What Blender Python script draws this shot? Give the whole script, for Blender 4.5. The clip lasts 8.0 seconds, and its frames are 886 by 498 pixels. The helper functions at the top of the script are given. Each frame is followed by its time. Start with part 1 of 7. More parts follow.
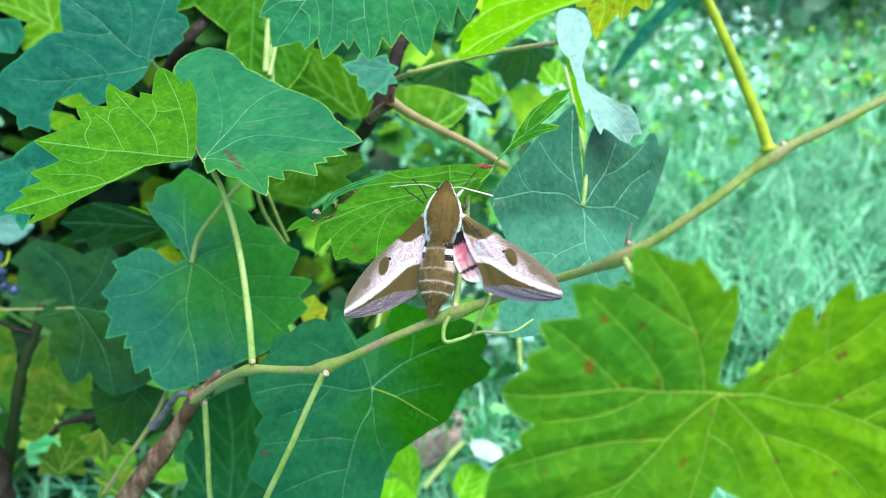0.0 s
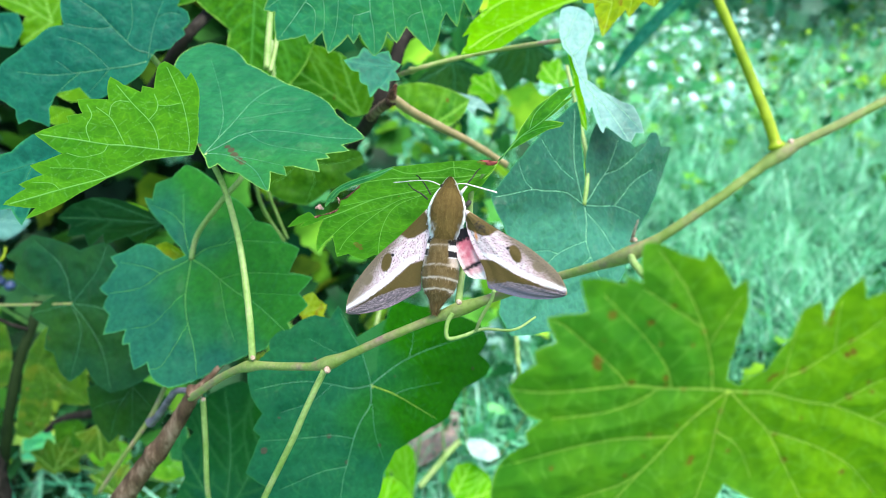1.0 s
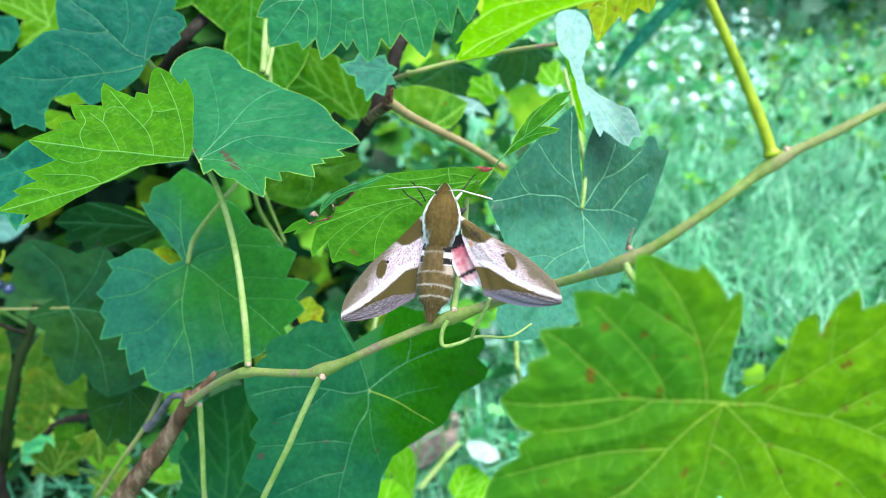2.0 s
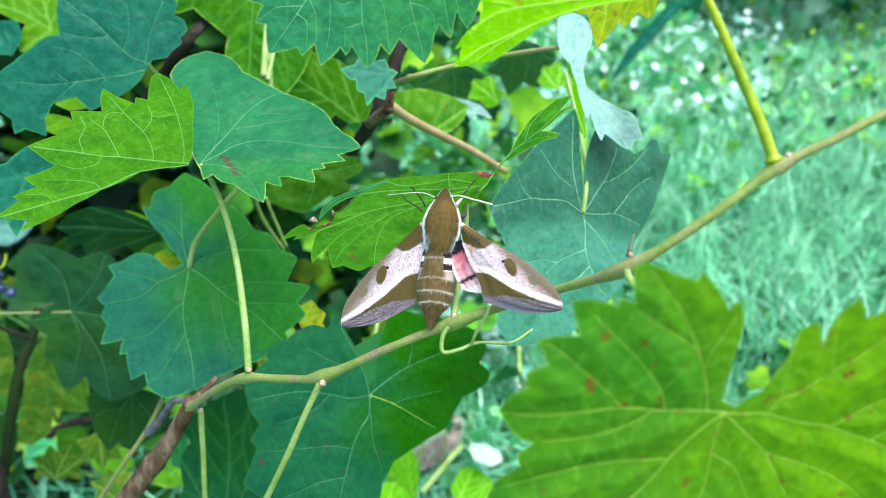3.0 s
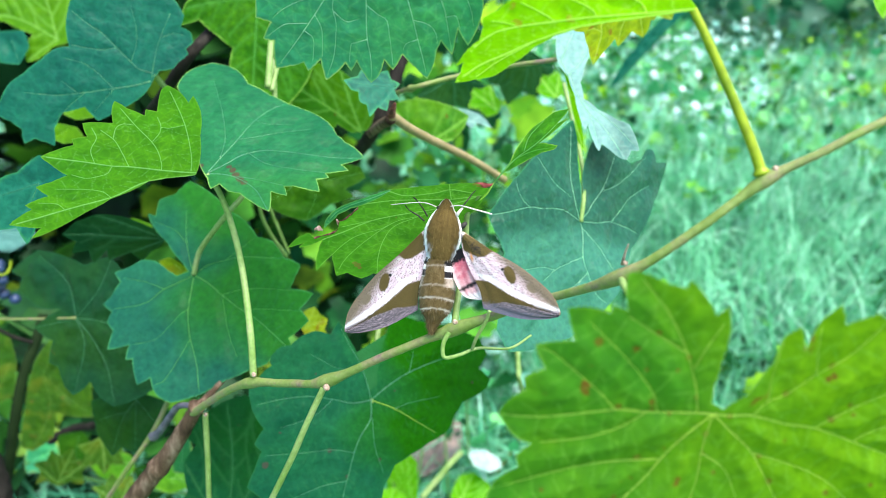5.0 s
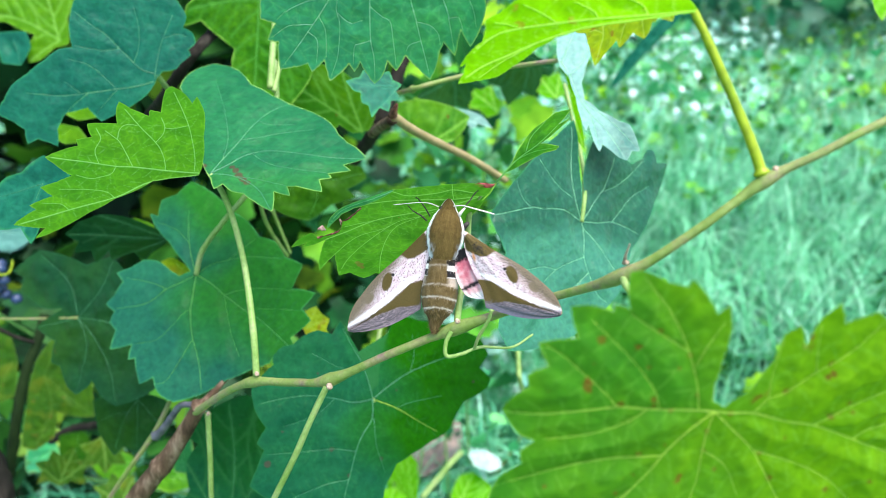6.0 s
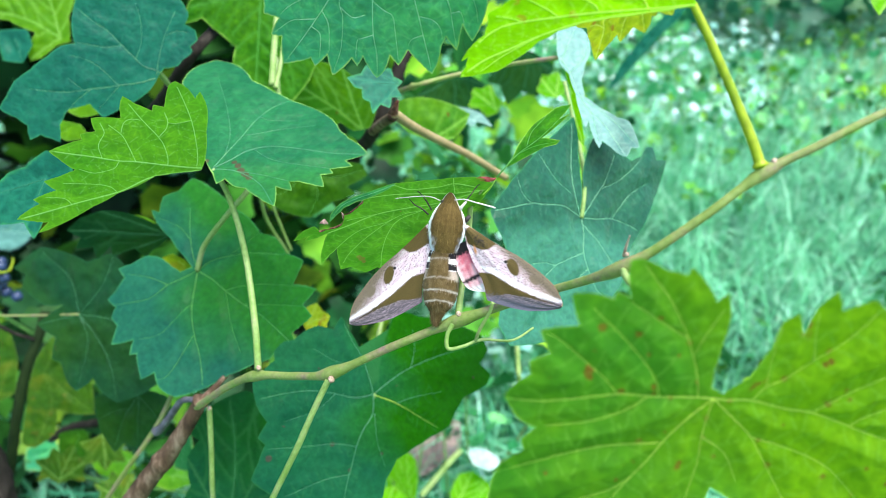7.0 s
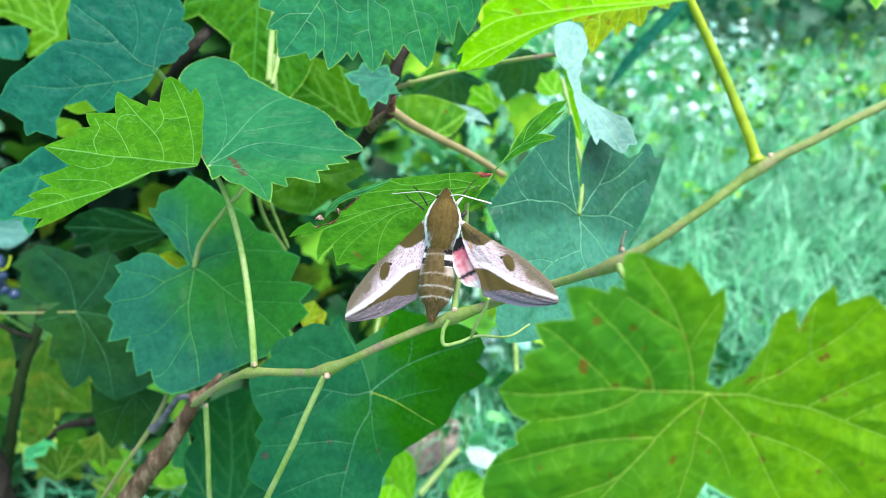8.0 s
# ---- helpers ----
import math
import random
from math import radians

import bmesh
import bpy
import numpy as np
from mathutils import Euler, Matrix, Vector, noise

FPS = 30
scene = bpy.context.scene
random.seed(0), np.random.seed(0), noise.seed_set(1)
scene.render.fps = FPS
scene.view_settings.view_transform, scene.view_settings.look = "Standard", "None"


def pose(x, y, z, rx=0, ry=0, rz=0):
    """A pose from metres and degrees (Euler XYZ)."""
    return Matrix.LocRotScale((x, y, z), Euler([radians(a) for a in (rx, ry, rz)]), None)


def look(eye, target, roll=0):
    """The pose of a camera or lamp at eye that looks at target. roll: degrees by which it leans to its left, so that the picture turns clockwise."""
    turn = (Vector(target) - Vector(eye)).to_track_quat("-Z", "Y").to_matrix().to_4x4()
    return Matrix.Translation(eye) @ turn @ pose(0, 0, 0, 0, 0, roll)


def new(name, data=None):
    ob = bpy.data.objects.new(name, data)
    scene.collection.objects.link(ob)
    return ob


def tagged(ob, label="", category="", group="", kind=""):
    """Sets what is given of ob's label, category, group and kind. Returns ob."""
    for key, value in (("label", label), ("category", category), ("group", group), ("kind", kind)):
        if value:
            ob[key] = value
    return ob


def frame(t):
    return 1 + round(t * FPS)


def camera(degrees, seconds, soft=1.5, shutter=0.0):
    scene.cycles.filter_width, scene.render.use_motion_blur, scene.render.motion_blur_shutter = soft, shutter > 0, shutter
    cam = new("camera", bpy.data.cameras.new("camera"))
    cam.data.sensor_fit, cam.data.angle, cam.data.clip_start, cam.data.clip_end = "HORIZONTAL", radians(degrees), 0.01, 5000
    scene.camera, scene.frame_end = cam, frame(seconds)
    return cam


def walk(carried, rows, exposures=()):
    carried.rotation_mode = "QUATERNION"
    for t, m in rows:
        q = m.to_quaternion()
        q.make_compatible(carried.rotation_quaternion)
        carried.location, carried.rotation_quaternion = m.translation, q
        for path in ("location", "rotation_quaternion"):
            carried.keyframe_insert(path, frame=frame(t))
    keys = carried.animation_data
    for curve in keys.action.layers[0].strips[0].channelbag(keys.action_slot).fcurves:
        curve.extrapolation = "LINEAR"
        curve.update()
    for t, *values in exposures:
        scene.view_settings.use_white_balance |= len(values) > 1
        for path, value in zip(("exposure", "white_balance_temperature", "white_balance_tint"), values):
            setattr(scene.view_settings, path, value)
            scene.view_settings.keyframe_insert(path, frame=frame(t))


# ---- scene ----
from mathutils.geometry import delaunay_2d_cdt

cam = camera(64, 8.0, soft=0.8)
cam.data.dof.use_dof = True
cam.data.dof.focus_distance = 0.222
cam.data.dof.aperture_fstop = 13.5
walk(cam, [
    (0.0, pose(0, 0, 0.9, 63, 0, 0)),
    (0.5, pose(-0.00167, 0.00107, 0.89947, 62.967, -0.276, 0.004)),
    (1.0, pose(-0.00215, 0.00033, 0.89873, 62.990, -0.525, -0.100)),
    (1.5, pose(-0.00136, 0.00113, 0.89943, 62.981, -0.482, -0.138)),
    (3.0, pose(0.00041, 0.00372, 0.90064, 63.107, -0.183, 0.089)),
    (3.5, pose(-0.00055, 0.00166, 0.90125, 63.277, -0.373, 0.313)),
    (4.0, pose(-0.00049, 0.00106, 0.90099, 63.403, -0.115, 0.177)),
    (4.5, pose(-0.00010, -0.00054, 0.90276, 63.580, -0.202, 0.132)),
    (6.0, pose(-0.00102, -0.00319, 0.90446, 63.661, -0.297, 0.046)),
    (6.5, pose(-0.00214, -0.00457, 0.90251, 63.698, -0.359, 0.109)),
    (7.0, pose(-0.00181, -0.00572, 0.90320, 63.734, -0.410, -0.012)),
    (7.5, pose(-0.00049, -0.00681, 0.90293, 63.791, -0.399, -0.066)),
    (8.0, pose(-0.00076, -0.00560, 0.90193, 63.686, -0.473, -0.033)),
])

# ---- daylight: bright overcast sky with a soft high sun ----
world = bpy.data.worlds.new("world")
scene.world = world
world.use_nodes = True
wn = world.node_tree.nodes
sky = wn.new("ShaderNodeTexSky")
sky.sky_type = "NISHITA"
sky.sun_disc = False
sky.sun_elevation = radians(69)
sky.sun_rotation = radians(129)
wn["Background"].inputs["Strength"].default_value = 0.14
world.node_tree.links.new(sky.outputs["Color"], wn["Background"].inputs["Color"])
sun = new("sun", bpy.data.lights.new("sun", "SUN"))
sun.data.energy = 3.2
sun.data.angle = radians(50)
sun.data.color = (1.0, 0.96, 0.88)
sun.matrix_world = look((0.75, -0.6, 2.6), (0, 0, 0))
scene.view_settings.exposure = 1.5


# ---- materials ----
def material(name):
    m = bpy.data.materials.new(name)
    m.use_nodes = True
    nt = m.node_tree
    nt.nodes.clear()
    return m, nt


def node(nt, kind, **values):
    n = nt.nodes.new(kind)
    for key, value in values.items():
        n.inputs[key.replace("_", " ")].default_value = value
    return n


def ramp(nt, source, stops):
    n = nt.nodes.new("ShaderNodeValToRGB")
    while len(n.color_ramp.elements) < len(stops):
        n.color_ramp.elements.new(0.5)
    for e, (p, c) in zip(n.color_ramp.elements, stops):
        e.position, e.color = p, (*c, 1)
    nt.links.new(source, n.inputs["Fac"])
    return n


def mix(nt, fac, a, b, mode="MIX"):
    n = nt.nodes.new("ShaderNodeMix")
    n.data_type, n.blend_type = "RGBA", mode
    for sock, v in ((n.inputs["Factor"], fac), (n.inputs["A"], a), (n.inputs["B"], b)):
        if isinstance(v, (float, int)):
            sock.default_value = v
        elif isinstance(v, tuple):
            sock.default_value = (*v, 1)
        else:
            nt.links.new(v, sock)
    return n.outputs["Result"]


def leaf_material(name, dark, light, through_colour, translucency, rough, spots, spot_colour=(0.16, 0.05, 0.02), gloss=0.45, blotch=None, vein=(0.1, 0.3, 0.08), drift=None, mottle=0.8, net_depth=0.8, rim=None):
    """Living leaf: mottled green, cell relief, specks, light shining through."""
    m, nt = material(name)
    L = nt.links.new
    co = nt.nodes.new("ShaderNodeTexCoord")
    big = node(nt, "ShaderNodeTexNoise", Scale=38.0, Detail=3.0)
    fine = node(nt, "ShaderNodeTexNoise", Scale=420.0, Detail=4.0)
    cells = node(nt, "ShaderNodeTexVoronoi", Scale=330.0)
    cells.feature = "DISTANCE_TO_EDGE"
    speck = node(nt, "ShaderNodeTexNoise", Scale=230.0, Detail=3.0)
    for n in (big, fine, cells, speck):
        L(co.outputs["Object"], n.inputs["Vector"])
    base = ramp(nt, big.outputs["Fac"], [(0.3, dark), (0.7, light)])
    col = base.outputs["Color"]
    # drift: second colour along the tint, on some leaves a painted sky sheen
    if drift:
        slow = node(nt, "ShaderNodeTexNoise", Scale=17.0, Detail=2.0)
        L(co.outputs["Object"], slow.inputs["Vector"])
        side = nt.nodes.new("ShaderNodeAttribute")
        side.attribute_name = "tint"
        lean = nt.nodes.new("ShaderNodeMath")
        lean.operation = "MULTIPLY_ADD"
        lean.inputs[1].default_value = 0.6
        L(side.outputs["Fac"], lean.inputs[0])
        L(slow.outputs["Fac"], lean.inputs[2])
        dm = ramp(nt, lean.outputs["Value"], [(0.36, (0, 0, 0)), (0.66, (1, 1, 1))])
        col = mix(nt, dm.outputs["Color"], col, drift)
    net = ramp(nt, cells.outputs["Distance"], [(0.0, (1.5, 1.36, 1.1)), (0.13, (1, 1, 1)), (0.4, (0.9, 0.93, 0.95))])
    col = mix(nt, net_depth, col, net.outputs["Color"], "MULTIPLY")
    mid = node(nt, "ShaderNodeTexNoise", Scale=150.0, Detail=5.0, Roughness=0.65)
    L(co.outputs["Object"], mid.inputs["Vector"])
    mott = ramp(nt, mid.outputs["Fac"], [(0.3, (0.55, 0.66, 0.75)), (0.5, (1, 1, 1)), (0.7, (1.7, 1.32, 1.05))])
    col = mix(nt, mottle, col, mott.outputs["Color"], "MULTIPLY")
    grain = ramp(nt, fine.outputs["Fac"], [(0.3, (0.7, 0.74, 0.75)), (0.7, (1.25, 1.2, 1.12))])
    col = mix(nt, 0.8, col, grain.outputs["Color"], "MULTIPLY")
    if blotch:
        patch = node(nt, "ShaderNodeTexNoise", Scale=55.0, Detail=3.0)
        L(co.outputs["Object"], patch.inputs["Vector"])
        pm = ramp(nt, patch.outputs["Fac"], [(0.52, (0, 0, 0)), (0.7, (1, 1, 1))])
        col = mix(nt, pm.outputs["Color"], col, blotch)
    smask = ramp(nt, speck.outputs["Fac"], [(spots, (0, 0, 0)), (min(spots + 0.04, 1.0), (1, 1, 1))])
    col = mix(nt, smask.outputs["Color"], col, spot_colour)
    st = nt.nodes.new("ShaderNodeAttribute")
    st.attribute_name = "stain"
    ragged = nt.nodes.new("ShaderNodeMath")
    ragged.operation = "MULTIPLY_ADD"
    L(mid.outputs["Fac"], ragged.inputs[0])
    ragged.inputs[1].default_value = 1.1
    L(st.outputs["Fac"], ragged.inputs[2])
    sm = ramp(nt, ragged.outputs["Value"], [(0.9, (0, 0, 0)), (1.25, (0.75, 0.75, 0.75))])
    col = mix(nt, sm.outputs["Color"], col, spot_colour)
    va = nt.nodes.new("ShaderNodeAttribute")
    va.attribute_name = "vein"
    ra = nt.nodes.new("ShaderNodeAttribute")
    ra.attribute_name = "rim"
    clear = mix(nt, 0.55, col, through_colour)
    col = mix(nt, va.outputs["Fac"], col, vein)
    col = mix(nt, ra.outputs["Fac"], col, rim or vein)
    clear = mix(nt, va.outputs["Fac"], clear, tuple(min(1.0, c * 1.25 + 0.12) for c in through_colour))
    bump = node(nt, "ShaderNodeBump", Strength=0.7, Distance=0.0004)
    L(cells.outputs["Distance"], bump.inputs["Height"])
    bs = node(nt, "ShaderNodeBsdfPrincipled", Roughness=rough)
    bs.inputs["Specular IOR Level"].default_value = gloss
    L(col, bs.inputs["Base Color"])
    L(bump.outputs["Normal"], bs.inputs["Normal"])
    tr = nt.nodes.new("ShaderNodeBsdfTranslucent")
    L(clear, tr.inputs["Color"])
    mx = node(nt, "ShaderNodeMixShader", Fac=translucency)
    L(bs.outputs["BSDF"], mx.inputs[1])
    L(tr.outputs["BSDF"], mx.inputs[2])
    out = nt.nodes.new("ShaderNodeOutputMaterial")
    L(mx.outputs["Shader"], out.inputs["Surface"])
    return m


def plain_material(name, stops, scale, rough=0.6, bump_height=0.0003, stretch=(1, 1, 1), gloss=0.4):
    """Grainy matter: a ramp of colours over stretched noise, with fine relief."""
    m, nt = material(name)
    L = nt.links.new
    co = nt.nodes.new("ShaderNodeTexCoord")
    mp = nt.nodes.new("ShaderNodeMapping")
    mp.inputs["Scale"].default_value = stretch
    L(co.outputs["Object"], mp.inputs["Vector"])
    a = node(nt, "ShaderNodeTexNoise", Scale=scale, Detail=6.0, Roughness=0.65)
    b = node(nt, "ShaderNodeTexNoise", Scale=scale * 9, Detail=3.0)
    L(mp.outputs["Vector"], a.inputs["Vector"])
    L(mp.outputs["Vector"], b.inputs["Vector"])
    r = ramp(nt, a.outputs["Fac"], stops)
    g = ramp(nt, b.outputs["Fac"], [(0.3, (0.75, 0.75, 0.75)), (0.7, (1.2, 1.2, 1.2))])
    bump = node(nt, "ShaderNodeBump", Strength=0.6, Distance=bump_height)
    L(a.outputs["Fac"], bump.inputs["Height"])
    bs = node(nt, "ShaderNodeBsdfPrincipled", Roughness=rough)
    bs.inputs["Specular IOR Level"].default_value = gloss
    L(mix(nt, 0.7, r.outputs["Color"], g.outputs["Color"], "MULTIPLY"), bs.inputs["Base Color"])
    L(bump.outputs["Normal"], bs.inputs["Normal"])
    out = nt.nodes.new("ShaderNodeOutputMaterial")
    L(bs.outputs["BSDF"], out.inputs["Surface"])
    return m


def painted_material(name, rough=0.75, speckle=0.5, scale=2600.0, sheen=0.0):
    """Scales and fur of the moth: markings stored on the mesh, broken up by fine grain."""
    m, nt = material(name)
    L = nt.links.new
    at = nt.nodes.new("ShaderNodeAttribute")
    at.attribute_name = "marking"
    co = nt.nodes.new("ShaderNodeTexCoord")
    a = node(nt, "ShaderNodeTexNoise", Scale=scale, Detail=4.0, Roughness=0.7)
    L(co.outputs["Object"], a.inputs["Vector"])
    g = ramp(nt, a.outputs["Fac"], [(0.34, (0.45, 0.42, 0.4)), (0.5, (1, 1, 1)), (0.75, (1.15, 1.15, 1.15))])
    bump = node(nt, "ShaderNodeBump", Strength=0.5, Distance=0.00015)
    L(a.outputs["Fac"], bump.inputs["Height"])
    bs = node(nt, "ShaderNodeBsdfPrincipled", Roughness=rough)
    bs.inputs["Specular IOR Level"].default_value = 0.2
    bs.inputs["Sheen Weight"].default_value = sheen
    L(mix(nt, speckle, at.outputs["Color"], g.outputs["Color"], "MULTIPLY"), bs.inputs["Base Color"])
    L(bump.outputs["Normal"], bs.inputs["Normal"])
    out = nt.nodes.new("ShaderNodeOutputMaterial")
    L(bs.outputs["BSDF"], out.inputs["Surface"])
    return m


LEAF_TEAL = leaf_material("leaf_blue_green", (0.003, 0.07, 0.052), (0.007, 0.105, 0.066), (0.03, 0.35, 0.04), 0.12, 0.45, 0.8, gloss=0.1, vein=(0.014, 0.135, 0.085), mottle=0.2, net_depth=0.3, rim=(0.03, 0.2, 0.07))
# runs from teal, a painted sky sheen, to plain leaf green
LEAF_VARIED = leaf_material("leaf_sky_sheen_to_green", (0.006, 0.072, 0.05), (0.013, 0.105, 0.06), (0.04, 0.38, 0.03), 0.12, 0.45, 0.79, gloss=0.1, vein=(0.02, 0.14, 0.06), drift=(0.014, 0.125, 0.012), mottle=0.2, net_depth=0.3, rim=(0.06, 0.27, 0.08))
LEAF_SATIN = leaf_material("leaf_satin_green", (0.004, 0.078, 0.032), (0.012, 0.118, 0.042), (0.05, 0.42, 0.03), 0.14, 0.45, 0.8, (0.06, 0.022, 0.018), gloss=0.15, vein=(0.022, 0.165, 0.07), drift=(0.013, 0.118, 0.028), mottle=0.2, net_depth=0.3, rim=(0.28, 0.52, 0.1))
LEAF_MOSS = leaf_material("leaf_moss_green", (0.012, 0.1, 0.003), (0.036, 0.145, 0.004), (0.1, 0.4, 0.01), 0.16, 0.5, 0.78, gloss=0.08, vein=(0.05, 0.2, 0.02), rim=(0.2, 0.4, 0.06))
LEAF_OLIVE = leaf_material("leaf_olive_mottled", (0.014, 0.07, 0.004), (0.04, 0.11, 0.005), (0.3, 0.5, 0.01), 0.3, 0.5, 0.66, (0.14, 0.06, 0.015), gloss=0.14, blotch=(0.13, 0.15, 0.01), vein=(0.12, 0.2, 0.03))
LEAF_DARK = leaf_material("leaf_dark_green", (0.004, 0.06, 0.03), (0.01, 0.094, 0.038), (0.04, 0.36, 0.015), 0.16, 0.42, 0.74, (0.05, 0.03, 0.03), gloss=0.05, vein=(0.018, 0.105, 0.03), drift=(0.007, 0.08, 0.0), mottle=0.2, net_depth=0.3)
# LEAF_DARK taken darker: the shade is in the colour
LEAF_SHADED = leaf_material("leaf_dark_green_shaded", (0.002, 0.032, 0.014), (0.006, 0.055, 0.02), (0.04, 0.28, 0.02), 0.12, 0.45, 0.76, gloss=0.1, vein=(0.012, 0.072, 0.026), drift=(0.012, 0.055, 0.006), mottle=0.2, net_depth=0.3)
# its paler drift is sky sheen put into the lower half's colour
LEAF_SHEEN = leaf_material("leaf_dark_painted_sheen", (0.006, 0.062, 0.036), (0.014, 0.09, 0.05), (0.04, 0.33, 0.02), 0.1, 0.3, 0.8, gloss=0.22, vein=(0.06, 0.2, 0.12), mottle=0.2, net_depth=0.3, rim=(0.03, 0.2, 0.07), drift=(0.03, 0.15, 0.1))
LEAF_FRESH = leaf_material("leaf_fresh_green", (0.016, 0.23, 0.1), (0.07, 0.32, 0.08), (0.1, 0.5, 0.05), 0.25, 0.45, 0.82, gloss=0.2, vein=(0.15, 0.42, 0.18), drift=(0.03, 0.24, 0.13), mottle=0.9, net_depth=0.5, rim=(0.42, 0.6, 0.12))
LEAF_GREEN = leaf_material("leaf_mid_green", (0.026, 0.15, 0.01), (0.068, 0.205, 0.006), (0.13, 0.5, 0.006), 0.3, 0.5, 0.68, (0.12, 0.045, 0.008), gloss=0.12, vein=(0.16, 0.36, 0.04), drift=(0.1, 0.25, 0.002), mottle=0.4, net_depth=0.25, rim=(0.2, 0.42, 0.06))
LEAF_BRIGHT = leaf_material("leaf_pale_underside", (0.05, 0.25, 0.018), (0.1, 0.32, 0.025), (0.2, 0.65, 0.02), 0.5, 0.55, 0.74, gloss=0.14, vein=(0.5, 0.74, 0.32), drift=(0.12, 0.33, 0.015), rim=(0.4, 0.62, 0.1), mottle=0.9)
LEAF_UNDER = leaf_material("leaf_underside", (0.035, 0.2, 0.014), (0.07, 0.26, 0.02), (0.16, 0.55, 0.02), 0.36, 0.55, 0.74, (0.26, 0.05, 0.045), gloss=0.14, vein=(0.24, 0.5, 0.1), rim=(0.3, 0.52, 0.08))
LEAF_YELLOW = leaf_material("leaf_yellow_green", (0.07, 0.36, 0.002), (0.14, 0.46, 0.003), (0.36, 0.8, 0.003), 0.55, 0.5, 0.67, (0.25, 0.12, 0.02), gloss=0.08, vein=(0.34, 0.6, 0.1), mottle=0.5, net_depth=0.4)
# LEAF_YELLOW dimmed, so its colour already holds the shade
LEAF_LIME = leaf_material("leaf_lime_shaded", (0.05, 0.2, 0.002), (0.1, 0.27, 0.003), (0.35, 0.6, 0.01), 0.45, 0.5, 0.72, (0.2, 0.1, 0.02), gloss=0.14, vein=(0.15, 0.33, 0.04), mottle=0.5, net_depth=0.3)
# darker copy of LEAF_MOSS, with the shade painted in
LEAF_MOSS_SHADED = leaf_material("leaf_moss_green_shaded", (0.008, 0.06, 0.002), (0.028, 0.1, 0.003), (0.1, 0.35, 0.01), 0.16, 0.5, 0.76, gloss=0.06, vein=(0.04, 0.13, 0.02), mottle=0.5, net_depth=0.3)
LEAF_RUSTY = leaf_material("leaf_yellow_rusting", (0.24, 0.36, 0.008), (0.33, 0.42, 0.01), (0.6, 0.72, 0.01), 0.5, 0.5, 0.62, (0.3, 0.1, 0.015), gloss=0.14, blotch=(0.34, 0.16, 0.02), vein=(0.4, 0.48, 0.06))
# the pale tones of these two paint the mirrored sky into the leaf
LEAF_PALE = leaf_material("leaf_pale_sky_sheen", (0.022, 0.12, 0.1), (0.05, 0.17, 0.15), (0.2, 0.5, 0.25), 0.15, 0.4, 0.86, gloss=0.22, vein=(0.14, 0.3, 0.26), drift=(0.11, 0.27, 0.25), mottle=0.4, net_depth=0.2)
LEAF_SILVER = leaf_material("leaf_silver_sky_sheen", (0.18, 0.36, 0.34), (0.34, 0.5, 0.48), (0.3, 0.5, 0.3), 0.2, 0.35, 0.85, gloss=0.3, vein=(0.4, 0.55, 0.45))
DEADLEAF = leaf_material("dead_leaf_brown", (0.07, 0.065, 0.065), (0.15, 0.13, 0.14), (0.3, 0.2, 0.15), 0.15, 0.7, 0.7, gloss=0.2, vein=(0.3, 0.24, 0.22))
VEIN = leaf_material("vein_pale_green", (0.3, 0.56, 0.12), (0.42, 0.66, 0.2), (0.5, 0.85, 0.25), 0.4, 0.45, 0.9, gloss=0.3, mottle=0.2, net_depth=0.0)
VEIN_MINT = leaf_material("vein_mint", (0.2, 0.52, 0.3), (0.32, 0.64, 0.42), (0.3, 0.7, 0.3), 0.3, 0.45, 0.9, gloss=0.3, mottle=0.2, net_depth=0.0)
VEIN_BLUE = leaf_material("vein_on_blue_green", (0.03, 0.155, 0.085), (0.055, 0.2, 0.105), (0.15, 0.45, 0.1), 0.2, 0.45, 0.85, gloss=0.35)
VEIN_GOLD = leaf_material("vein_yellow_green", (0.22, 0.4, 0.04), (0.32, 0.48, 0.07), (0.4, 0.7, 0.1), 0.3, 0.45, 0.9, gloss=0.2, mottle=0.3, net_depth=0.0)
VEIN_DULL = leaf_material("vein_dull_green", (0.06, 0.25, 0.055), (0.11, 0.32, 0.08), (0.3, 0.65, 0.12), 0.35, 0.45, 0.9, gloss=0.2, mottle=0.2, net_depth=0.0)
SHEER = (LEAF_YELLOW, LEAF_BRIGHT, LEAF_UNDER, LEAF_RUSTY, LEAF_LIME, LEAF_OLIVE)
BLUISH = (LEAF_TEAL, LEAF_SATIN, LEAF_DARK, LEAF_SHADED)
STEM_GREEN = plain_material("green_shoot", [(0.3, (0.12, 0.2, 0.03)), (0.46, (0.19, 0.26, 0.07)), (0.57, (0.23, 0.23, 0.1)), (0.66, (0.25, 0.16, 0.15))], 95, 0.45, 0.0002, (1, 1, 1), 0.25)
STALK = plain_material("leaf_stalk", [(0.3, (0.13, 0.24, 0.045)), (0.55, (0.21, 0.32, 0.1)), (0.75, (0.27, 0.29, 0.15))], 90, 0.45, 0.0002, (1, 1, 1), 0.25)
STALK_DARK = plain_material("weed_stalk", [(0.3, (0.02, 0.09, 0.015)), (0.7, (0.06, 0.16, 0.03))], 60, 0.5, 0.0002, (1, 1, 1), 0.2)
STEM_OLIVE = plain_material("olive_shoot", [(0.3, (0.17, 0.27, 0.01)), (0.6, (0.27, 0.35, 0.015)), (0.8, (0.32, 0.3, 0.03))], 50, 0.4, 0.0002, (1, 1, 1), 0.25)
STEM_TAN = plain_material("tan_shoot", [(0.3, (0.2, 0.16, 0.07)), (0.7, (0.33, 0.26, 0.13))], 60, 0.5, 0.0002, (1, 1, 1), 0.25)
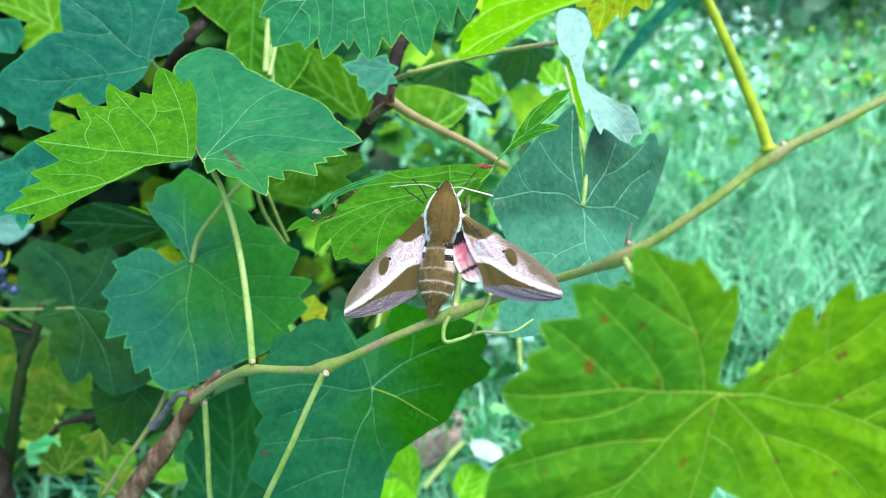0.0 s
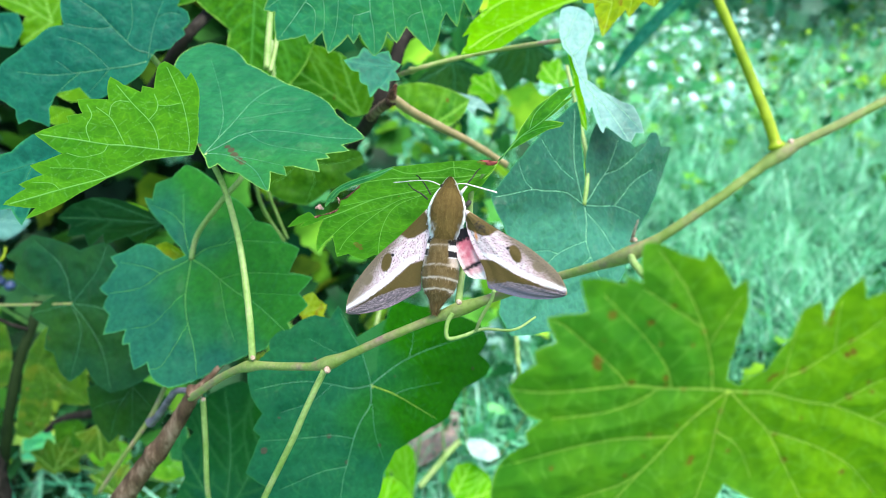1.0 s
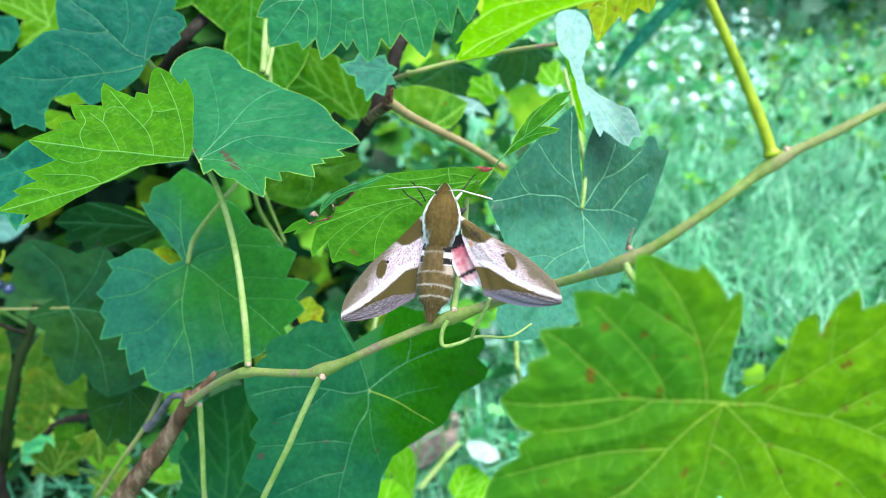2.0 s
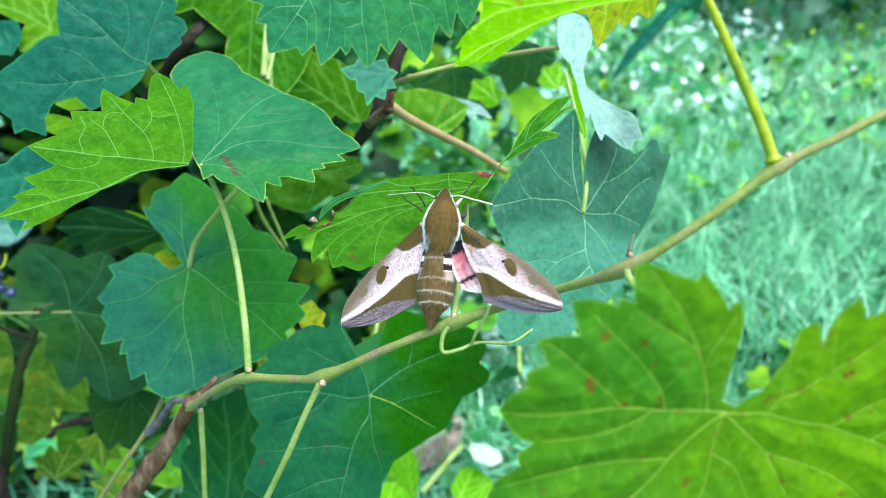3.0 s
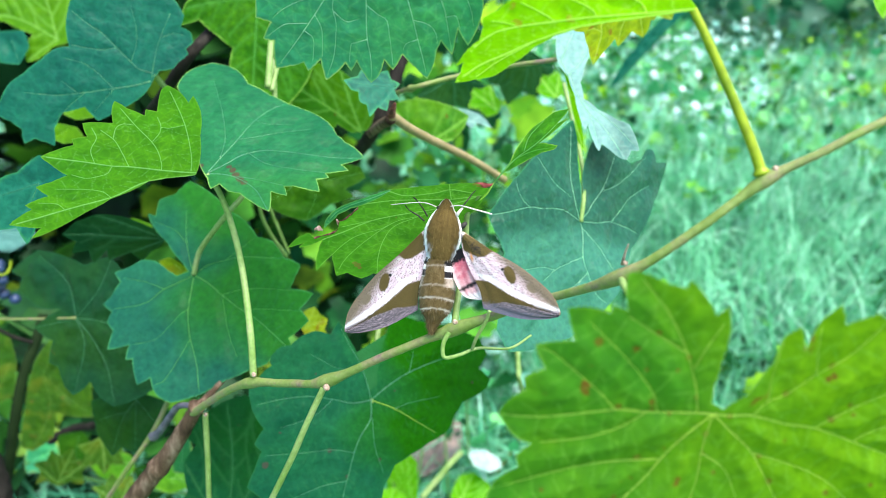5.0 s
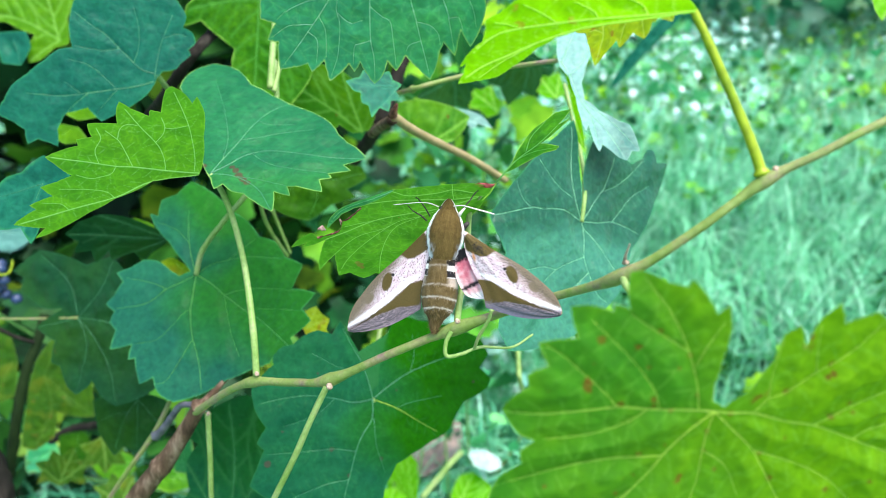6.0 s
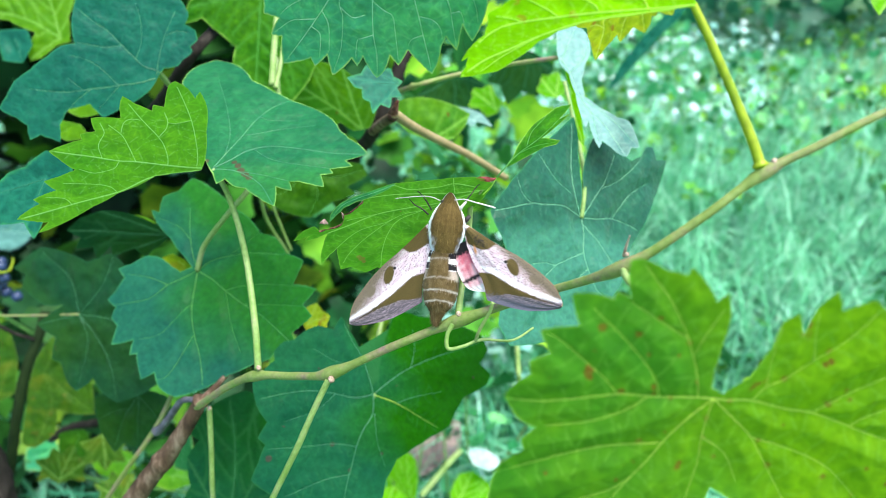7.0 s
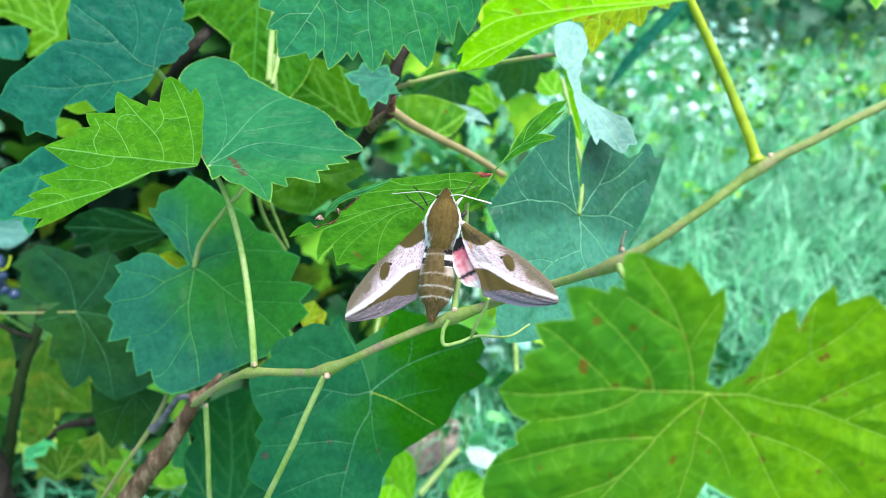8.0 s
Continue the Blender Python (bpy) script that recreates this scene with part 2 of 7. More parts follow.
BARK = plain_material("ripe_cane_bark", [(0.3, (0.02, 0.012, 0.008)), (0.5, (0.1, 0.062, 0.038)), (0.7, (0.3, 0.22, 0.16))], 130, 0.8, 0.0006, (1, 1, 0.25), 0.15)
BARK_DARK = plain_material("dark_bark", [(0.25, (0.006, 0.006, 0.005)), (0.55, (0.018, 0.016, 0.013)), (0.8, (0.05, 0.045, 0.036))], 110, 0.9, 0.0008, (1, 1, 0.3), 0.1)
# near-black, as the shade on this cane is part of its colour
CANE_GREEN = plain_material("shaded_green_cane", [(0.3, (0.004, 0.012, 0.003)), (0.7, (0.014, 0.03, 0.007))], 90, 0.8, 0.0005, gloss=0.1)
SCAR = plain_material("cut_scar", [(0.3, (0.16, 0.08, 0.05)), (0.7, (0.55, 0.45, 0.35))], 900, 0.8)
DRY = plain_material("dry_leaf_edge", [(0.35, (0.03, 0.01, 0.007)), (0.5, (0.11, 0.035, 0.02)), (0.68, (0.36, 0.17, 0.12))], 800, 0.85)
RED = plain_material("red_withered", [(0.3, (0.16, 0.02, 0.02)), (0.7, (0.34, 0.07, 0.06))], 300, 0.7)
WITHERED = plain_material("withered_pink", [(0.3, (0.25, 0.1, 0.08)), (0.7, (0.62, 0.42, 0.38))], 700, 0.8)
BARK_GREY = plain_material("grey_twig", [(0.3, (0.05, 0.05, 0.07)), (0.7, (0.2, 0.19, 0.23))], 160, 0.8, 0.0005)
# soil lightened to grass green, to bounce light onto leaf undersides
GROUND_GREEN = plain_material("ground_grass_green", [(0.3, (0.04, 0.09, 0.03)), (0.5, (0.07, 0.18, 0.06)), (0.7, (0.14, 0.26, 0.1))], 9, 0.95, 0.01)
GRAPE = plain_material("grape_bloom", [(0.3, (0.004, 0.008, 0.025)), (0.7, (0.03, 0.06, 0.14))], 160, 0.35)


# ---- building helpers ----
def part(name, bm, mat, parent, label=""):
    me = bpy.data.meshes.new(name)
    bm.to_mesh(me)
    bm.free()
    me.materials.append(mat)
    me.polygons.foreach_set("use_smooth", [True] * len(me.polygons))
    ob = new(name, me)
    ob.parent = parent
    return tagged(ob, label)


def array_part(name, verts, faces, mat, parent=None, label=""):
    me = bpy.data.meshes.new(name)
    me.from_pydata(verts, [], faces)
    me.materials.append(mat)
    me.polygons.foreach_set("use_smooth", [True] * len(me.polygons))
    ob = new(name, me)
    ob.parent = parent
    return tagged(ob, label)


def spline(points, steps):
    """Catmull-Rom through the points."""
    p = [Vector(q) for q in points]
    p = [2 * p[0] - p[1], *p, 2 * p[-1] - p[-2]]
    out = []
    for i in range(1, len(p) - 2):
        for k in range(steps):
            t = k / steps
            out.append(0.5 * (2 * p[i] + (p[i + 1] - p[i - 1]) * t + (2 * p[i - 1] - 5 * p[i] + 4 * p[i + 1] - p[i + 2]) * t * t
                              + (3 * p[i] - p[i - 1] - 3 * p[i + 1] + p[i + 2]) * t ** 3))
    out.append(p[-2])
    return out


def tube_into(bm, path, radius, sides=10, rough=0.0):
    """A tapering round stem along the path; radius(s) for s from 0 to 1."""
    rings, count = [], len(path)
    ref = Vector((0.3, 0.2, 0.93))
    for i, p in enumerate(path):
        d = (path[min(i + 1, count - 1)] - path[max(i - 1, 0)]).normalized()
        a = d.cross(ref).normalized()
        b = d.cross(a)
        r = radius(i / (count - 1))
        ring = []
        for k in range(sides):
            w = 2 * math.pi * k / sides
            rr = r * (1 + rough * noise.noise(p * 220 + Vector((k * 0.7, i * 0.13, 0))))
            ring.append(bm.verts.new(p + rr * (math.cos(w) * a + math.sin(w) * b)))
        rings.append(ring)
    for r0, r1 in zip(rings, rings[1:]):
        for k in range(sides):
            bm.faces.new((r0[k], r0[(k + 1) % sides], r1[(k + 1) % sides], r1[k]))
    bm.faces.new(rings[0][::-1])
    bm.faces.new(rings[-1])


def stem(name, parent, points, r0, r1, mat, label="", nodes=(), rough=0.06, steps=12, sides=12):
    """A stem through the points, thickened at its nodes (s along it, extra radius)."""
    bm = bmesh.new()
    path = spline(points, steps)

    def radius(s):
        r = r0 + (r1 - r0) * s
        for at, extra in nodes:
            r += extra * math.exp(-((s - at) / 0.018) ** 2)
        return r
    tube_into(bm, path, radius, sides, rough)
    return part(name, bm, mat, parent, label)


def shred(name, parent, points, width, mat, label):
    """A crinkled scrap of dead leaf along the points."""
    path = spline(points, 6)
    verts, faces = [], []
    for i, p in enumerate(path):
        w = width * (0.5 + 0.9 * abs(noise.noise(p * 400)) + 0.4 * math.sin(math.pi * i / (len(path) - 1)))
        for j in range(4):
            f = j / 3 - 0.5
            q = p * 700 + Vector((j, 0, 0))
            verts.append(p + Vector((0.25 * f * w, -0.5 * w * (0.25 - f * f) * 2, f * w)) + 0.45 * width * Vector((noise.noise(q), noise.noise(q + Vector((9, 0, 0))), noise.noise(q + Vector((0, 9, 0))))))
    for i in range(len(path) - 1):
        faces += [(4 * i + j, 4 * i + j + 1, 4 * i + j + 5, 4 * i + j + 4) for j in range(3)]
    return array_part(name, verts, faces, mat, parent, label)


def thing(name, place, label, category, group=""):
    ob = new(name)
    ob.location = place
    return tagged(ob, label, category, group)


def fan(turn, outline, ribs, mat=None, stains=(), lift=0.0, tint=None, golden=0):
    """One blade of a leaf. ribs: ends of straight main ribs, or courses of bowed veins, all in (degrees, millimetres);
    stains: (x, y, size); golden: how many of the first veins are yellow; tint: from where to where the colour drifts, (x, y, x, y); all in millimetres."""
    return turn, outline, ribs, mat, stains, lift, tint, golden


def flat_point(a, r):
    return np.array((math.cos(radians(a)), math.sin(radians(a)))) * r / 1000


def drawn_veins(courses, within, seed, gauge):
    """Veins along their courses, then short cross veins between them; returns (points, start width, end width, raised)."""
    lines = []
    for course in courses:
        pts = [flat_point(a, r) for a, r in course]
        run = np.array([(p.x, p.y) for p in spline([(x, y, 0) for x, y in pts], 5)])
        length = float(np.hypot(*np.diff(run, axis=0).T).sum())
        main = course[0][1] < 6
        thick = gauge * (0.00019 + 0.0026 * length) if main else gauge * 0.00016
        lines.append((run, thick, thick * (0.3 if main else 0.35), True))
    for n, (run, *_) in enumerate(list(lines)):
        far = np.r_[0, np.cumsum(np.hypot(*np.diff(run, axis=0).T))]
        at = 0.004
        while at < far[-1] - 0.002:
            p = np.array([np.interp(at, far, run[:, 0]), np.interp(at, far, run[:, 1])])
            q = np.array([np.interp(at + 0.001, far, run[:, 0]), np.interp(at + 0.001, far, run[:, 1])])
            a = math.atan2(*(q - p)[::-1])
            for sign in (1, -1):
                wob = noise.noise(seed + Vector((n * 3.7, at * 700, sign * 2.1)))
                heading, w, twig = a + sign * (1.15 + 0.4 * wob), p.copy(), []
                for j in range(9):
                    if not within(w):
                        break
                    twig.append(w.copy())
                    heading += 0.35 * noise.noise(seed + Vector((w[0] * 500, w[1] * 500, 3.0)))
                    w = w + (0.0006 + 0.00015 * wob) * np.array((math.cos(heading), math.sin(heading)))
                if len(twig) > 3:
                    lines.append((np.array(twig), 0.00008 * gauge, 0.00004 * gauge, False))
            at += 0.0042 + 0.0015 * noise.noise(seed + Vector((n * 1.3, at * 900, 8.0)))
    return lines


def rib_point(a, length, t, seed):
    """A main rib: a slightly swinging line from the petiole."""
    swing = 0.055 * length * math.sin(math.pi * t) * noise.noise(seed + Vector((a * 2.3, 0.4, 1.0))) * 2
    return np.array((math.cos(a) * length * t - math.sin(a) * swing, math.sin(a) * length * t + math.cos(a) * swing))


def vein_lines(ribs, within, seed, gauge):
    """Side veins that leave each main rib in turn, bow towards its tip and fork; returns (points, start width, end width)."""
    lines = []
    for n, (q, length) in enumerate(ribs):
        a, length = radians(q), length / 1000
        thick = 0.0003 * gauge * (0.45 + length / 0.09)
        lines.append((np.array([rib_point(a, length, t, seed) for t in np.linspace(0, 0.99, 14)]), thick, thick * 0.3))
        count = max(2, min(4, round(length / 0.015)))

        def run_from(p, heading, bend, reach, shrink):
            run, w, step = [], p.copy(), reach / 16
            for j in range(17):
                ang = math.atan2(w[1], w[0])
                off = abs((ang - a + math.pi) % (2 * math.pi) - math.pi)
                gap = min([abs((ang - radians(o) + math.pi) % (2 * math.pi) - math.pi) for o, _ in ribs if o != q] + [9.0])
                if not within(w) or (gap < off * 0.75 and j > 2):
                    break
                run.append(w.copy())
                heading += bend / 16 + 0.05 * noise.noise(seed + Vector((w[0] * 300, w[1] * 300, 2.0)))
                w = w + step * np.array((math.cos(heading), math.sin(heading)))
            if len(run) > 3:
                lines.append((np.array(run), thick * shrink, thick * shrink * 0.4))
            return run
        for i in range(count):
            for sign in (1, -1):
                wob = noise.noise(seed + Vector((i * 3.1, sign * 7.7, n * 5.3)))
                t0 = 0.1 + 0.76 * (i + 0.45 * (sign > 0) + 0.25 * wob) / count
                lean = 0.95 + 0.2 * wob
                run = run_from(rib_point(a, length, t0, seed), a + sign * lean, -sign * 0.95, length * (0.95 - 0.35 * t0), 0.36)
                for at, turn in ((0.55, 0.5),):
                    k = int(at * len(run))
                    if len(run) > 7 and k + 1 < len(run):
                        e = run[k + 1] - run[k]
                        run_from(run[k], math.atan2(e[1], e[0]) + sign * turn, -sign * 0.5, length * 0.3, 0.2)
    return lines


def leaf(parent, place, mat, label, fans, curve=0.35, wave=0.0013, cut=0.35, fine=0.0007, gauge=1.0, puff=0.0004):
    """A vine leaf: one or two blades spread from the petiole's end. Each blade has its own turn, an outline
    (degrees, millimetres from the petiole) and main ribs that end at (degrees, millimetres)."""
    seed = Vector(place) * 31
    gauge *= 0.55 if fine > 0.001 else 0.85
    mats, verts, faces, slots, mask, ribs_out = [mat], [], [], [], [], []
    edges, blots, tints = [], [], []
    for turn, outline, ribs, own, stains, lift, tint, golden in fans:
        if own and own not in mats:
            mats.append(own)
        slot = mats.index(own) if own else 0
        m = np.array(Euler([radians(a) for a in turn]).to_matrix())
        corner = [Vector((r / 1000 * math.cos(radians(a)), r / 1000 * math.sin(radians(a)))) for a, r in outline]
        n = len(corner)
        area = sum(corner[i - 1].cross(corner[i]) for i in range(n))
        size = max(c.length for c in corner)
        cell = fine
        edge = []
        for i in range(n):
            p0, p1 = corner[i], corner[(i + 1) % n]
            k = max(1, min(40, round((p1 - p0).length / cell)))
            out = Vector((p1.y - p0.y, p0.x - p1.x)) * (0.03 if area > 0 else -0.03)
            for j in range(k):
                p = p0.lerp(p1, j / k) + out * math.sin(math.pi * j / k)
                if j:
                    p = p * (1 + 0.012 * cut * noise.noise(Vector((p.x * 900, p.y * 900, 1))))
                edge.append((p.x, p.y))
        edge = np.array(edge)
        poly = [(c.x, c.y) for c in corner]

        def within(w, poly=poly):
            x, y, odd = w[0] * 1.03, w[1] * 1.03, False
            for (px, py), (qx, qy) in zip(poly, poly[1:] + poly[:1]):
                if (py > y) != (qy > y) and x < (qx - px) * (y - py) / (qy - py) + px:
                    odd = not odd
            return odd
        drawn = isinstance(ribs[0], list)
        sheer = (own or mat) in SHEER
        lines = drawn_veins(ribs, within, seed, gauge) if drawn else vein_lines(ribs, within, seed, gauge)
        (x0, y0), (x1, y1) = edge.min(0), edge.max(0)
        step = cell * 1.15
        gx, gy = np.meshgrid(np.arange(x0, x1, step), np.arange(y0, y1, step * 0.87))
        gx[1::2] += step / 2
        inner = np.c_[gx.ravel(), gy.ravel()]
        odd = np.zeros(len(inner), bool)
        for p, q in zip(edge, np.roll(edge, -1, 0)):
            cross = (p[1] > inner[:, 1]) != (q[1] > inner[:, 1])
            odd ^= cross & (inner[:, 0] < (q[0] - p[0]) * (inner[:, 1] - p[1]) / (q[1] - p[1] if q[1] != p[1] else 1e-12) + p[0])
        inner = inner[odd]
        count = len(edge)
        traced, flank, links, clear = [], [], [], np.ones(len(inner), bool)
        for run, *kind in lines:
            if drawn and not kind[2]:
                continue
            far = np.r_[0, np.cumsum(np.hypot(*np.diff(run, axis=0).T))]
            at = np.linspace(0, far[-1], max(2, int(far[-1] / (cell * 1.2))))
            fresh = np.c_[np.interp(at, far, run[:, 0]), np.interp(at, far, run[:, 1])]
            if drawn:
                course = np.gradient(fresh, axis=0)
                course /= np.maximum(1e-9, np.hypot(*course.T))[:, None]
                beside = np.c_[-course[:, 1], course[:, 0]] * max(kind[0], 0.0001) * 1.35
                flank += [p for p in (*(fresh + beside), *(fresh - beside)) if within(p)]
            fresh = [p for p in fresh if within(p)]
            links += [(count + len(traced) + i, count + len(traced) + i + 1) for i in range(len(fresh) - 1)]
            traced += fresh
        for p in traced:
            clear &= np.hypot(*(inner - p).T) > cell * 0.8
        inner = inner[clear]
        flat = [Vector(p * 1000) for p in (*edge, *traced, *flank, *inner)]
        flat, _, tris, origin, *_ = delaunay_2d_cdt(flat, links, [list(range(count))], 1, 1e-4)
        flat = np.array([tuple(p) for p in flat]) / 1000
        near = np.full(len(flat), 1.0)
        vein = np.zeros(len(flat))
        for run, *kind in lines:
            w0, w1 = kind[:2]
            strength = (1 if w0 > 0.00018 * gauge else 0.6 if w0 > 0.0001 * gauge else 0.3)
            if drawn:
                strength = (1.0 if sheer else 0.7) if kind[2] else 0.25
            for k in range(len(run) - 1):
                p, e = run[k], run[k + 1] - run[k]
                t = np.clip(((flat - p) @ e) / max(1e-12, e @ e), 0, 1)
                d = np.hypot(*(flat - p - t[:, None] * e).T)
                w = w0 + (w1 - w0) * (k + t) / (len(run) - 1)
                vein = np.maximum(vein, np.clip((1.1 if sheer else 1.35) - d / np.maximum(w, 0.0001 if drawn and kind[2] else cell * 0.45), 0, 1) * strength)
                if not drawn or kind[2]:
                    near = np.minimum(near, d)
        r = np.hypot(flat[:, 0], flat[:, 1])
        wav = np.array([noise.noise(Vector((x * 38, y * 38, 0)) + seed) for x, y in flat])
        z = -curve * r * r + wave * wav * np.minimum(1, r / 0.012) + puff * np.minimum(near / 0.004, 1) ** 1.3 * np.minimum(1, r / 0.01) - 0.0001 * vein
        gap = np.full(len(flat), 1.0)
        for k in range(0, len(edge), 40):
            gap = np.minimum(gap, np.hypot(flat[:, None, 0] - edge[None, k:k + 40, 0], flat[:, None, 1] - edge[None, k:k + 40, 1]).min(1))
        blot = np.zeros(len(flat))
        for x, y, size in stains:
            blot = np.maximum(blot, np.clip(1.1 - np.hypot(flat[:, 0] * 1000 - x, flat[:, 1] * 1000 - y) / size, 0, 1))
        ruffle = np.array([noise.noise(Vector((x * 75, y * 75, 2.0)) + seed) + 0.5 * noise.noise(Vector((x * 170, y * 170, 5.0)) + seed) for x, y in flat])
        z += lift + ruffle * (0.0012 if fine < 0.001 else 0.0022) * np.clip(gap / 0.008, 0, 1) * np.clip(near / 0.004, 0, 1)
        patchy = np.array([0.75 + 0.9 * noise.noise(Vector((x * 130, y * 130, 6.0))) for x, y in flat])
        edges += (np.clip(1.3 - gap / max(0.00026, cell * 0.55), 0, 1) * np.clip(patchy, 0.4, 1)).tolist()
        blots += blot.tolist()
        if tint:
            g = np.array(tint[2:]) - np.array(tint[:2])
            tints += (np.clip((flat * 1000 - np.array(tint[:2])) @ g / (g @ g), 0, 1) - 0.5).tolist()
        else:
            tints += [0.0] * len(flat)
        base = len(verts)
        verts += (np.c_[flat, z] @ m.T).tolist()
        mask += vein.tolist()
        faces += [tuple(base + i for i in t) for t in tris]
        slots += [slot] * len(tris)
        colour = VEIN_BLUE if (own or mat) in BLUISH else VEIN_MINT if (own or mat) in (LEAF_FRESH, LEAF_PALE, LEAF_SILVER, LEAF_SHEEN) else VEIN_GOLD if (own or mat) is LEAF_GREEN else VEIN_DULL if (own or mat) in (LEAF_VARIED, LEAF_MOSS, LEAF_MOSS_SHADED) else VEIN
        if drawn:
            for n_vein, (run, w0, w1, raised) in enumerate(lines):
                line = []
                for x, y in run:
                    if raised and not sheer and within((x, y)):
                        rr = math.hypot(x, y)
                        zz = lift - 0.3 * w0 - curve * rr * rr + wave * noise.noise(Vector((x * 38, y * 38, 0)) + seed) * min(1, rr / 0.012)
                        line.append(Vector(m @ (x, y, zz)))
                if len(line) > 3:
                    ribs_out.append((line, w0, VEIN_GOLD if n_vein < golden else colour))
        for q, length in [] if drawn else ribs:
            a = radians(q)
            line = []
            for t in np.linspace(0, 0.97, 20):
                x, y = rib_point(a, length / 1000, t, seed)
                if 0.1 < t and not within((x, y)):
                    break
                rr = math.hypot(x, y)
                zz = -curve * rr * rr + wave * noise.noise(Vector((x * 38, y * 38, 0)) + seed) * min(1, rr / 0.012)
                line.append(Vector(m @ (x, y, zz)))
            if len(line) > 3:
                ribs_out.append((line, gauge * (0.00014 if colour == VEIN_BLUE else 0.00009) * (0.45 + length / 80), colour))
    blade = array_part("leaf", verts, faces, mat, parent, label)
    for extra in mats[1:]:
        blade.data.materials.append(extra)
    blade.data.polygons.foreach_set("material_index", slots)
    at = blade.data.attributes.new("vein", "FLOAT", "POINT")
    at.data.foreach_set("value", mask)
    for key, values in (("rim", edges), ("stain", blots), ("tint", tints)):
        at = blade.data.attributes.new(key, "FLOAT", "POINT")
        at.data.foreach_set("value", values)
    blade.location = Vector(place) - parent.location
    for line, thick, colour in ribs_out:
        bm = bmesh.new()
        tube_into(bm, line, lambda t: thick * (1 - 0.7 * t) + 0.00003, 6)
        part("vein", bm, colour, blade)
    return blade


# ---- ground ----
def build_ground():
    bm = bmesh.new()
    n = 90
    xs = [(-1 if i < n / 2 else 1) * 400 * abs(2 * i / n - 1) ** 4 for i in range(n + 1)]
    grid = [[bm.verts.new((x, y + 1.5, 0.02 * noise.noise(Vector((x, y, 0)) * 1.7) if abs(x) < 20 and abs(y) < 20 else 0)) for y in xs] for x in xs]
    for i in range(n):
        for j in range(n):
            bm.faces.new((grid[i][j], grid[i + 1][j], grid[i + 1][j + 1], grid[i][j + 1]))
    g = part("ground", bm, GROUND_GREEN, None)
    return tagged(g, "garden ground coloured grass green under the grass", "ground", kind="structure")


build_ground()

rear_vine = thing("grape_vine", (-0.2, 0.35, 0.0), "older grapevine with dark canes and shaded leaves", "grapevine")

weed = thing("weed_plant", (-0.02, 0.85, 0.0), "bright broad-leaved weed growing under the vine", "weed")

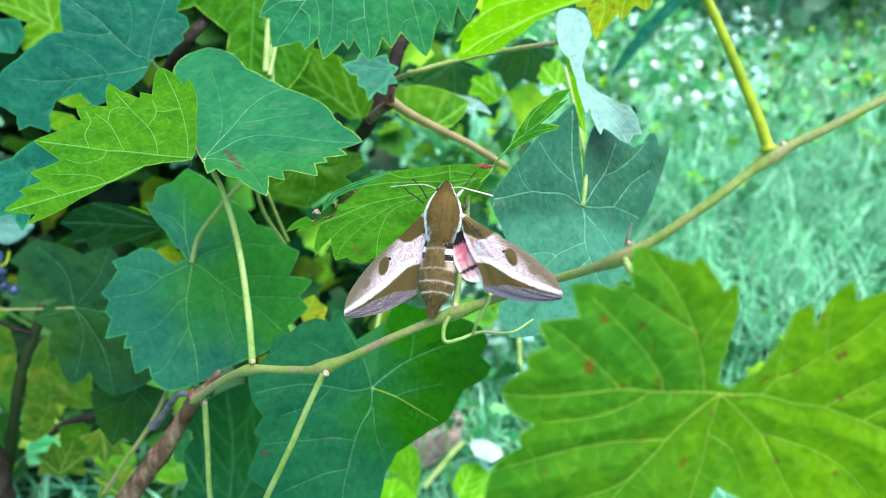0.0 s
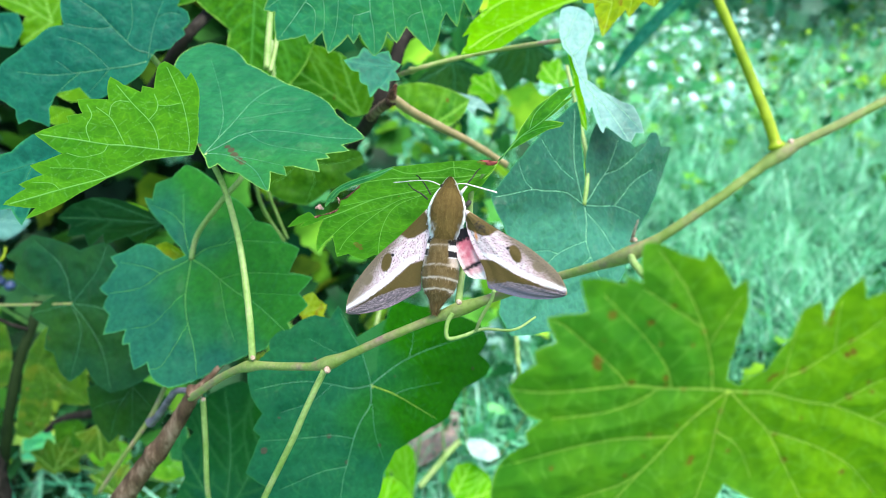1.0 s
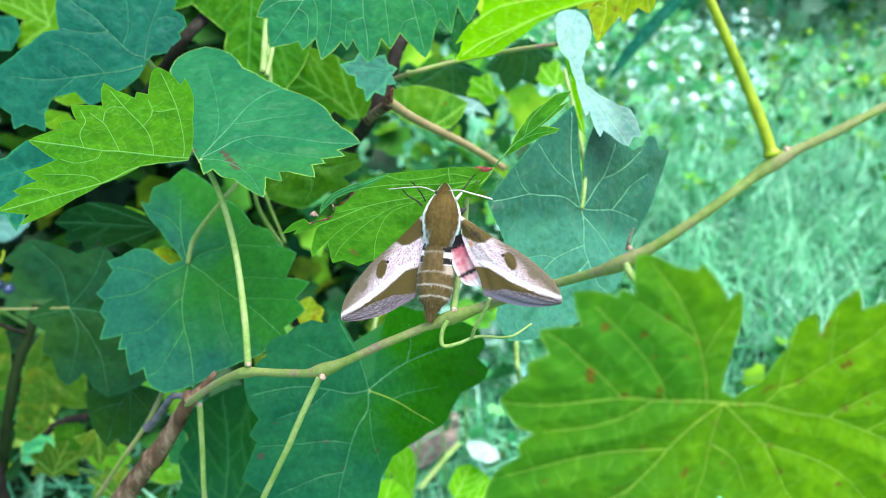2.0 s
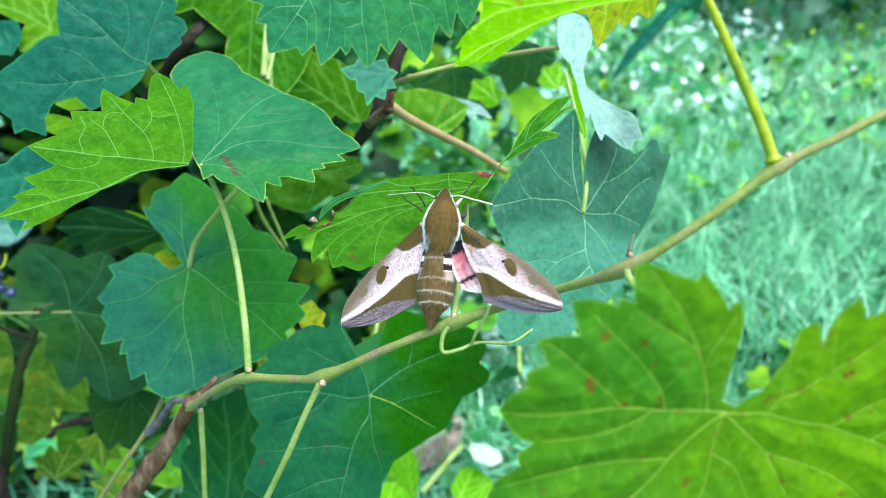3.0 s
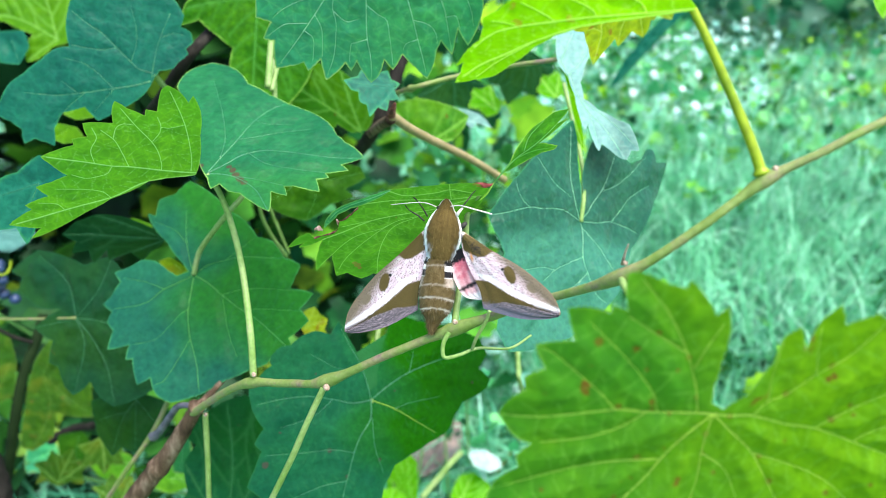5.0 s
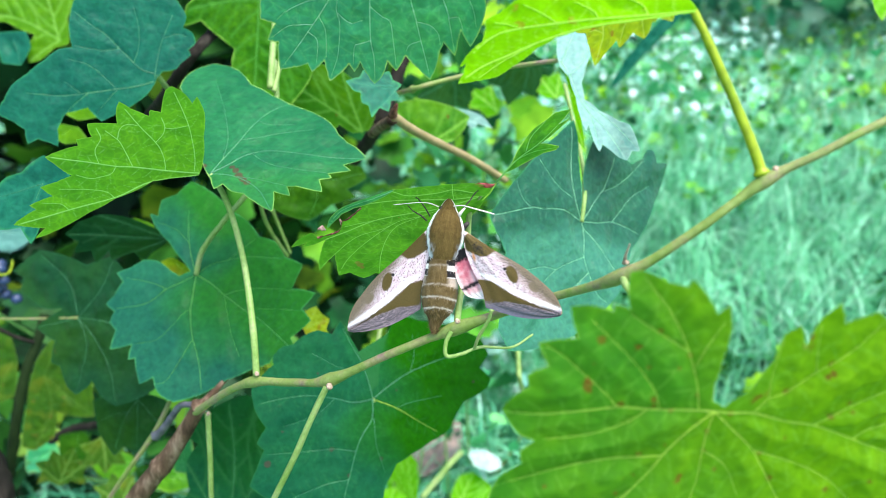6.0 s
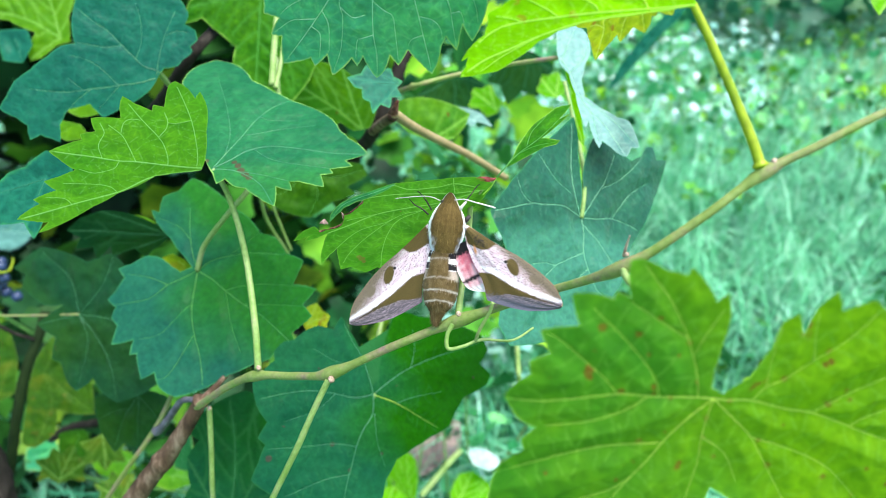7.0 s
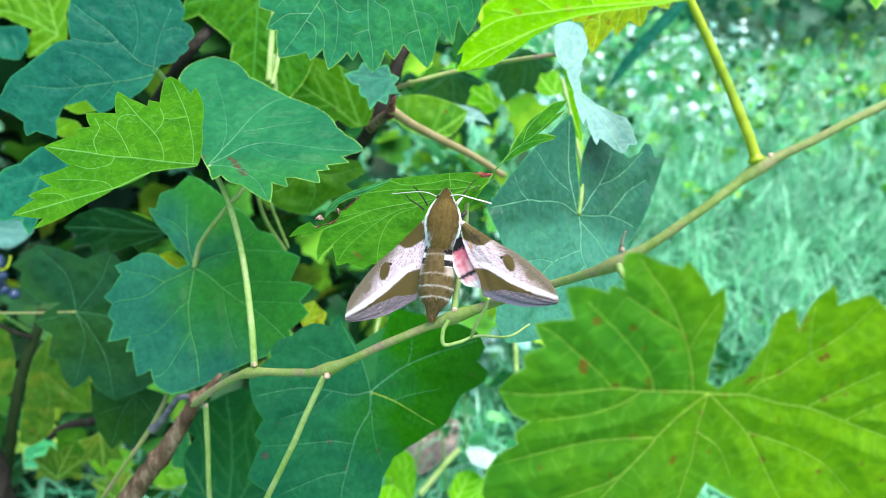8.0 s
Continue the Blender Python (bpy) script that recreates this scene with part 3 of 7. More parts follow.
# ---- the vine in front, with the shoot that carries the moth ----
vine = thing("grape_vine", (-0.06, 0.25, 0.0), "grapevine shoot with green stems and toothed green leaves", "grapevine")
leaf(vine, (-0.0885, 0.2487, 0.8110), LEAF_BRIGHT, 'veined vine leaf folded up, showing its pale green underside', [
    fan((-116.4, -17.1, -146.4),
        [(-50.8, 6.5), (-67.7, 18.4), (-70.7, 29.5), (-67.6, 36.8), (-64.5, 34.1), (-62.1, 38.7), (-57.7, 42.7), (-54.4, 41.8), (-46.8, 34.5), (-43.2, 37.5), (-40.4, 35.6), (-36.9, 41.4), (-36.1, 46.1), (-32.4, 44.3), (-26.7, 40.4), (-22.6, 44.8), (-19.8, 47.6), (-16.6, 45.7), (-14.5, 43.9), (-10.9, 47.7), (-8.1, 46.4), (-4.2, 50.5), (0.5, 54.7), (4.1, 50.9), (9.2, 46.3), (12.4, 51.3), (14.6, 56.2), (19.6, 53.2), (21.3, 57.6), (22.7, 61.3), (25.0, 59.9), (27.5, 65.1), (30.1, 69.5), (34.5, 61.0), (37.7, 66.6), (37.7, 61.3), (33.9, 44.7), (29.2, 34.5), (18.5, 20.4), (15.6, 13.0), (18.9, 4.1)],
        [[(67.8, 0.1), (2.5, 15.2), (1.0, 27.6), (1.6, 32.8), (0.7, 41.0), (0.7, 47.8), (0.4, 54.1)],
         [(67.8, 0.1), (18.5, 20.4), (28.3, 34.3), (29.4, 52.9), (30.4, 68.4)],
         [(-3.7, 6.0), (-37.4, 8.8), (-51.5, 14.6), (-57.2, 23.6), (-57.9, 31.7), (-57.7, 39.7)],
         [(-57.0, 24.5), (-46.5, 25.6), (-41.5, 27.7)],
         [(2.0, 16.2), (-9.9, 17.4), (-22.5, 21.2), (-28.0, 25.7), (-31.7, 33.5), (-34.8, 42.2)],
         [(-28.2, 25.1), (-37.0, 25.9), (-42.4, 28.4), (-44.6, 32.1)],
         [(0.4, 27.5), (-9.6, 31.0), (-15.8, 34.4), (-18.2, 36.9), (-20.0, 41.5)],
         [(-18.5, 36.6), (-24.8, 38.2), (-28.9, 37.5), (-31.5, 34.8)],
         [(2.1, 32.8), (7.7, 33.9), (10.2, 37.1), (11.3, 40.6), (9.2, 44.6)],
         [(28.8, 34.4), (22.3, 36.2), (18.9, 41.2), (16.8, 50.3)],
         [(29.5, 50.4), (25.0, 51.8), (22.9, 57.0)],
         [(0.8, 38.4), (-7.0, 40.8), (-14.9, 41.1), (-19.2, 44.2)]]),
    fan((18.0, -2.6, 11.5),
        [(112.0, 9.1), (102.8, 29.5), (101.7, 55.6), (102.7, 66.7), (99.4, 75.4), (95.6, 81.7), (90.5, 86.4), (86.8, 82.9), (82.3, 77.1), (75.8, 64.3), (64.6, 57.5), (51.3, 54.7), (37.6, 54.4), (28.7, 54.3), (18.4, 52.9), (11.9, 54.2), (7.4, 56.6), (0.5, 59.1), (-3.6, 50.1), (-7.6, 52.8), (-9.5, 44.3), (-13.1, 45.9), (-15.4, 41.5), (-24.3, 44.4), (-24.4, 38.9), (-23.6, 34.3), (-24.4, 30.8), (-33.1, 34.3), (-33.1, 27.7), (-49.2, 33.9), (-50.1, 25.1), (-48.5, 18.3), (-56.6, 14.1), (-57.4, 8.9), (-80.6, 9.9), (-85.2, 3.2)],
        [[(-119.5, 0.1), (59.1, 11.7), (59.8, 22.4), (61.1, 37.0), (59.2, 47.6), (55.6, 54.5)],
         [(-119.5, 0.1), (30.7, 8.3), (33.6, 16.1), (25.7, 24.3), (12.6, 33.4), (3.6, 45.3), (0.3, 58.0)],
         [(-119.5, 0.1), (-20.0, 9.8), (-33.9, 20.7), (-48.2, 32.1)],
         [(59.8, 22.4), (47.0, 27.7), (38.0, 36.6), (30.1, 46.4)],
         [(32.1, 18.3), (6.3, 21.8), (-5.3, 32.2), (-9.0, 43.8)],
         [(-20.0, 9.8), (-19.5, 18.4), (-23.5, 29.9)],
         [(58.5, 8.8), (73.3, 22.4), (83.6, 42.7), (89.3, 67.1)],
         [(61.1, 37.9), (53.2, 37.3), (40.2, 43.9)]], LEAF_SATIN,
        stains=[(8.2, 2.0, 1.6), (9.4, -0.2, 1.7), (10.6, -2.9, 1.8), (12.0, -5.3, 2.2), (13.4, -7.4, 1.8), (-2.2, 4.6, 1.5)], tint=(17.8, 23.7, 11.2, -15.1)),
], fine=0.0004)
leaf(vine, (-0.0181, 0.1849, 0.9148), LEAF_FRESH, 'hanging vine leaf with sharply toothed edge and pale veins', [
    fan((-164.6, 82.3, 99.7),
        [(-50.7, 34.6), (-42.5, 43.4), (-37.1, 51.4), (-32.8, 50.1), (-32.9, 52.9), (-32.5, 55.5), (-29.7, 54.3), (-28.3, 57.8), (-26.4, 61.5), (-23.4, 59.0), (-20.0, 56.2), (-18.3, 58.1), (-15.7, 53.7), (-14.4, 56.5), (-13.1, 59.1), (-10.7, 56.3), (-8.4, 52.8), (-6.6, 54.9), (-5.0, 51.8), (-2.7, 55.2), (-0.8, 57.6), (1.5, 55.3), (3.5, 50.9), (5.7, 53.8), (9.3, 49.7), (12.1, 53.3), (14.9, 57.4), (17.3, 54.6), (19.9, 50.4), (22.3, 48.2), (23.9, 52.8), (26.7, 49.3), (28.9, 46.9), (29.3, 52.0), (34.6, 49.1), (39.7, 45.5), (50.2, 34.8), (53.8, 23.9), (25.1, 17.4), (-39.3, 18.2)],
        [[(-128.6, 0.0), (-7.2, 10.2), (-13.4, 26.8), (-19.7, 39.0), (-22.0, 45.4), (-24.5, 53.9), (-26.3, 61.2)],
         [(-128.6, 0.0), (-1.4, 16.1), (-2.0, 36.2), (-1.8, 45.1), (-0.8, 50.4), (-0.7, 57.3)],
         [(-128.6, 0.0), (15.0, 20.4), (15.5, 37.0), (15.2, 46.0), (15.1, 53.0), (14.9, 57.3)],
         [(-128.6, 0.0), (30.2, 25.4), (27.8, 39.8), (26.5, 44.1), (24.0, 52.3)],
         [(-9.5, 20.3), (-14.9, 30.5), (-15.4, 38.0), (-13.1, 42.0), (-12.3, 46.6), (-12.1, 52.2), (-13.2, 58.7)],
         [(-2.0, 36.2), (2.7, 38.7), (5.7, 40.2), (5.9, 45.0), (5.9, 49.6), (5.7, 53.7)],
         [(-21.7, 45.0), (-26.2, 47.0), (-29.2, 49.0), (-32.0, 54.6)],
         [(-1.8, 45.4), (-5.5, 46.7), (-7.1, 47.5), (-7.2, 51.7), (-6.6, 54.6)],
         [(15.3, 46.3), (11.2, 46.9), (9.5, 48.6)],
         [(15.4, 41.1), (20.0, 43.1), (21.5, 45.8), (20.9, 48.5)],
         [(-14.5, 39.6), (-9.5, 41.4), (-5.0, 40.2)],
         [(-20.9, 42.2), (-17.3, 45.5), (-15.4, 52.6)],
         [(-22.8, 47.6), (-19.2, 48.9), (-17.8, 54.8)],
         [(37.4, 33.8), (36.1, 43.1), (33.5, 48.5)],
         [(-18.8, 36.9), (-25.7, 39.4), (-31.3, 45.0), (-33.1, 49.7)],
         [(26.8, 43.0), (30.1, 43.8), (29.6, 46.8)]]),
], fine=0.00042, gauge=0.45)
leaf(vine, (0.0545, 0.1588, 0.8812), LEAF_YELLOW, 'yellow-green vine leaf lit through from behind, browning at its tip', [
    fan((-125.8, 4.5, 174.8),
        [(-70.1, 1.7), (-18.4, 4.0), (-2.1, 10.2), (3.6, 18.5), (5.5, 24.6), (8.1, 30.3), (11.5, 35.1), (16.8, 42.2), (19.3, 47.3), (18.7, 52.2), (18.2, 57.1), (14.9, 54.2), (11.6, 52.5), (12.3, 54.6), (7.0, 50.1), (4.6, 47.3), (0.2, 46.2), (-3.4, 46.0), (-6.1, 43.2), (-8.7, 41.5), (-18.7, 35.1), (-40.4, 23.7), (-59.9, 10.2), (-85.9, 2.5)],
        [[(-78.0, 2.1), (-8.4, 10.5), (-1.6, 21.0), (0.1, 29.5), (1.1, 38.2), (2.4, 43.3), (6.1, 48.6)],
         [(-78.0, 2.1), (-0.3, 12.6), (5.1, 24.6), (8.8, 34.2), (12.0, 42.5), (14.1, 49.2), (18.0, 56.5)],
         [(0.0, 30.1), (-4.8, 33.3), (-8.9, 37.9)],
         [(-1.6, 21.0), (-7.7, 22.6), (-12.0, 26.7)],
         [(8.8, 34.2), (11.3, 38.4), (14.1, 44.4), (18.0, 51.2)],
         [(1.1, 38.2), (-1.4, 41.9), (-2.2, 45.4)],
         [(-8.4, 10.5), (-20.5, 12.8), (-23.5, 17.1)],
         [(2.4, 43.3), (4.5, 46.0), (8.9, 50.7)]]),
    fan((-54.3, 31.1, 140.6),
        [(-24.9, 37.1), (-22.7, 36.2), (-22.2, 33.0), (-13.8, 30.1), (-2.5, 28.0), (-7.0, 25.0), (-14.1, 21.8), (-7.6, 20.6), (-15.7, 16.6), (-6.1, 13.3), (-12.6, 11.8), (-23.5, 11.6), (-22.3, 10.7), (-28.6, 10.3), (-19.6, 5.9), (-37.3, 6.0), (-80.9, 2.4), (-32.8, 13.8), (-28.1, 26.2)],
        [[(-62.0, 2.8), (-30.1, 13.5), (-26.6, 26.9), (-18.5, 26.7), (-3.4, 27.9)],
         [(-28.1, 20.1), (-19.2, 20.5), (-8.6, 20.8)],
         [(-29.2, 15.5), (-7.3, 13.3)],
         [(-20.7, 26.7), (-23.3, 30.0), (-22.8, 31.8)],
         [(-33.7, 8.8), (-22.4, 6.1)]], LEAF_RUSTY),
], fine=0.0005)
leaf(rear_vine, (-0.1373, 0.3358, 0.8287), LEAF_TEAL, 'broad blue-green vine leaf, matt upper side', [
    fan((-71.3, 9.2, -157.9),
        [(-155.8, 23.9), (-156.7, 19.2), (-164.6, 18.5), (-169.5, 12.4), (-179.9, 9.3), (-170.5, 3.0), (82.9, 1.9), (52.4, 9.4), (41.2, 15.8), (31.3, 24.4), (26.4, 33.7), (12.5, 34.6), (9.5, 44.7), (15.5, 51.0), (22.4, 55.6), (19.3, 57.2), (15.2, 60.5), (14.9, 65.5), (9.5, 63.0), (5.4, 65.6), (0.3, 70.9), (-4.0, 65.8), (-8.8, 61.8), (-13.5, 55.0), (-21.0, 47.4), (-28.7, 42.2), (-32.6, 37.0), (-43.9, 41.3), (-58.2, 46.1), (-73.8, 46.9), (-98.4, 45.3), (-122.6, 36.4), (-133.8, 31.2), (-135.8, 25.8), (-146.7, 26.4)],
        [[(-166.1, 0.0), (-32.1, 6.6), (-45.7, 12.6), (-52.4, 20.8), (-54.9, 27.3), (-53.8, 35.6), (-54.4, 44.4)],
         [(53.8, 3.9), (17.9, 10.9), (7.6, 19.2), (2.4, 31.3), (-0.4, 43.0), (-5.0, 56.2)],
         [(7.6, 19.2), (-5.3, 21.4), (-17.0, 25.6), (-22.2, 30.3), (-24.0, 37.4)],
         [(0.8, 34.7), (-4.1, 36.9), (-8.5, 39.5)],
         [(8.9, 19.5), (14.6, 25.0), (19.2, 32.6)],
         [(55.1, 2.5), (-111.0, 5.5), (-116.7, 15.1), (-122.5, 29.3)],
         [(-43.7, 10.8), (-77.3, 14.8), (-88.4, 23.0), (-90.1, 31.8)],
         [(-51.6, 19.2), (-40.4, 23.7), (-35.7, 30.9), (-34.3, 36.3)],
         [(-119.7, 17.4), (-131.8, 21.2), (-143.5, 23.4)],
         [(2.4, 31.3), (8.0, 40.6), (13.3, 49.7)]]),
], fine=0.0007)
leaf(vine, (-0.1239, 0.3088, 0.7351), LEAF_VARIED, 'broad blue-green vine leaf with blunt teeth', [
    fan((9.6, 38.0, -91.3),
        [(-120.6, 4.0), (-87.1, 9.0), (-101.3, 14.5), (-111.0, 24.2), (-108.1, 31.9), (-99.1, 37.5), (-94.7, 44.8), (-87.5, 39.9), (-77.7, 44.2), (-74.1, 48.7), (-67.0, 45.0), (-61.5, 48.3), (-53.9, 47.0), (-45.9, 53.8), (-38.1, 44.9), (-33.2, 51.1), (-30.1, 48.9), (-19.5, 58.3), (-14.1, 53.6), (-10.8, 57.9), (-6.1, 61.5), (0.2, 63.9), (11.6, 61.8), (25.2, 59.8), (37.4, 61.8), (43.5, 64.6), (47.6, 63.7), (53.9, 70.1), (57.0, 64.0), (61.9, 66.2), (67.1, 68.2), (70.4, 61.0), (78.8, 64.6), (79.5, 52.2), (85.8, 53.3), (92.9, 55.4), (99.1, 46.3), (112.8, 42.5), (122.2, 36.2), (139.8, 36.7), (161.0, 38.0), (-179.6, 48.0), (-166.6, 57.5), (-157.2, 52.0), (-147.7, 53.7), (-141.1, 46.0), (-138.0, 50.5), (-135.8, 42.5), (-136.1, 26.4), (-132.9, 9.3)],
        [[(48.3, 0.1), (-62.1, 9.6), (-62.8, 16.7), (-58.9, 27.7), (-68.4, 43.8)],
         [(48.3, 0.1), (1.4, 18.3), (6.6, 31.6), (11.5, 44.8), (12.2, 59.8)],
         [(1.4, 18.3), (-9.0, 21.4), (-15.7, 27.7), (-23.8, 36.5), (-37.7, 44.3)],
         [(48.3, 0.1), (59.6, 10.4), (55.4, 20.6), (54.8, 33.6), (55.9, 44.3), (54.7, 56.7), (53.6, 68.7)],
         [(55.4, 20.6), (44.1, 28.7), (36.7, 40.1), (34.5, 52.5)],
         [(55.4, 20.6), (68.4, 26.4), (76.0, 37.0), (78.6, 54.2)],
         [(48.3, 0.1), (125.2, 8.9), (112.8, 17.6), (106.4, 29.0), (98.4, 45.8)],
         [(48.3, 0.1), (-155.2, 10.2), (-159.4, 21.7), (-163.2, 39.0)],
         [(7.5, 34.5), (0.8, 42.3), (-6.1, 53.6), (-12.1, 56.4)],
         [(-62.8, 16.1), (-82.4, 24.1), (-90.5, 38.2)],
         [(112.8, 17.6), (119.6, 27.6), (123.3, 34.6)],
         [(-159.3, 18.3), (-149.5, 30.1), (-138.7, 43.1)],
         [(54.8, 33.6), (63.8, 44.9), (69.6, 61.1)]],
        tint=(33.0, -21.5, 3.7, 38.1)),
], fine=0.0007)
leaf(vine, (-0.0331, 0.2644, 0.6921), LEAF_DARK, 'large dark green vine leaf below the shoot', [
    fan((-44.6, 48.1, -106.9),
        [(-155.1, 5.0), (-149.8, 18.8), (-144.1, 33.1), (-142.3, 40.9), (-132.5, 37.5), (-125.7, 43.4), (-118.0, 46.1), (-110.3, 47.7), (-106.0, 51.4), (-100.0, 53.3), (-96.5, 51.4), (-89.1, 55.6), (-84.1, 58.3), (-74.4, 55.9), (-66.3, 51.9), (-60.7, 56.9), (-56.4, 54.9), (-50.9, 60.3), (-46.3, 66.1), (-37.6, 62.9), (-23.6, 69.0), (-8.7, 69.5), (9.5, 65.3), (19.4, 49.7), (23.9, 40.2), (36.6, 32.9), (53.8, 33.8), (69.3, 37.7), (81.9, 44.9), (91.9, 46.7), (100.5, 51.1), (106.5, 65.9), (110.6, 68.7), (116.4, 62.5), (121.0, 69.9), (128.4, 68.7), (141.3, 56.5), (160.4, 45.5), (176.7, 42.5), (179.6, 32.1), (-177.4, 18.2), (175.0, 7.8)],
        [[(-156.6, 0.7), (85.1, 12.6), (79.7, 26.8), (78.2, 38.9)],
         [(-156.6, 0.7), (141.4, 11.6), (136.9, 22.1), (131.9, 35.3), (128.4, 48.7), (125.6, 66.2)],
         [(136.4, 23.9), (147.6, 31.0), (159.3, 37.7)],
         [(-156.6, 0.7), (11.0, 8.1), (-5.3, 16.2), (-7.2, 24.2), (-5.2, 34.3), (-4.2, 44.3), (-1.0, 61.0)],
         [(-156.6, 0.7), (-73.8, 9.3), (-81.8, 19.3), (-83.0, 31.8), (-80.3, 43.2), (-77.5, 54.0)],
         [(17.0, 8.1), (18.7, 21.0), (25.4, 33.8)],
         [(-7.2, 24.2), (-28.8, 28.0), (-43.3, 38.2), (-54.0, 53.9)],
         [(-156.6, 0.7), (-151.1, 14.6), (-143.1, 28.2), (-142.0, 37.0)],
         [(-151.1, 14.6), (-119.6, 22.9), (-112.6, 37.7)],
         [(-5.0, 36.8), (-19.7, 43.3), (-31.6, 58.7)],
         [(85.1, 12.6), (98.5, 19.7), (104.5, 37.6)],
         [(-81.8, 19.3), (-66.3, 29.1), (-64.3, 43.7)],
         [(-144.7, 23.9), (-160.8, 25.4), (177.2, 33.8)]],
        stains=[(35.6, -42.7, 2.3), (25.0, -15.0, 1.6), (34.8, -3.8, 1.2), (25.1, 10.7, 1.4), (-7.1, 10.7, 0.9), (-19.9, 53.4, 1.3), (-6.6, -30.1, 0.9)], golden=1, tint=(17.5, -23.6, -10.8, 29.3)),
], fine=0.0007)
leaf(vine, (0.0598, 0.2791, 0.7782), LEAF_SHEEN, 'dark vine leaf, lower half painted paler as sky sheen', [
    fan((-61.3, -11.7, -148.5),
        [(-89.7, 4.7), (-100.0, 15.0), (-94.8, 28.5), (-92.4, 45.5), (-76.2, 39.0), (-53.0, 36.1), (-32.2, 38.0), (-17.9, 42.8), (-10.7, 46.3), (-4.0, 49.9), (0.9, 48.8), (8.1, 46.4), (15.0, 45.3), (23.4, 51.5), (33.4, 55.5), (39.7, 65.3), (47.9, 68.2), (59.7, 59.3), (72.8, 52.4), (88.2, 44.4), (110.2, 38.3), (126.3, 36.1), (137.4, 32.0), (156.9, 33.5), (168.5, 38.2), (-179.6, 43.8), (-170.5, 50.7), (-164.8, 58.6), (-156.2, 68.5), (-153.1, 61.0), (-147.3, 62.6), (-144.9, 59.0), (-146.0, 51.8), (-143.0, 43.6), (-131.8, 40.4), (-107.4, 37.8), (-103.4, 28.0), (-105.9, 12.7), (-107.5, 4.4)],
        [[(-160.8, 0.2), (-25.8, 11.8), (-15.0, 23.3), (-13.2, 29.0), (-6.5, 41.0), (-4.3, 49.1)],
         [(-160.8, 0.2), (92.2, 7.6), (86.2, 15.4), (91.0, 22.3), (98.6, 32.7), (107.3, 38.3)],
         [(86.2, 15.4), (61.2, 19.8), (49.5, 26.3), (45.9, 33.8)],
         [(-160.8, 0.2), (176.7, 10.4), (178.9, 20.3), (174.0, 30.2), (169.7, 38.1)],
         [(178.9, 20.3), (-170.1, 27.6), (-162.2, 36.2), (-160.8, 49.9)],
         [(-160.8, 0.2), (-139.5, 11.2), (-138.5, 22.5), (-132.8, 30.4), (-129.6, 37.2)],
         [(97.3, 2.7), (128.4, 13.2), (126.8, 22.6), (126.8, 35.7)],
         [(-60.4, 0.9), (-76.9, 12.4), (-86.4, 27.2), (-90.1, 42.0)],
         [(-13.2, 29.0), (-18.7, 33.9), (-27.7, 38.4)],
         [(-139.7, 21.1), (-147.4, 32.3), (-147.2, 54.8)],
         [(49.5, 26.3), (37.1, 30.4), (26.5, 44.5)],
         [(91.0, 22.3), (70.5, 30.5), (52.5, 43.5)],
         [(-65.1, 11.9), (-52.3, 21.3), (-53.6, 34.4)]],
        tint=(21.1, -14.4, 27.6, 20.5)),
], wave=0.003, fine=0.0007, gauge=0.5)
leaf(vine, (0.0517, 0.3224, 0.8389), LEAF_PALE, 'twisted young vine leaf with sky sheen painted in silvery tones', [
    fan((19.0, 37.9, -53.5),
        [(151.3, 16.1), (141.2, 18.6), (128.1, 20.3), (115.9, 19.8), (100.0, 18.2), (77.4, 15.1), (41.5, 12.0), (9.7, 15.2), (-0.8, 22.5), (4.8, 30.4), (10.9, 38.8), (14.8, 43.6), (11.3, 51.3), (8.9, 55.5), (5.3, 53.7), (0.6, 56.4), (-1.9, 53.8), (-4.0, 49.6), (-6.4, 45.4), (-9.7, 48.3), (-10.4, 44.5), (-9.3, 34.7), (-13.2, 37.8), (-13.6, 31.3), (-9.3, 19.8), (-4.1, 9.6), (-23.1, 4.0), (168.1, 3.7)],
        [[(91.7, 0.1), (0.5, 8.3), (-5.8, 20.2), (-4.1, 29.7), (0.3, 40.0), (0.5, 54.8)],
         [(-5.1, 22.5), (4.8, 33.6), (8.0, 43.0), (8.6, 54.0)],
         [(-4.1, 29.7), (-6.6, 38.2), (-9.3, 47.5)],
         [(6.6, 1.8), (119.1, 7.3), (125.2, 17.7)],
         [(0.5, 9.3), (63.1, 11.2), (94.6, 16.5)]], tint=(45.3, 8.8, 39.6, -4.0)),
    fan((101.5, 67.9, -35.8),
        [(19.4, 5.0), (21.4, 10.5), (10.3, 20.3), (5.4, 31.7), (0.2, 42.0), (-3.6, 37.4), (-0.3, 27.1), (3.9, 14.3)],
        [(0.0, 40.4), (4.6, 17.0)], LEAF_YELLOW),
], fine=0.0007)
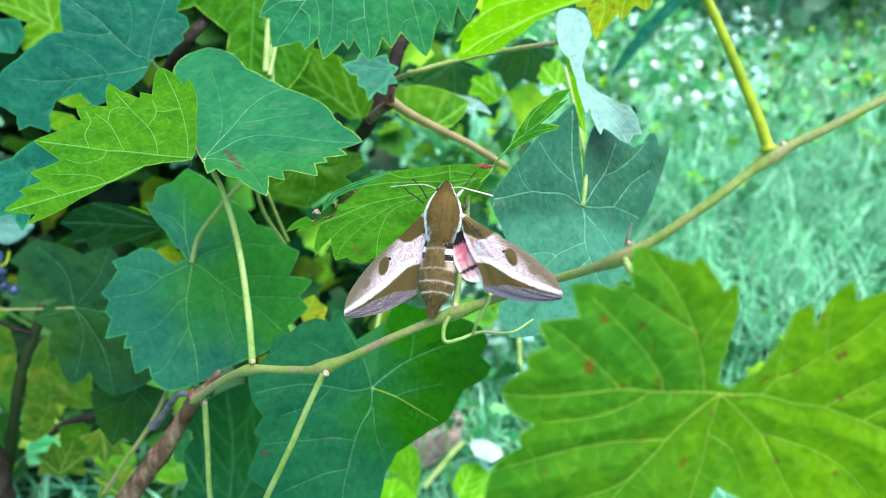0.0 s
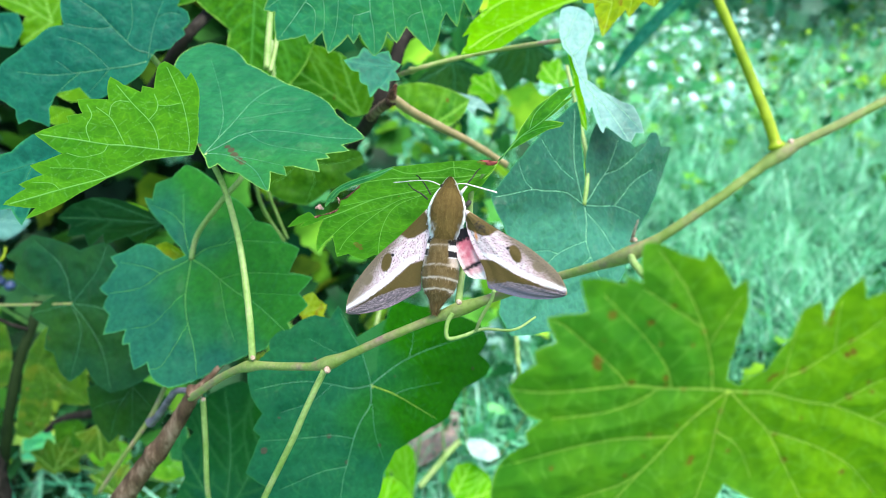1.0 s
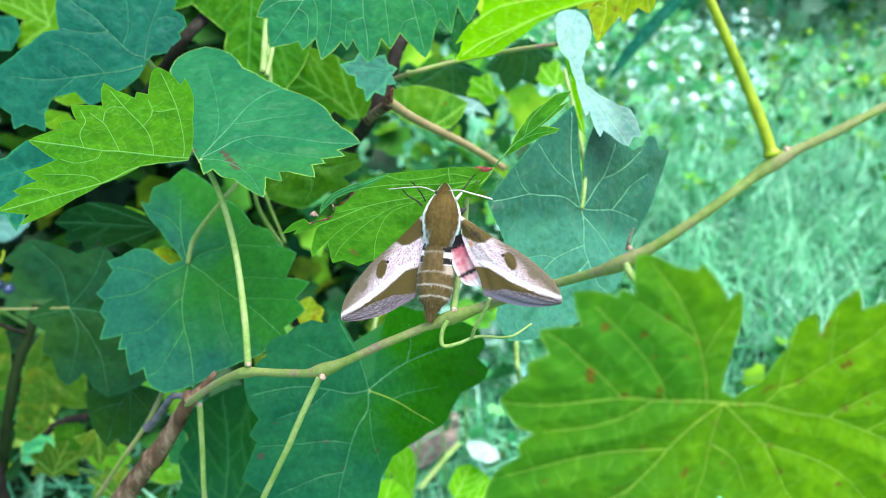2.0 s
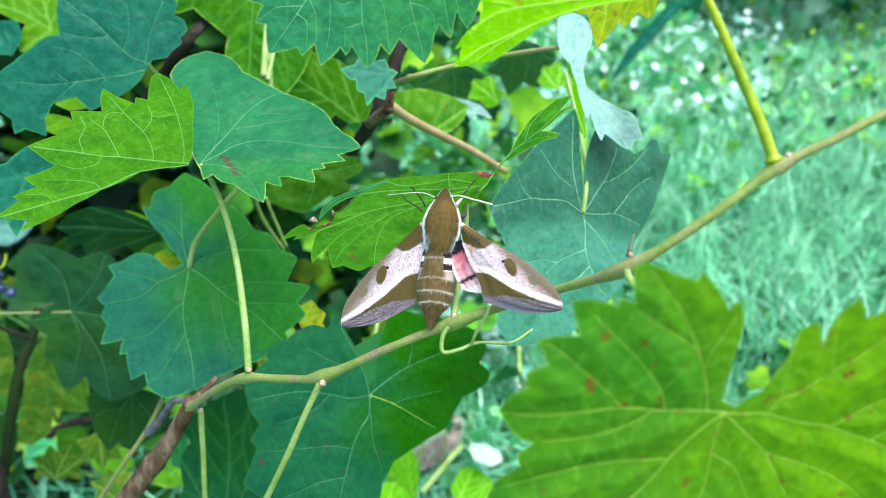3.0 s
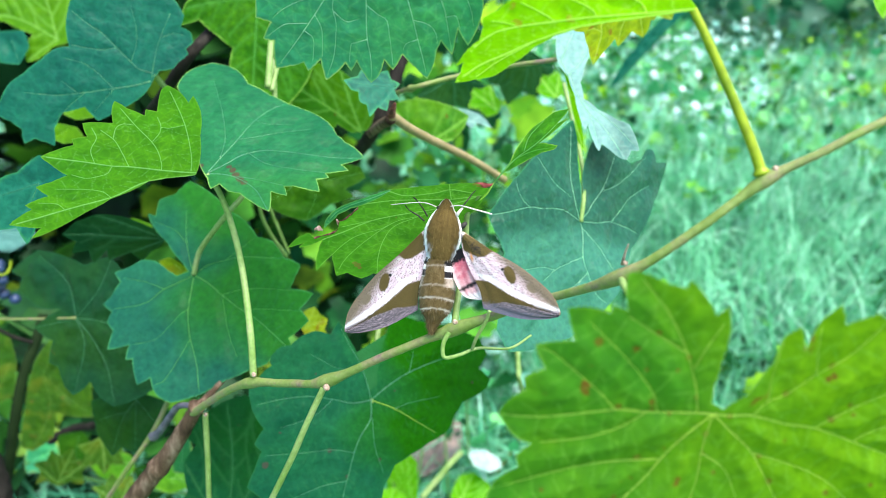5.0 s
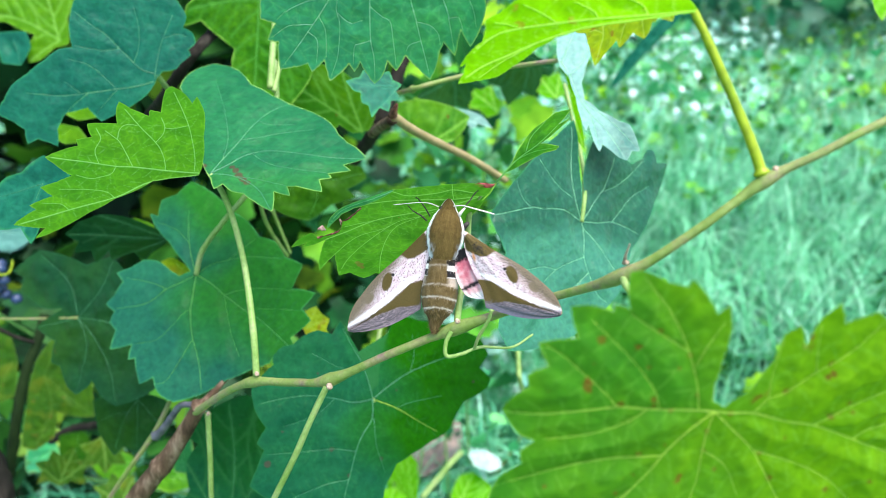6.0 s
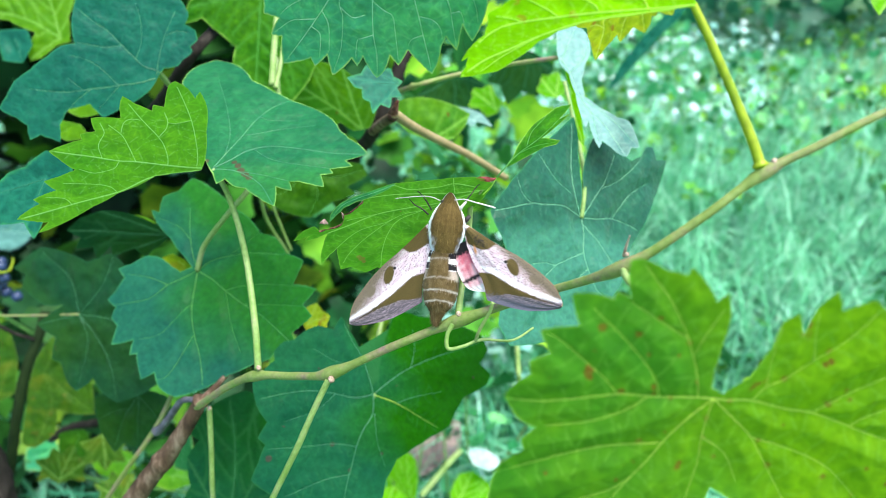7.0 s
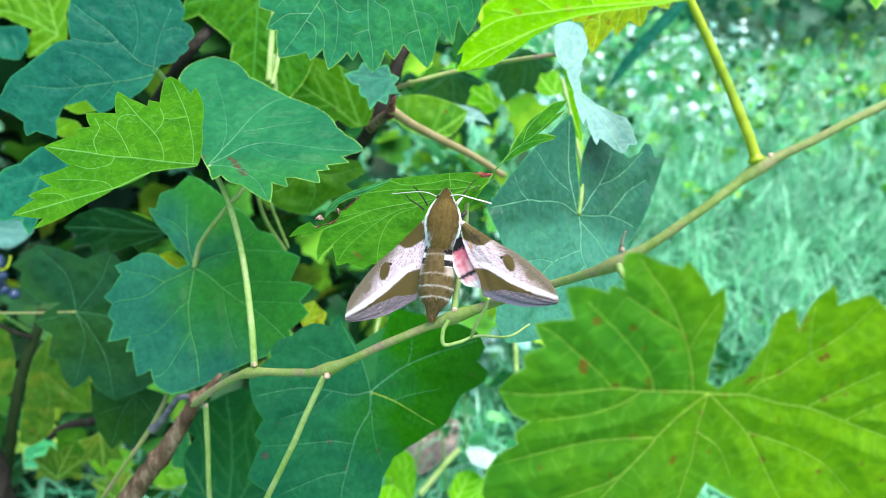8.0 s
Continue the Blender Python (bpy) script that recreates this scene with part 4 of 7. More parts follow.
leaf(vine, (0.0101, 0.1950, 0.8246), LEAF_UNDER, 'vine leaf seen from below, with a torn brown edge', [
    fan((-123.4, 16.9, 177.7),
        [(-168.6, 4.4), (-109.8, 5.4), (-82.2, 7.5), (-56.8, 10.5), (-42.6, 16.2), (-34.8, 21.8), (-30.0, 26.6), (-19.4, 32.0), (-14.2, 37.5), (-13.7, 35.5), (-10.6, 36.9), (-5.9, 40.4), (-4.8, 42.7), (-0.3, 44.3), (1.8, 46.6), (2.0, 50.5), (1.7, 53.0), (-1.8, 53.4), (-0.5, 57.7), (3.3, 63.2), (2.9, 57.3), (4.8, 60.0), (4.8, 51.7), (10.2, 56.5), (18.9, 64.3), (16.3, 58.1), (14.5, 53.7), (20.3, 57.6), (25.6, 62.1), (27.1, 58.3), (33.9, 59.4), (36.1, 55.1), (45.4, 55.6), (52.9, 40.7), (58.5, 26.3), (65.4, 9.5), (103.7, 3.8)],
        [[(125.4, 1.4), (-8.3, 7.8), (-15.4, 17.0), (-17.0, 26.1), (-15.0, 34.5), (-12.2, 40.4)],
         [(125.4, 1.4), (8.3, 14.0), (2.7, 22.5), (1.2, 33.3), (3.7, 43.0), (4.7, 51.3)],
         [(15.3, 8.0), (10.8, 20.1), (8.6, 27.5), (14.8, 40.0), (20.2, 52.4), (24.7, 60.8)],
         [(11.4, 19.3), (12.4, 28.5), (19.7, 35.7), (28.9, 44.4), (37.3, 54.6)],
         [(1.2, 33.3), (0.7, 36.8), (0.3, 43.2)],
         [(-50.8, 1.7), (-42.0, 8.8), (-28.6, 13.1), (-22.8, 21.2), (-28.1, 26.5)],
         [(-8.3, 7.8), (-34.7, 8.6), (-54.4, 10.7)],
         [(8.6, 27.5), (10.5, 33.6), (10.1, 44.1), (17.8, 62.4)]], stains=[(-0.7, -6.0, 1.2), (-1.8, -4.8, 1.6), (-2.9, -4.0, 1.8), (-4.1, -2.8, 1.4), (47.2, 21.4, 1.3), (47.0, 23.3, 1.7), (46.9, 25.2, 1.2), (37.2, -7.9, 1.0)]),
    fan((-2.9, -32.1, 37.2),
        [(-51.7, 3.4), (-17.1, 6.2), (-6.7, 10.8), (-1.3, 14.6), (7.5, 23.3), (8.3, 29.9), (5.8, 34.2), (3.2, 38.0), (-2.3, 40.9), (-4.4, 34.2), (-7.4, 37.2), (-8.3, 31.2), (-8.2, 24.9), (-23.0, 27.8), (-24.9, 26.3), (-20.5, 22.9), (-19.9, 19.6), (-14.9, 12.3), (-9.1, 10.5), (-11.4, 7.4), (-64.5, 3.9), (-120.9, 3.6)],
        [[(-34.2, 3.7), (-8.6, 9.9), (-3.6, 16.5), (-6.2, 24.0), (-4.9, 31.6), (-2.6, 39.9)],
         [(-3.6, 16.5), (-11.0, 21.5), (-22.4, 26.9)],
         [(-3.3, 20.2), (5.2, 26.4), (5.2, 33.7)]], LEAF_MOSS),
    fan((-123.4, 16.9, 177.7),
        [(-2.8, 48.1), (-8.6, 45.9), (-14.0, 42.5), (-18.6, 38.4), (-23.3, 33.5), (-28.4, 29.4), (-33.1, 26.3), (-30.0, 26.6), (-18.8, 32.0), (-14.3, 37.8), (-10.8, 41.6), (-6.2, 44.9)],
        [[(-30.6, 26.7), (-22.1, 31.9), (-16.6, 37.7), (-11.9, 42.3), (-4.3, 47.1)]], LEAF_FRESH, lift=0.0006),
], fine=0.0004)
leaf(vine, (0.0497, 0.1015, 0.8194), LEAF_GREEN, 'large green vine leaf with red-brown specks', [
    fan((-77.5, 56.5, -167.2),
        [(-133.3, 2.2), (-141.1, 5.6), (-147.8, 10.2), (-151.6, 16.6), (-147.6, 21.4), (-141.7, 19.7), (-137.2, 23.5), (-131.9, 27.5), (-129.5, 26.3), (-123.2, 28.3), (-117.5, 32.2), (-114.0, 33.2), (-110.7, 30.9), (-107.1, 27.2), (-104.5, 30.0), (-102.2, 29.3), (-98.3, 33.4), (-94.7, 35.6), (-87.9, 31.0), (-80.8, 36.6), (-75.5, 33.3), (-71.1, 36.4), (-67.4, 35.5), (-63.5, 37.9), (-58.8, 39.6), (-52.3, 37.2), (-47.8, 33.9), (-45.2, 37.0), (-41.1, 37.0), (-38.4, 41.9), (-33.8, 45.4), (-29.3, 47.6), (-23.3, 47.7), (-8.0, 46.6), (12.8, 42.6), (26.0, 33.7), (38.1, 20.1), (53.4, 26.2), (55.2, 37.1), (69.0, 53.9), (85.5, 58.3), (105.7, 47.7), (144.4, 36.4), (158.7, 33.6), (162.2, 27.7), (169.7, 29.5), (169.5, 25.3), (162.4, 19.9), (173.9, 22.0), (176.3, 18.9)] + [(167.2, 14.1), (155.6, 7.6), (144.8, 1.9)],
        [[(46.7, 0.2), (-58.6, 3.1), (-58.5, 7.1), (-58.7, 12.3), (-60.7, 17.6), (-59.2, 22.8), (-58.0, 27.9), (-57.5, 33.0), (-58.1, 39.0)],
         [(-58.7, 2.9), (-108.7, 5.7), (-118.8, 10.2), (-121.1, 15.0), (-120.5, 21.9), (-118.6, 26.5), (-117.1, 31.4)],
         [(-58.7, 10.2), (-76.4, 12.0), (-87.2, 16.4), (-92.0, 21.5), (-93.7, 25.3), (-95.2, 30.5)],
         [(-60.7, 18.2), (-70.6, 22.2), (-76.2, 26.9), (-80.3, 32.2), (-80.9, 35.8)],
         [(46.7, 0.2), (-10.9, 5.2), (-9.2, 10.9), (-6.1, 17.4), (-5.8, 23.7), (-4.6, 32.4), (-3.5, 43.3)],
         [(-8.3, 13.2), (-20.0, 16.8), (-28.2, 21.3), (-32.9, 27.4), (-34.8, 33.8), (-35.9, 43.1)],
         [(46.7, 0.2), (25.2, 4.5), (25.9, 8.8), (28.0, 14.5), (26.6, 18.9), (24.9, 29.4)],
         [(46.7, 0.2), (76.3, 5.5), (76.7, 12.2), (73.2, 17.5), (70.5, 23.4), (67.5, 36.8)],
         [(76.8, 13.1), (86.0, 20.1), (89.0, 26.5), (88.8, 32.4), (86.3, 40.0)],
         [(46.7, 0.2), (110.9, 3.4), (115.3, 7.8), (110.3, 14.9), (111.0, 20.5), (108.8, 26.6), (106.7, 34.3), (105.6, 45.8)],
         [(115.3, 7.8), (132.6, 10.4), (136.2, 13.8), (144.4, 19.7), (147.2, 24.5), (150.6, 29.0), (154.1, 33.7)],
         [(132.6, 10.4), (153.6, 12.0), (174.0, 18.0)],
         [(144.4, 19.7), (156.3, 21.4), (166.3, 24.4)]] + [
         [(111.0, 20.5), (118.7, 23.8), (124.2, 27.4), (128.9, 33.2)],
         [(107.9, 29.2), (112.3, 31.0), (117.5, 36.1)],
         [(-5.9, 22.2), (-8.4, 27.2), (-15.2, 35.4)],
         [(25.9, 8.8), (50.3, 13.4), (53.0, 20.6)],
         [(-120.3, 10.0), (-136.4, 13.6), (-146.8, 17.7)],
         [(-58.7, 12.3), (-48.8, 16.4), (-45.7, 22.8), (-47.6, 32.1)],
         [(-121.5, 13.4), (-113.5, 17.6), (-106.0, 26.2)]],
        stains=[(-0.9, -4.7, 0.7), (-6.5, -11.0, 0.8), (8.1, -15.8, 0.9), (5.3, -10.1, 0.8), (4.3, -6.9, 0.7), (-10.1, 9.4, 0.8), (-14.7, 21.2, 0.8), (2.8, 14.3, 0.8), (6.3, 19.7, 1.1), (4.1, 1.9, 0.8), (7.8, 4.1, 0.7), (15.1, -6.0, 0.8), (-3.5, -11.3, 0.6), (-0.6, -27.0, 1.1), (-19.1, 5.9, 1.0), (10.1, 8.7, 0.8), (-0.6, -16.2, 0.7), (-3.9, 36.2, 0.8), (-13.5, 23.1, 0.6), (24.3, -4.6, 0.8), (10.8, -3.0, 0.6), (2.3, 31.0, 0.8), (-1.2, 3.2, 0.9)],
        tint=(19.1, -4.5, -14.8, 16.1)),
], fine=0.00042, gauge=0.5, puff=0.0006)
leaf(rear_vine, (-0.2287, 0.3755, 0.6677), LEAF_SHADED, 'vine leaf with shade darkened into its colour', [
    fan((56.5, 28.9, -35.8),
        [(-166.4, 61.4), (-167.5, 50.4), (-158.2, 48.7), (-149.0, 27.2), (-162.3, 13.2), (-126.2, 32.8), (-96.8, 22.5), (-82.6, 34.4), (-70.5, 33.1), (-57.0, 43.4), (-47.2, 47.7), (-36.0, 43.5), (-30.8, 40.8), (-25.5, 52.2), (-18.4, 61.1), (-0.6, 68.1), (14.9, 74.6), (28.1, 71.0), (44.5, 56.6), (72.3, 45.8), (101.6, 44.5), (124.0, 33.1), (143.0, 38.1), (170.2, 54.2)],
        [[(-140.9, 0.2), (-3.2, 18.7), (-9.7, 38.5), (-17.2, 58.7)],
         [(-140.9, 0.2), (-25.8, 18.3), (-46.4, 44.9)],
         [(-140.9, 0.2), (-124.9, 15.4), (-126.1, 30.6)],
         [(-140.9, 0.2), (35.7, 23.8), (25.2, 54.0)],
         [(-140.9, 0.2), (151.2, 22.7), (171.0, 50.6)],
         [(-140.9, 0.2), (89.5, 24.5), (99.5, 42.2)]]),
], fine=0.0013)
leaf(rear_vine, (-0.1471, 0.3394, 0.7401), LEAF_SHADED, 'dark green vine leaf with pointed teeth', [
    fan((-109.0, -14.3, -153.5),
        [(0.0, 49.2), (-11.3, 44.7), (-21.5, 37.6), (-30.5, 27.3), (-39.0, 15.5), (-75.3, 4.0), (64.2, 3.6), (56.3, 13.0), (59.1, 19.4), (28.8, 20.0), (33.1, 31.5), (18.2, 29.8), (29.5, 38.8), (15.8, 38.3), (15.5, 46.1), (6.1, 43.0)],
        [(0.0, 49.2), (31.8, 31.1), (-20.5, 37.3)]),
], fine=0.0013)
leaf(rear_vine, (-0.1132, 0.2642, 0.6035), LEAF_DARK, 'dark green vine leaf hanging behind a petiole', [
    fan((-12.9, -55.2, 95.0),
        [(-0.0, 69.6), (-8.1, 72.9), (-17.1, 69.0), (-28.0, 54.6), (-38.3, 35.8), (-73.9, 29.1), (-120.1, 28.4), (179.5, 22.5), (118.8, 28.9), (72.5, 29.8), (42.6, 31.6), (31.9, 44.7), (20.2, 49.6), (25.9, 59.3), (14.2, 63.2)],
        [(0.0, 69.0), (31.9, 44.7), (-28.0, 54.6)]),
], fine=0.0013)
leaf(rear_vine, (-0.0208, 0.3117, 0.8288), LEAF_TEAL, 'small young vine leaf', [
    fan((-49.0, -12.1, -158.7),
        [(0.0, 24.0), (-8.1, 18.0), (-26.1, 16.7), (-27.2, 10.7), (-64.1, 8.3), (-53.7, 4.0), (-136.4, 2.4), (60.0, 2.4), (95.1, 6.3), (60.4, 8.5), (66.4, 14.2), (49.7, 14.9), (50.9, 21.5), (36.8, 18.3), (29.0, 20.1), (15.7, 18.5), (11.7, 21.7)],
        [(0.0, 24.0), (49.6, 20.8), (-22.5, 16.3)]),
], fine=0.0013)
leaf(rear_vine, (-0.0482, 0.4086, 0.7767), LEAF_GREEN, 'yellow-green vine leaf lit through, behind the cane', [
    fan((-99.2, -32.7, 174.1),
        [(8.2, 49.1), (-0.6, 61.3), (-18.2, 57.0), (-43.2, 40.2), (-69.4, 27.1), (-88.9, 15.2), (-104.5, 5.1), (27.5, 6.9), (10.9, 15.9), (31.5, 21.0), (14.1, 28.4), (17.4, 38.7)],
        [(0.0, 61.0), (29.5, 20.9), (-42.8, 39.5)]),
], fine=0.0013)
leaf(rear_vine, (-0.0134, 0.4152, 0.7677), LEAF_GREEN, 'yellow-green vine leaf with a yellowing edge', [
    fan((-53.1, -44.6, 147.5),
        [(11.3, 20.8), (-0.7, 32.0), (-33.7, 29.0), (-68.4, 29.7), (-94.8, 34.4), (-105.9, 27.6), (-117.4, 19.2), (-120.8, 8.6), (-15.9, 4.8), (14.2, 11.0)],
        [(0.0, 31.5), (-95.1, 33.5), (-116.4, 19.2)]),
], fine=0.0013)
leaf(rear_vine, (-0.0180, 0.4558, 0.7813), LEAF_PALE, 'vine leaf with a silvery sky sheen in its colour', [
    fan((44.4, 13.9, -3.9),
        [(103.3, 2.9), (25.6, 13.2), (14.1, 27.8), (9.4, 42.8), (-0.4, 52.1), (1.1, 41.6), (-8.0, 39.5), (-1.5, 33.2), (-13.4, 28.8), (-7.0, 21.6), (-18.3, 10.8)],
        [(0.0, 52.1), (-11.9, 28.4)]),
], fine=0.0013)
leaf(rear_vine, (-0.1038, 0.4140, 0.8534), LEAF_MOSS, 'green vine leaf in the shade', [
    fan((-25.6, 72.7, -109.6),
        [(-78.9, 39.4), (-64.4, 45.8), (-63.3, 34.7), (-40.9, 30.8), (-23.5, 31.0), (-18.1, 42.9), (-6.1, 49.4), (0.0, 62.7), (8.3, 66.5), (17.5, 62.0), (35.6, 52.0), (56.8, 42.2), (103.0, 27.9), (-129.3, 20.2)],
        [(0.0, 62.4), (-74.7, 40.0), (56.8, 42.2)]),
], fine=0.0013)
leaf(rear_vine, (-0.2746, 0.5162, 0.8118), LEAF_LIME, 'bright yellow-green vine leaf', [
    fan((-59.0, -18.3, 171.1),
        [(3.9, 55.5), (-23.4, 63.8), (-52.8, 50.7), (-85.5, 33.8), (-86.1, 16.9), (-179.1, 7.1), (81.7, 5.5), (66.9, 19.6), (57.8, 26.7), (40.1, 24.4), (7.9, 18.2), (1.7, 39.6)],
        [(-0.0, 56.9), (-52.5, 49.9), (57.4, 25.7)]),
], fine=0.0013)
leaf(rear_vine, (-0.1908, 0.3524, 0.6224), LEAF_SHADED, 'dark vine leaf beside the old cane', [
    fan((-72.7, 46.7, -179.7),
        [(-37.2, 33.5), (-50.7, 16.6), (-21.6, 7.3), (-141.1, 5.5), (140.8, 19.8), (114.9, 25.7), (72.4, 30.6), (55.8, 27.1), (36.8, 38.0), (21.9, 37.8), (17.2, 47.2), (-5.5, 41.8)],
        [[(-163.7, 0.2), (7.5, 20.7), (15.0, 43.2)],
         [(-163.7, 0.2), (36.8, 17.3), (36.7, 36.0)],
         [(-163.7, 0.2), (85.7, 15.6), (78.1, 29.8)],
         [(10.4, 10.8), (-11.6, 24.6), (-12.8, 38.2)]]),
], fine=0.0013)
leaf(rear_vine, (-0.3391, 0.4892, 0.5386), LEAF_OLIVE, 'yellowing vine leaf lit through from behind', [
    fan((62.8, 6.8, -3.5),
        [(129.6, 13.4), (84.9, 32.3), (29.0, 18.6), (-18.6, 29.8), (2.5, 40.5), (-31.1, 54.9), (-44.8, 43.2), (-61.3, 32.8), (-71.8, 52.7), (-89.2, 64.4), (-99.1, 63.3), (-110.5, 30.6)],
        [[(15.8, 0.1), (-67.9, 27.7), (-88.7, 60.9)],
         [(15.8, 0.1), (-30.8, 27.4), (-30.1, 51.3)],
         [(15.8, 0.1), (75.6, 17.6), (80.7, 29.5)]]),
], fine=0.0013)
leaf(rear_vine, (-0.1558, 0.2543, 0.8045), LEAF_TEAL, 'blue-green vine leaf behind a folded leaf', [
    fan((-36.1, 55.8, -131.4),
        [(-158.2, 10.8), (155.3, 11.9), (111.8, 11.8), (63.0, 11.4), (21.8, 15.5), (11.5, 24.1), (-4.8, 19.2), (-24.8, 26.6), (-52.3, 23.5), (-76.3, 15.2), (-94.8, 9.6)],
        [(0.0, 23.2), (-51.5, 22.5)]),
], fine=0.0013)
leaf(rear_vine, (-0.0758, 0.3307, 0.6900), LEAF_RUSTY, 'yellow scrap of a dying leaf', [
    fan((61.9, -15.6, 8.2),
        [(76.3, 9.3), (49.6, 12.8), (26.4, 11.2), (3.0, 13.3), (-20.9, 10.6), (-34.2, 13.0), (-38.1, 5.3), (-107.5, 4.4), (135.9, 3.5)],
        [(0.0, 12.4), (48.5, 12.2)]),
], fine=0.0013)
leaf(weed, (-0.0332, 0.6223, 0.2491), LEAF_YELLOW, 'bright yellow-green weed leaf', [
    fan((-60.4, -60.2, 106.5),
        [(80.2, 47.0), (51.5, 58.3), (24.2, 61.0), (-0.3, 64.5), (-16.8, 58.2), (-24.8, 31.4), (-82.6, 3.2), (110.5, 30.5)],
        [(0.0, 63.1), (71.2, 47.3)]),
], fine=0.0013)
leaf(weed, (0.0108, 0.6162, 0.2370), LEAF_YELLOW, 'bright green weed leaf', [
    fan((9.3, -32.7, 55.8),
        [(28.2, 26.3), (16.2, 50.7), (0.6, 60.7), (-23.6, 61.9), (-44.6, 61.0), (-63.1, 47.6), (-80.4, 21.5)],
        [(0.0, 59.5), (-43.2, 60.9)]),
], fine=0.0013)
leaf(weed, (-0.0599, 0.5785, 0.2732), LEAF_YELLOW, 'bright yellow-green weed leaf', [
    fan((-16.1, -36.5, 79.1),
        [(49.4, 21.2), (27.8, 36.8), (0.4, 36.6), (-45.3, 33.8), (-79.7, 38.3), (-117.5, 26.9), (165.7, 16.0)],
        [(-0.0, 35.3), (-74.3, 35.0)]),
], fine=0.0013)
leaf(weed, (0.0329, 0.6595, 0.3001), LEAF_SILVER, 'weed leaf coloured pale for the mirrored sky', [
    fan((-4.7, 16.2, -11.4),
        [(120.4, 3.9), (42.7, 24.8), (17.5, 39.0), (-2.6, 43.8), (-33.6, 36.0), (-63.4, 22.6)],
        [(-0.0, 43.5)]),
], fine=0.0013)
leaf(weed, (-0.5193, 0.6850, 0.2620), LEAF_FRESH, 'pale mint weed leaf', [
    fan((58.0, -31.1, 17.9),
        [(89.1, 13.8), (15.6, 29.5), (11.4, 37.2), (-8.3, 36.1), (-57.0, 36.6), (-96.8, 17.1), (-154.7, 17.4)],
        [[(-35.4, 0.2), (-14.6, 16.5), (-6.1, 33.6)]]),
], fine=0.0013)
leaf(weed, (-0.5624, 0.8169, 0.5208), LEAF_PALE, 'leaf coloured pale for the bright sky on it', [
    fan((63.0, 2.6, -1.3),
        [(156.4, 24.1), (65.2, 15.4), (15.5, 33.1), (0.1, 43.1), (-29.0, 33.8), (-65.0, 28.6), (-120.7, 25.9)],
        [(0.0, 41.7)]),
], fine=0.0013)
leaf(vine, (0.1106, 0.1781, 0.8861), LEAF_YELLOW, 'tip of a yellow-green vine leaf', [
    fan((-49.1, 46.1, -148.0),
        [(-38.9, 9.1), (-13.7, 10.2), (0.4, 10.8), (0.4, 7.4), (22.0, 7.0), (96.3, 5.3), (-170.5, 4.4), (-89.5, 5.7)],
        [(0.0, 10.7), (-36.9, 8.9)]),
], fine=0.0007)
leaf(weed, (0.2279, 0.9516, 0.6752), LEAF_TEAL, 'long blue-green grass blade', [
    fan((3.0, -50.7, 18.9),
        [(167.2, 5.1), (33.1, 23.0), (17.9, 57.4), (10.3, 92.7), (5.0, 126.8), (-0.1, 160.8), (-6.7, 125.2), (-7.4, 93.9), (-8.3, 57.4), (-21.1, 18.8)],
        [(0.0, 159.9)]),
], fine=0.0013)
leaf(rear_vine, (0.0474, 0.6121, 0.7356), LEAF_YELLOW, 'bright yellow-green vine leaf', [
    fan((-56.7, -34.2, 159.8),
        [(129.1, 2.5), (70.5, 10.4), (33.7, 15.9), (31.4, 25.9), (9.5, 25.0), (-0.3, 32.0), (-15.2, 23.7), (-36.6, 24.0), (-46.7, 13.4), (-84.6, 8.9)],
        [(0.0, 30.6), (-36.0, 23.0)]),
], fine=0.0013)
leaf(rear_vine, (0.0993, 0.6177, 0.7467), LEAF_YELLOW, 'bright yellow-green vine leaf', [
    fan((-50.6, -44.4, 150.1),
        [(141.7, 1.0), (51.7, 10.4), (32.8, 18.3), (7.8, 18.5), (1.2, 25.6), (-19.4, 19.8), (-44.5, 22.9), (-64.9, 14.4), (-99.0, 14.2)],
        [(0.0, 23.9), (-47.3, 22.0)]),
], fine=0.0013)
leaf(rear_vine, (0.0722, 0.6152, 0.7857), LEAF_SHADED, 'vine leaf with shade darkened into its colour', [
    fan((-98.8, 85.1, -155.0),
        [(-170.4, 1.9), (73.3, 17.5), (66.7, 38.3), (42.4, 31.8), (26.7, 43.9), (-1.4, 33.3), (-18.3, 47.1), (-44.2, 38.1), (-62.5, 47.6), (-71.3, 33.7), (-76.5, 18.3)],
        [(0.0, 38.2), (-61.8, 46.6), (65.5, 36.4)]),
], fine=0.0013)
leaf(rear_vine, (0.0077, 0.6065, 0.7686), LEAF_SHADED, 'vine leaf with shade darkened into its colour', [
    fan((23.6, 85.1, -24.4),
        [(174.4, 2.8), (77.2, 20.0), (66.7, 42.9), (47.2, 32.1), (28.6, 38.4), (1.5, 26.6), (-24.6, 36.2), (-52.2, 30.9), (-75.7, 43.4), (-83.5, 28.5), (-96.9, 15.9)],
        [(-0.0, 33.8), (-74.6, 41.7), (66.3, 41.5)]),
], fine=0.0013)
leaf(rear_vine, (-0.3355, 0.4629, 0.4428), LEAF_OLIVE, 'small mottled yellow vine leaf', [
    fan((67.0, -60.0, 3.6),
        [(-158.6, 2.9), (121.7, 12.8), (134.1, 25.6), (98.6, 20.4), (90.9, 28.9), (55.0, 22.6), (35.4, 31.8), (17.7, 27.4), (2.3, 44.5), (-9.1, 35.8), (-21.3, 47.1), (-28.3, 31.6), (-50.6, 27.9), (-39.6, 14.3)],
        [(0.0, 43.2), (89.7, 26.5), (-20.9, 44.2)]),
], fine=0.0013)
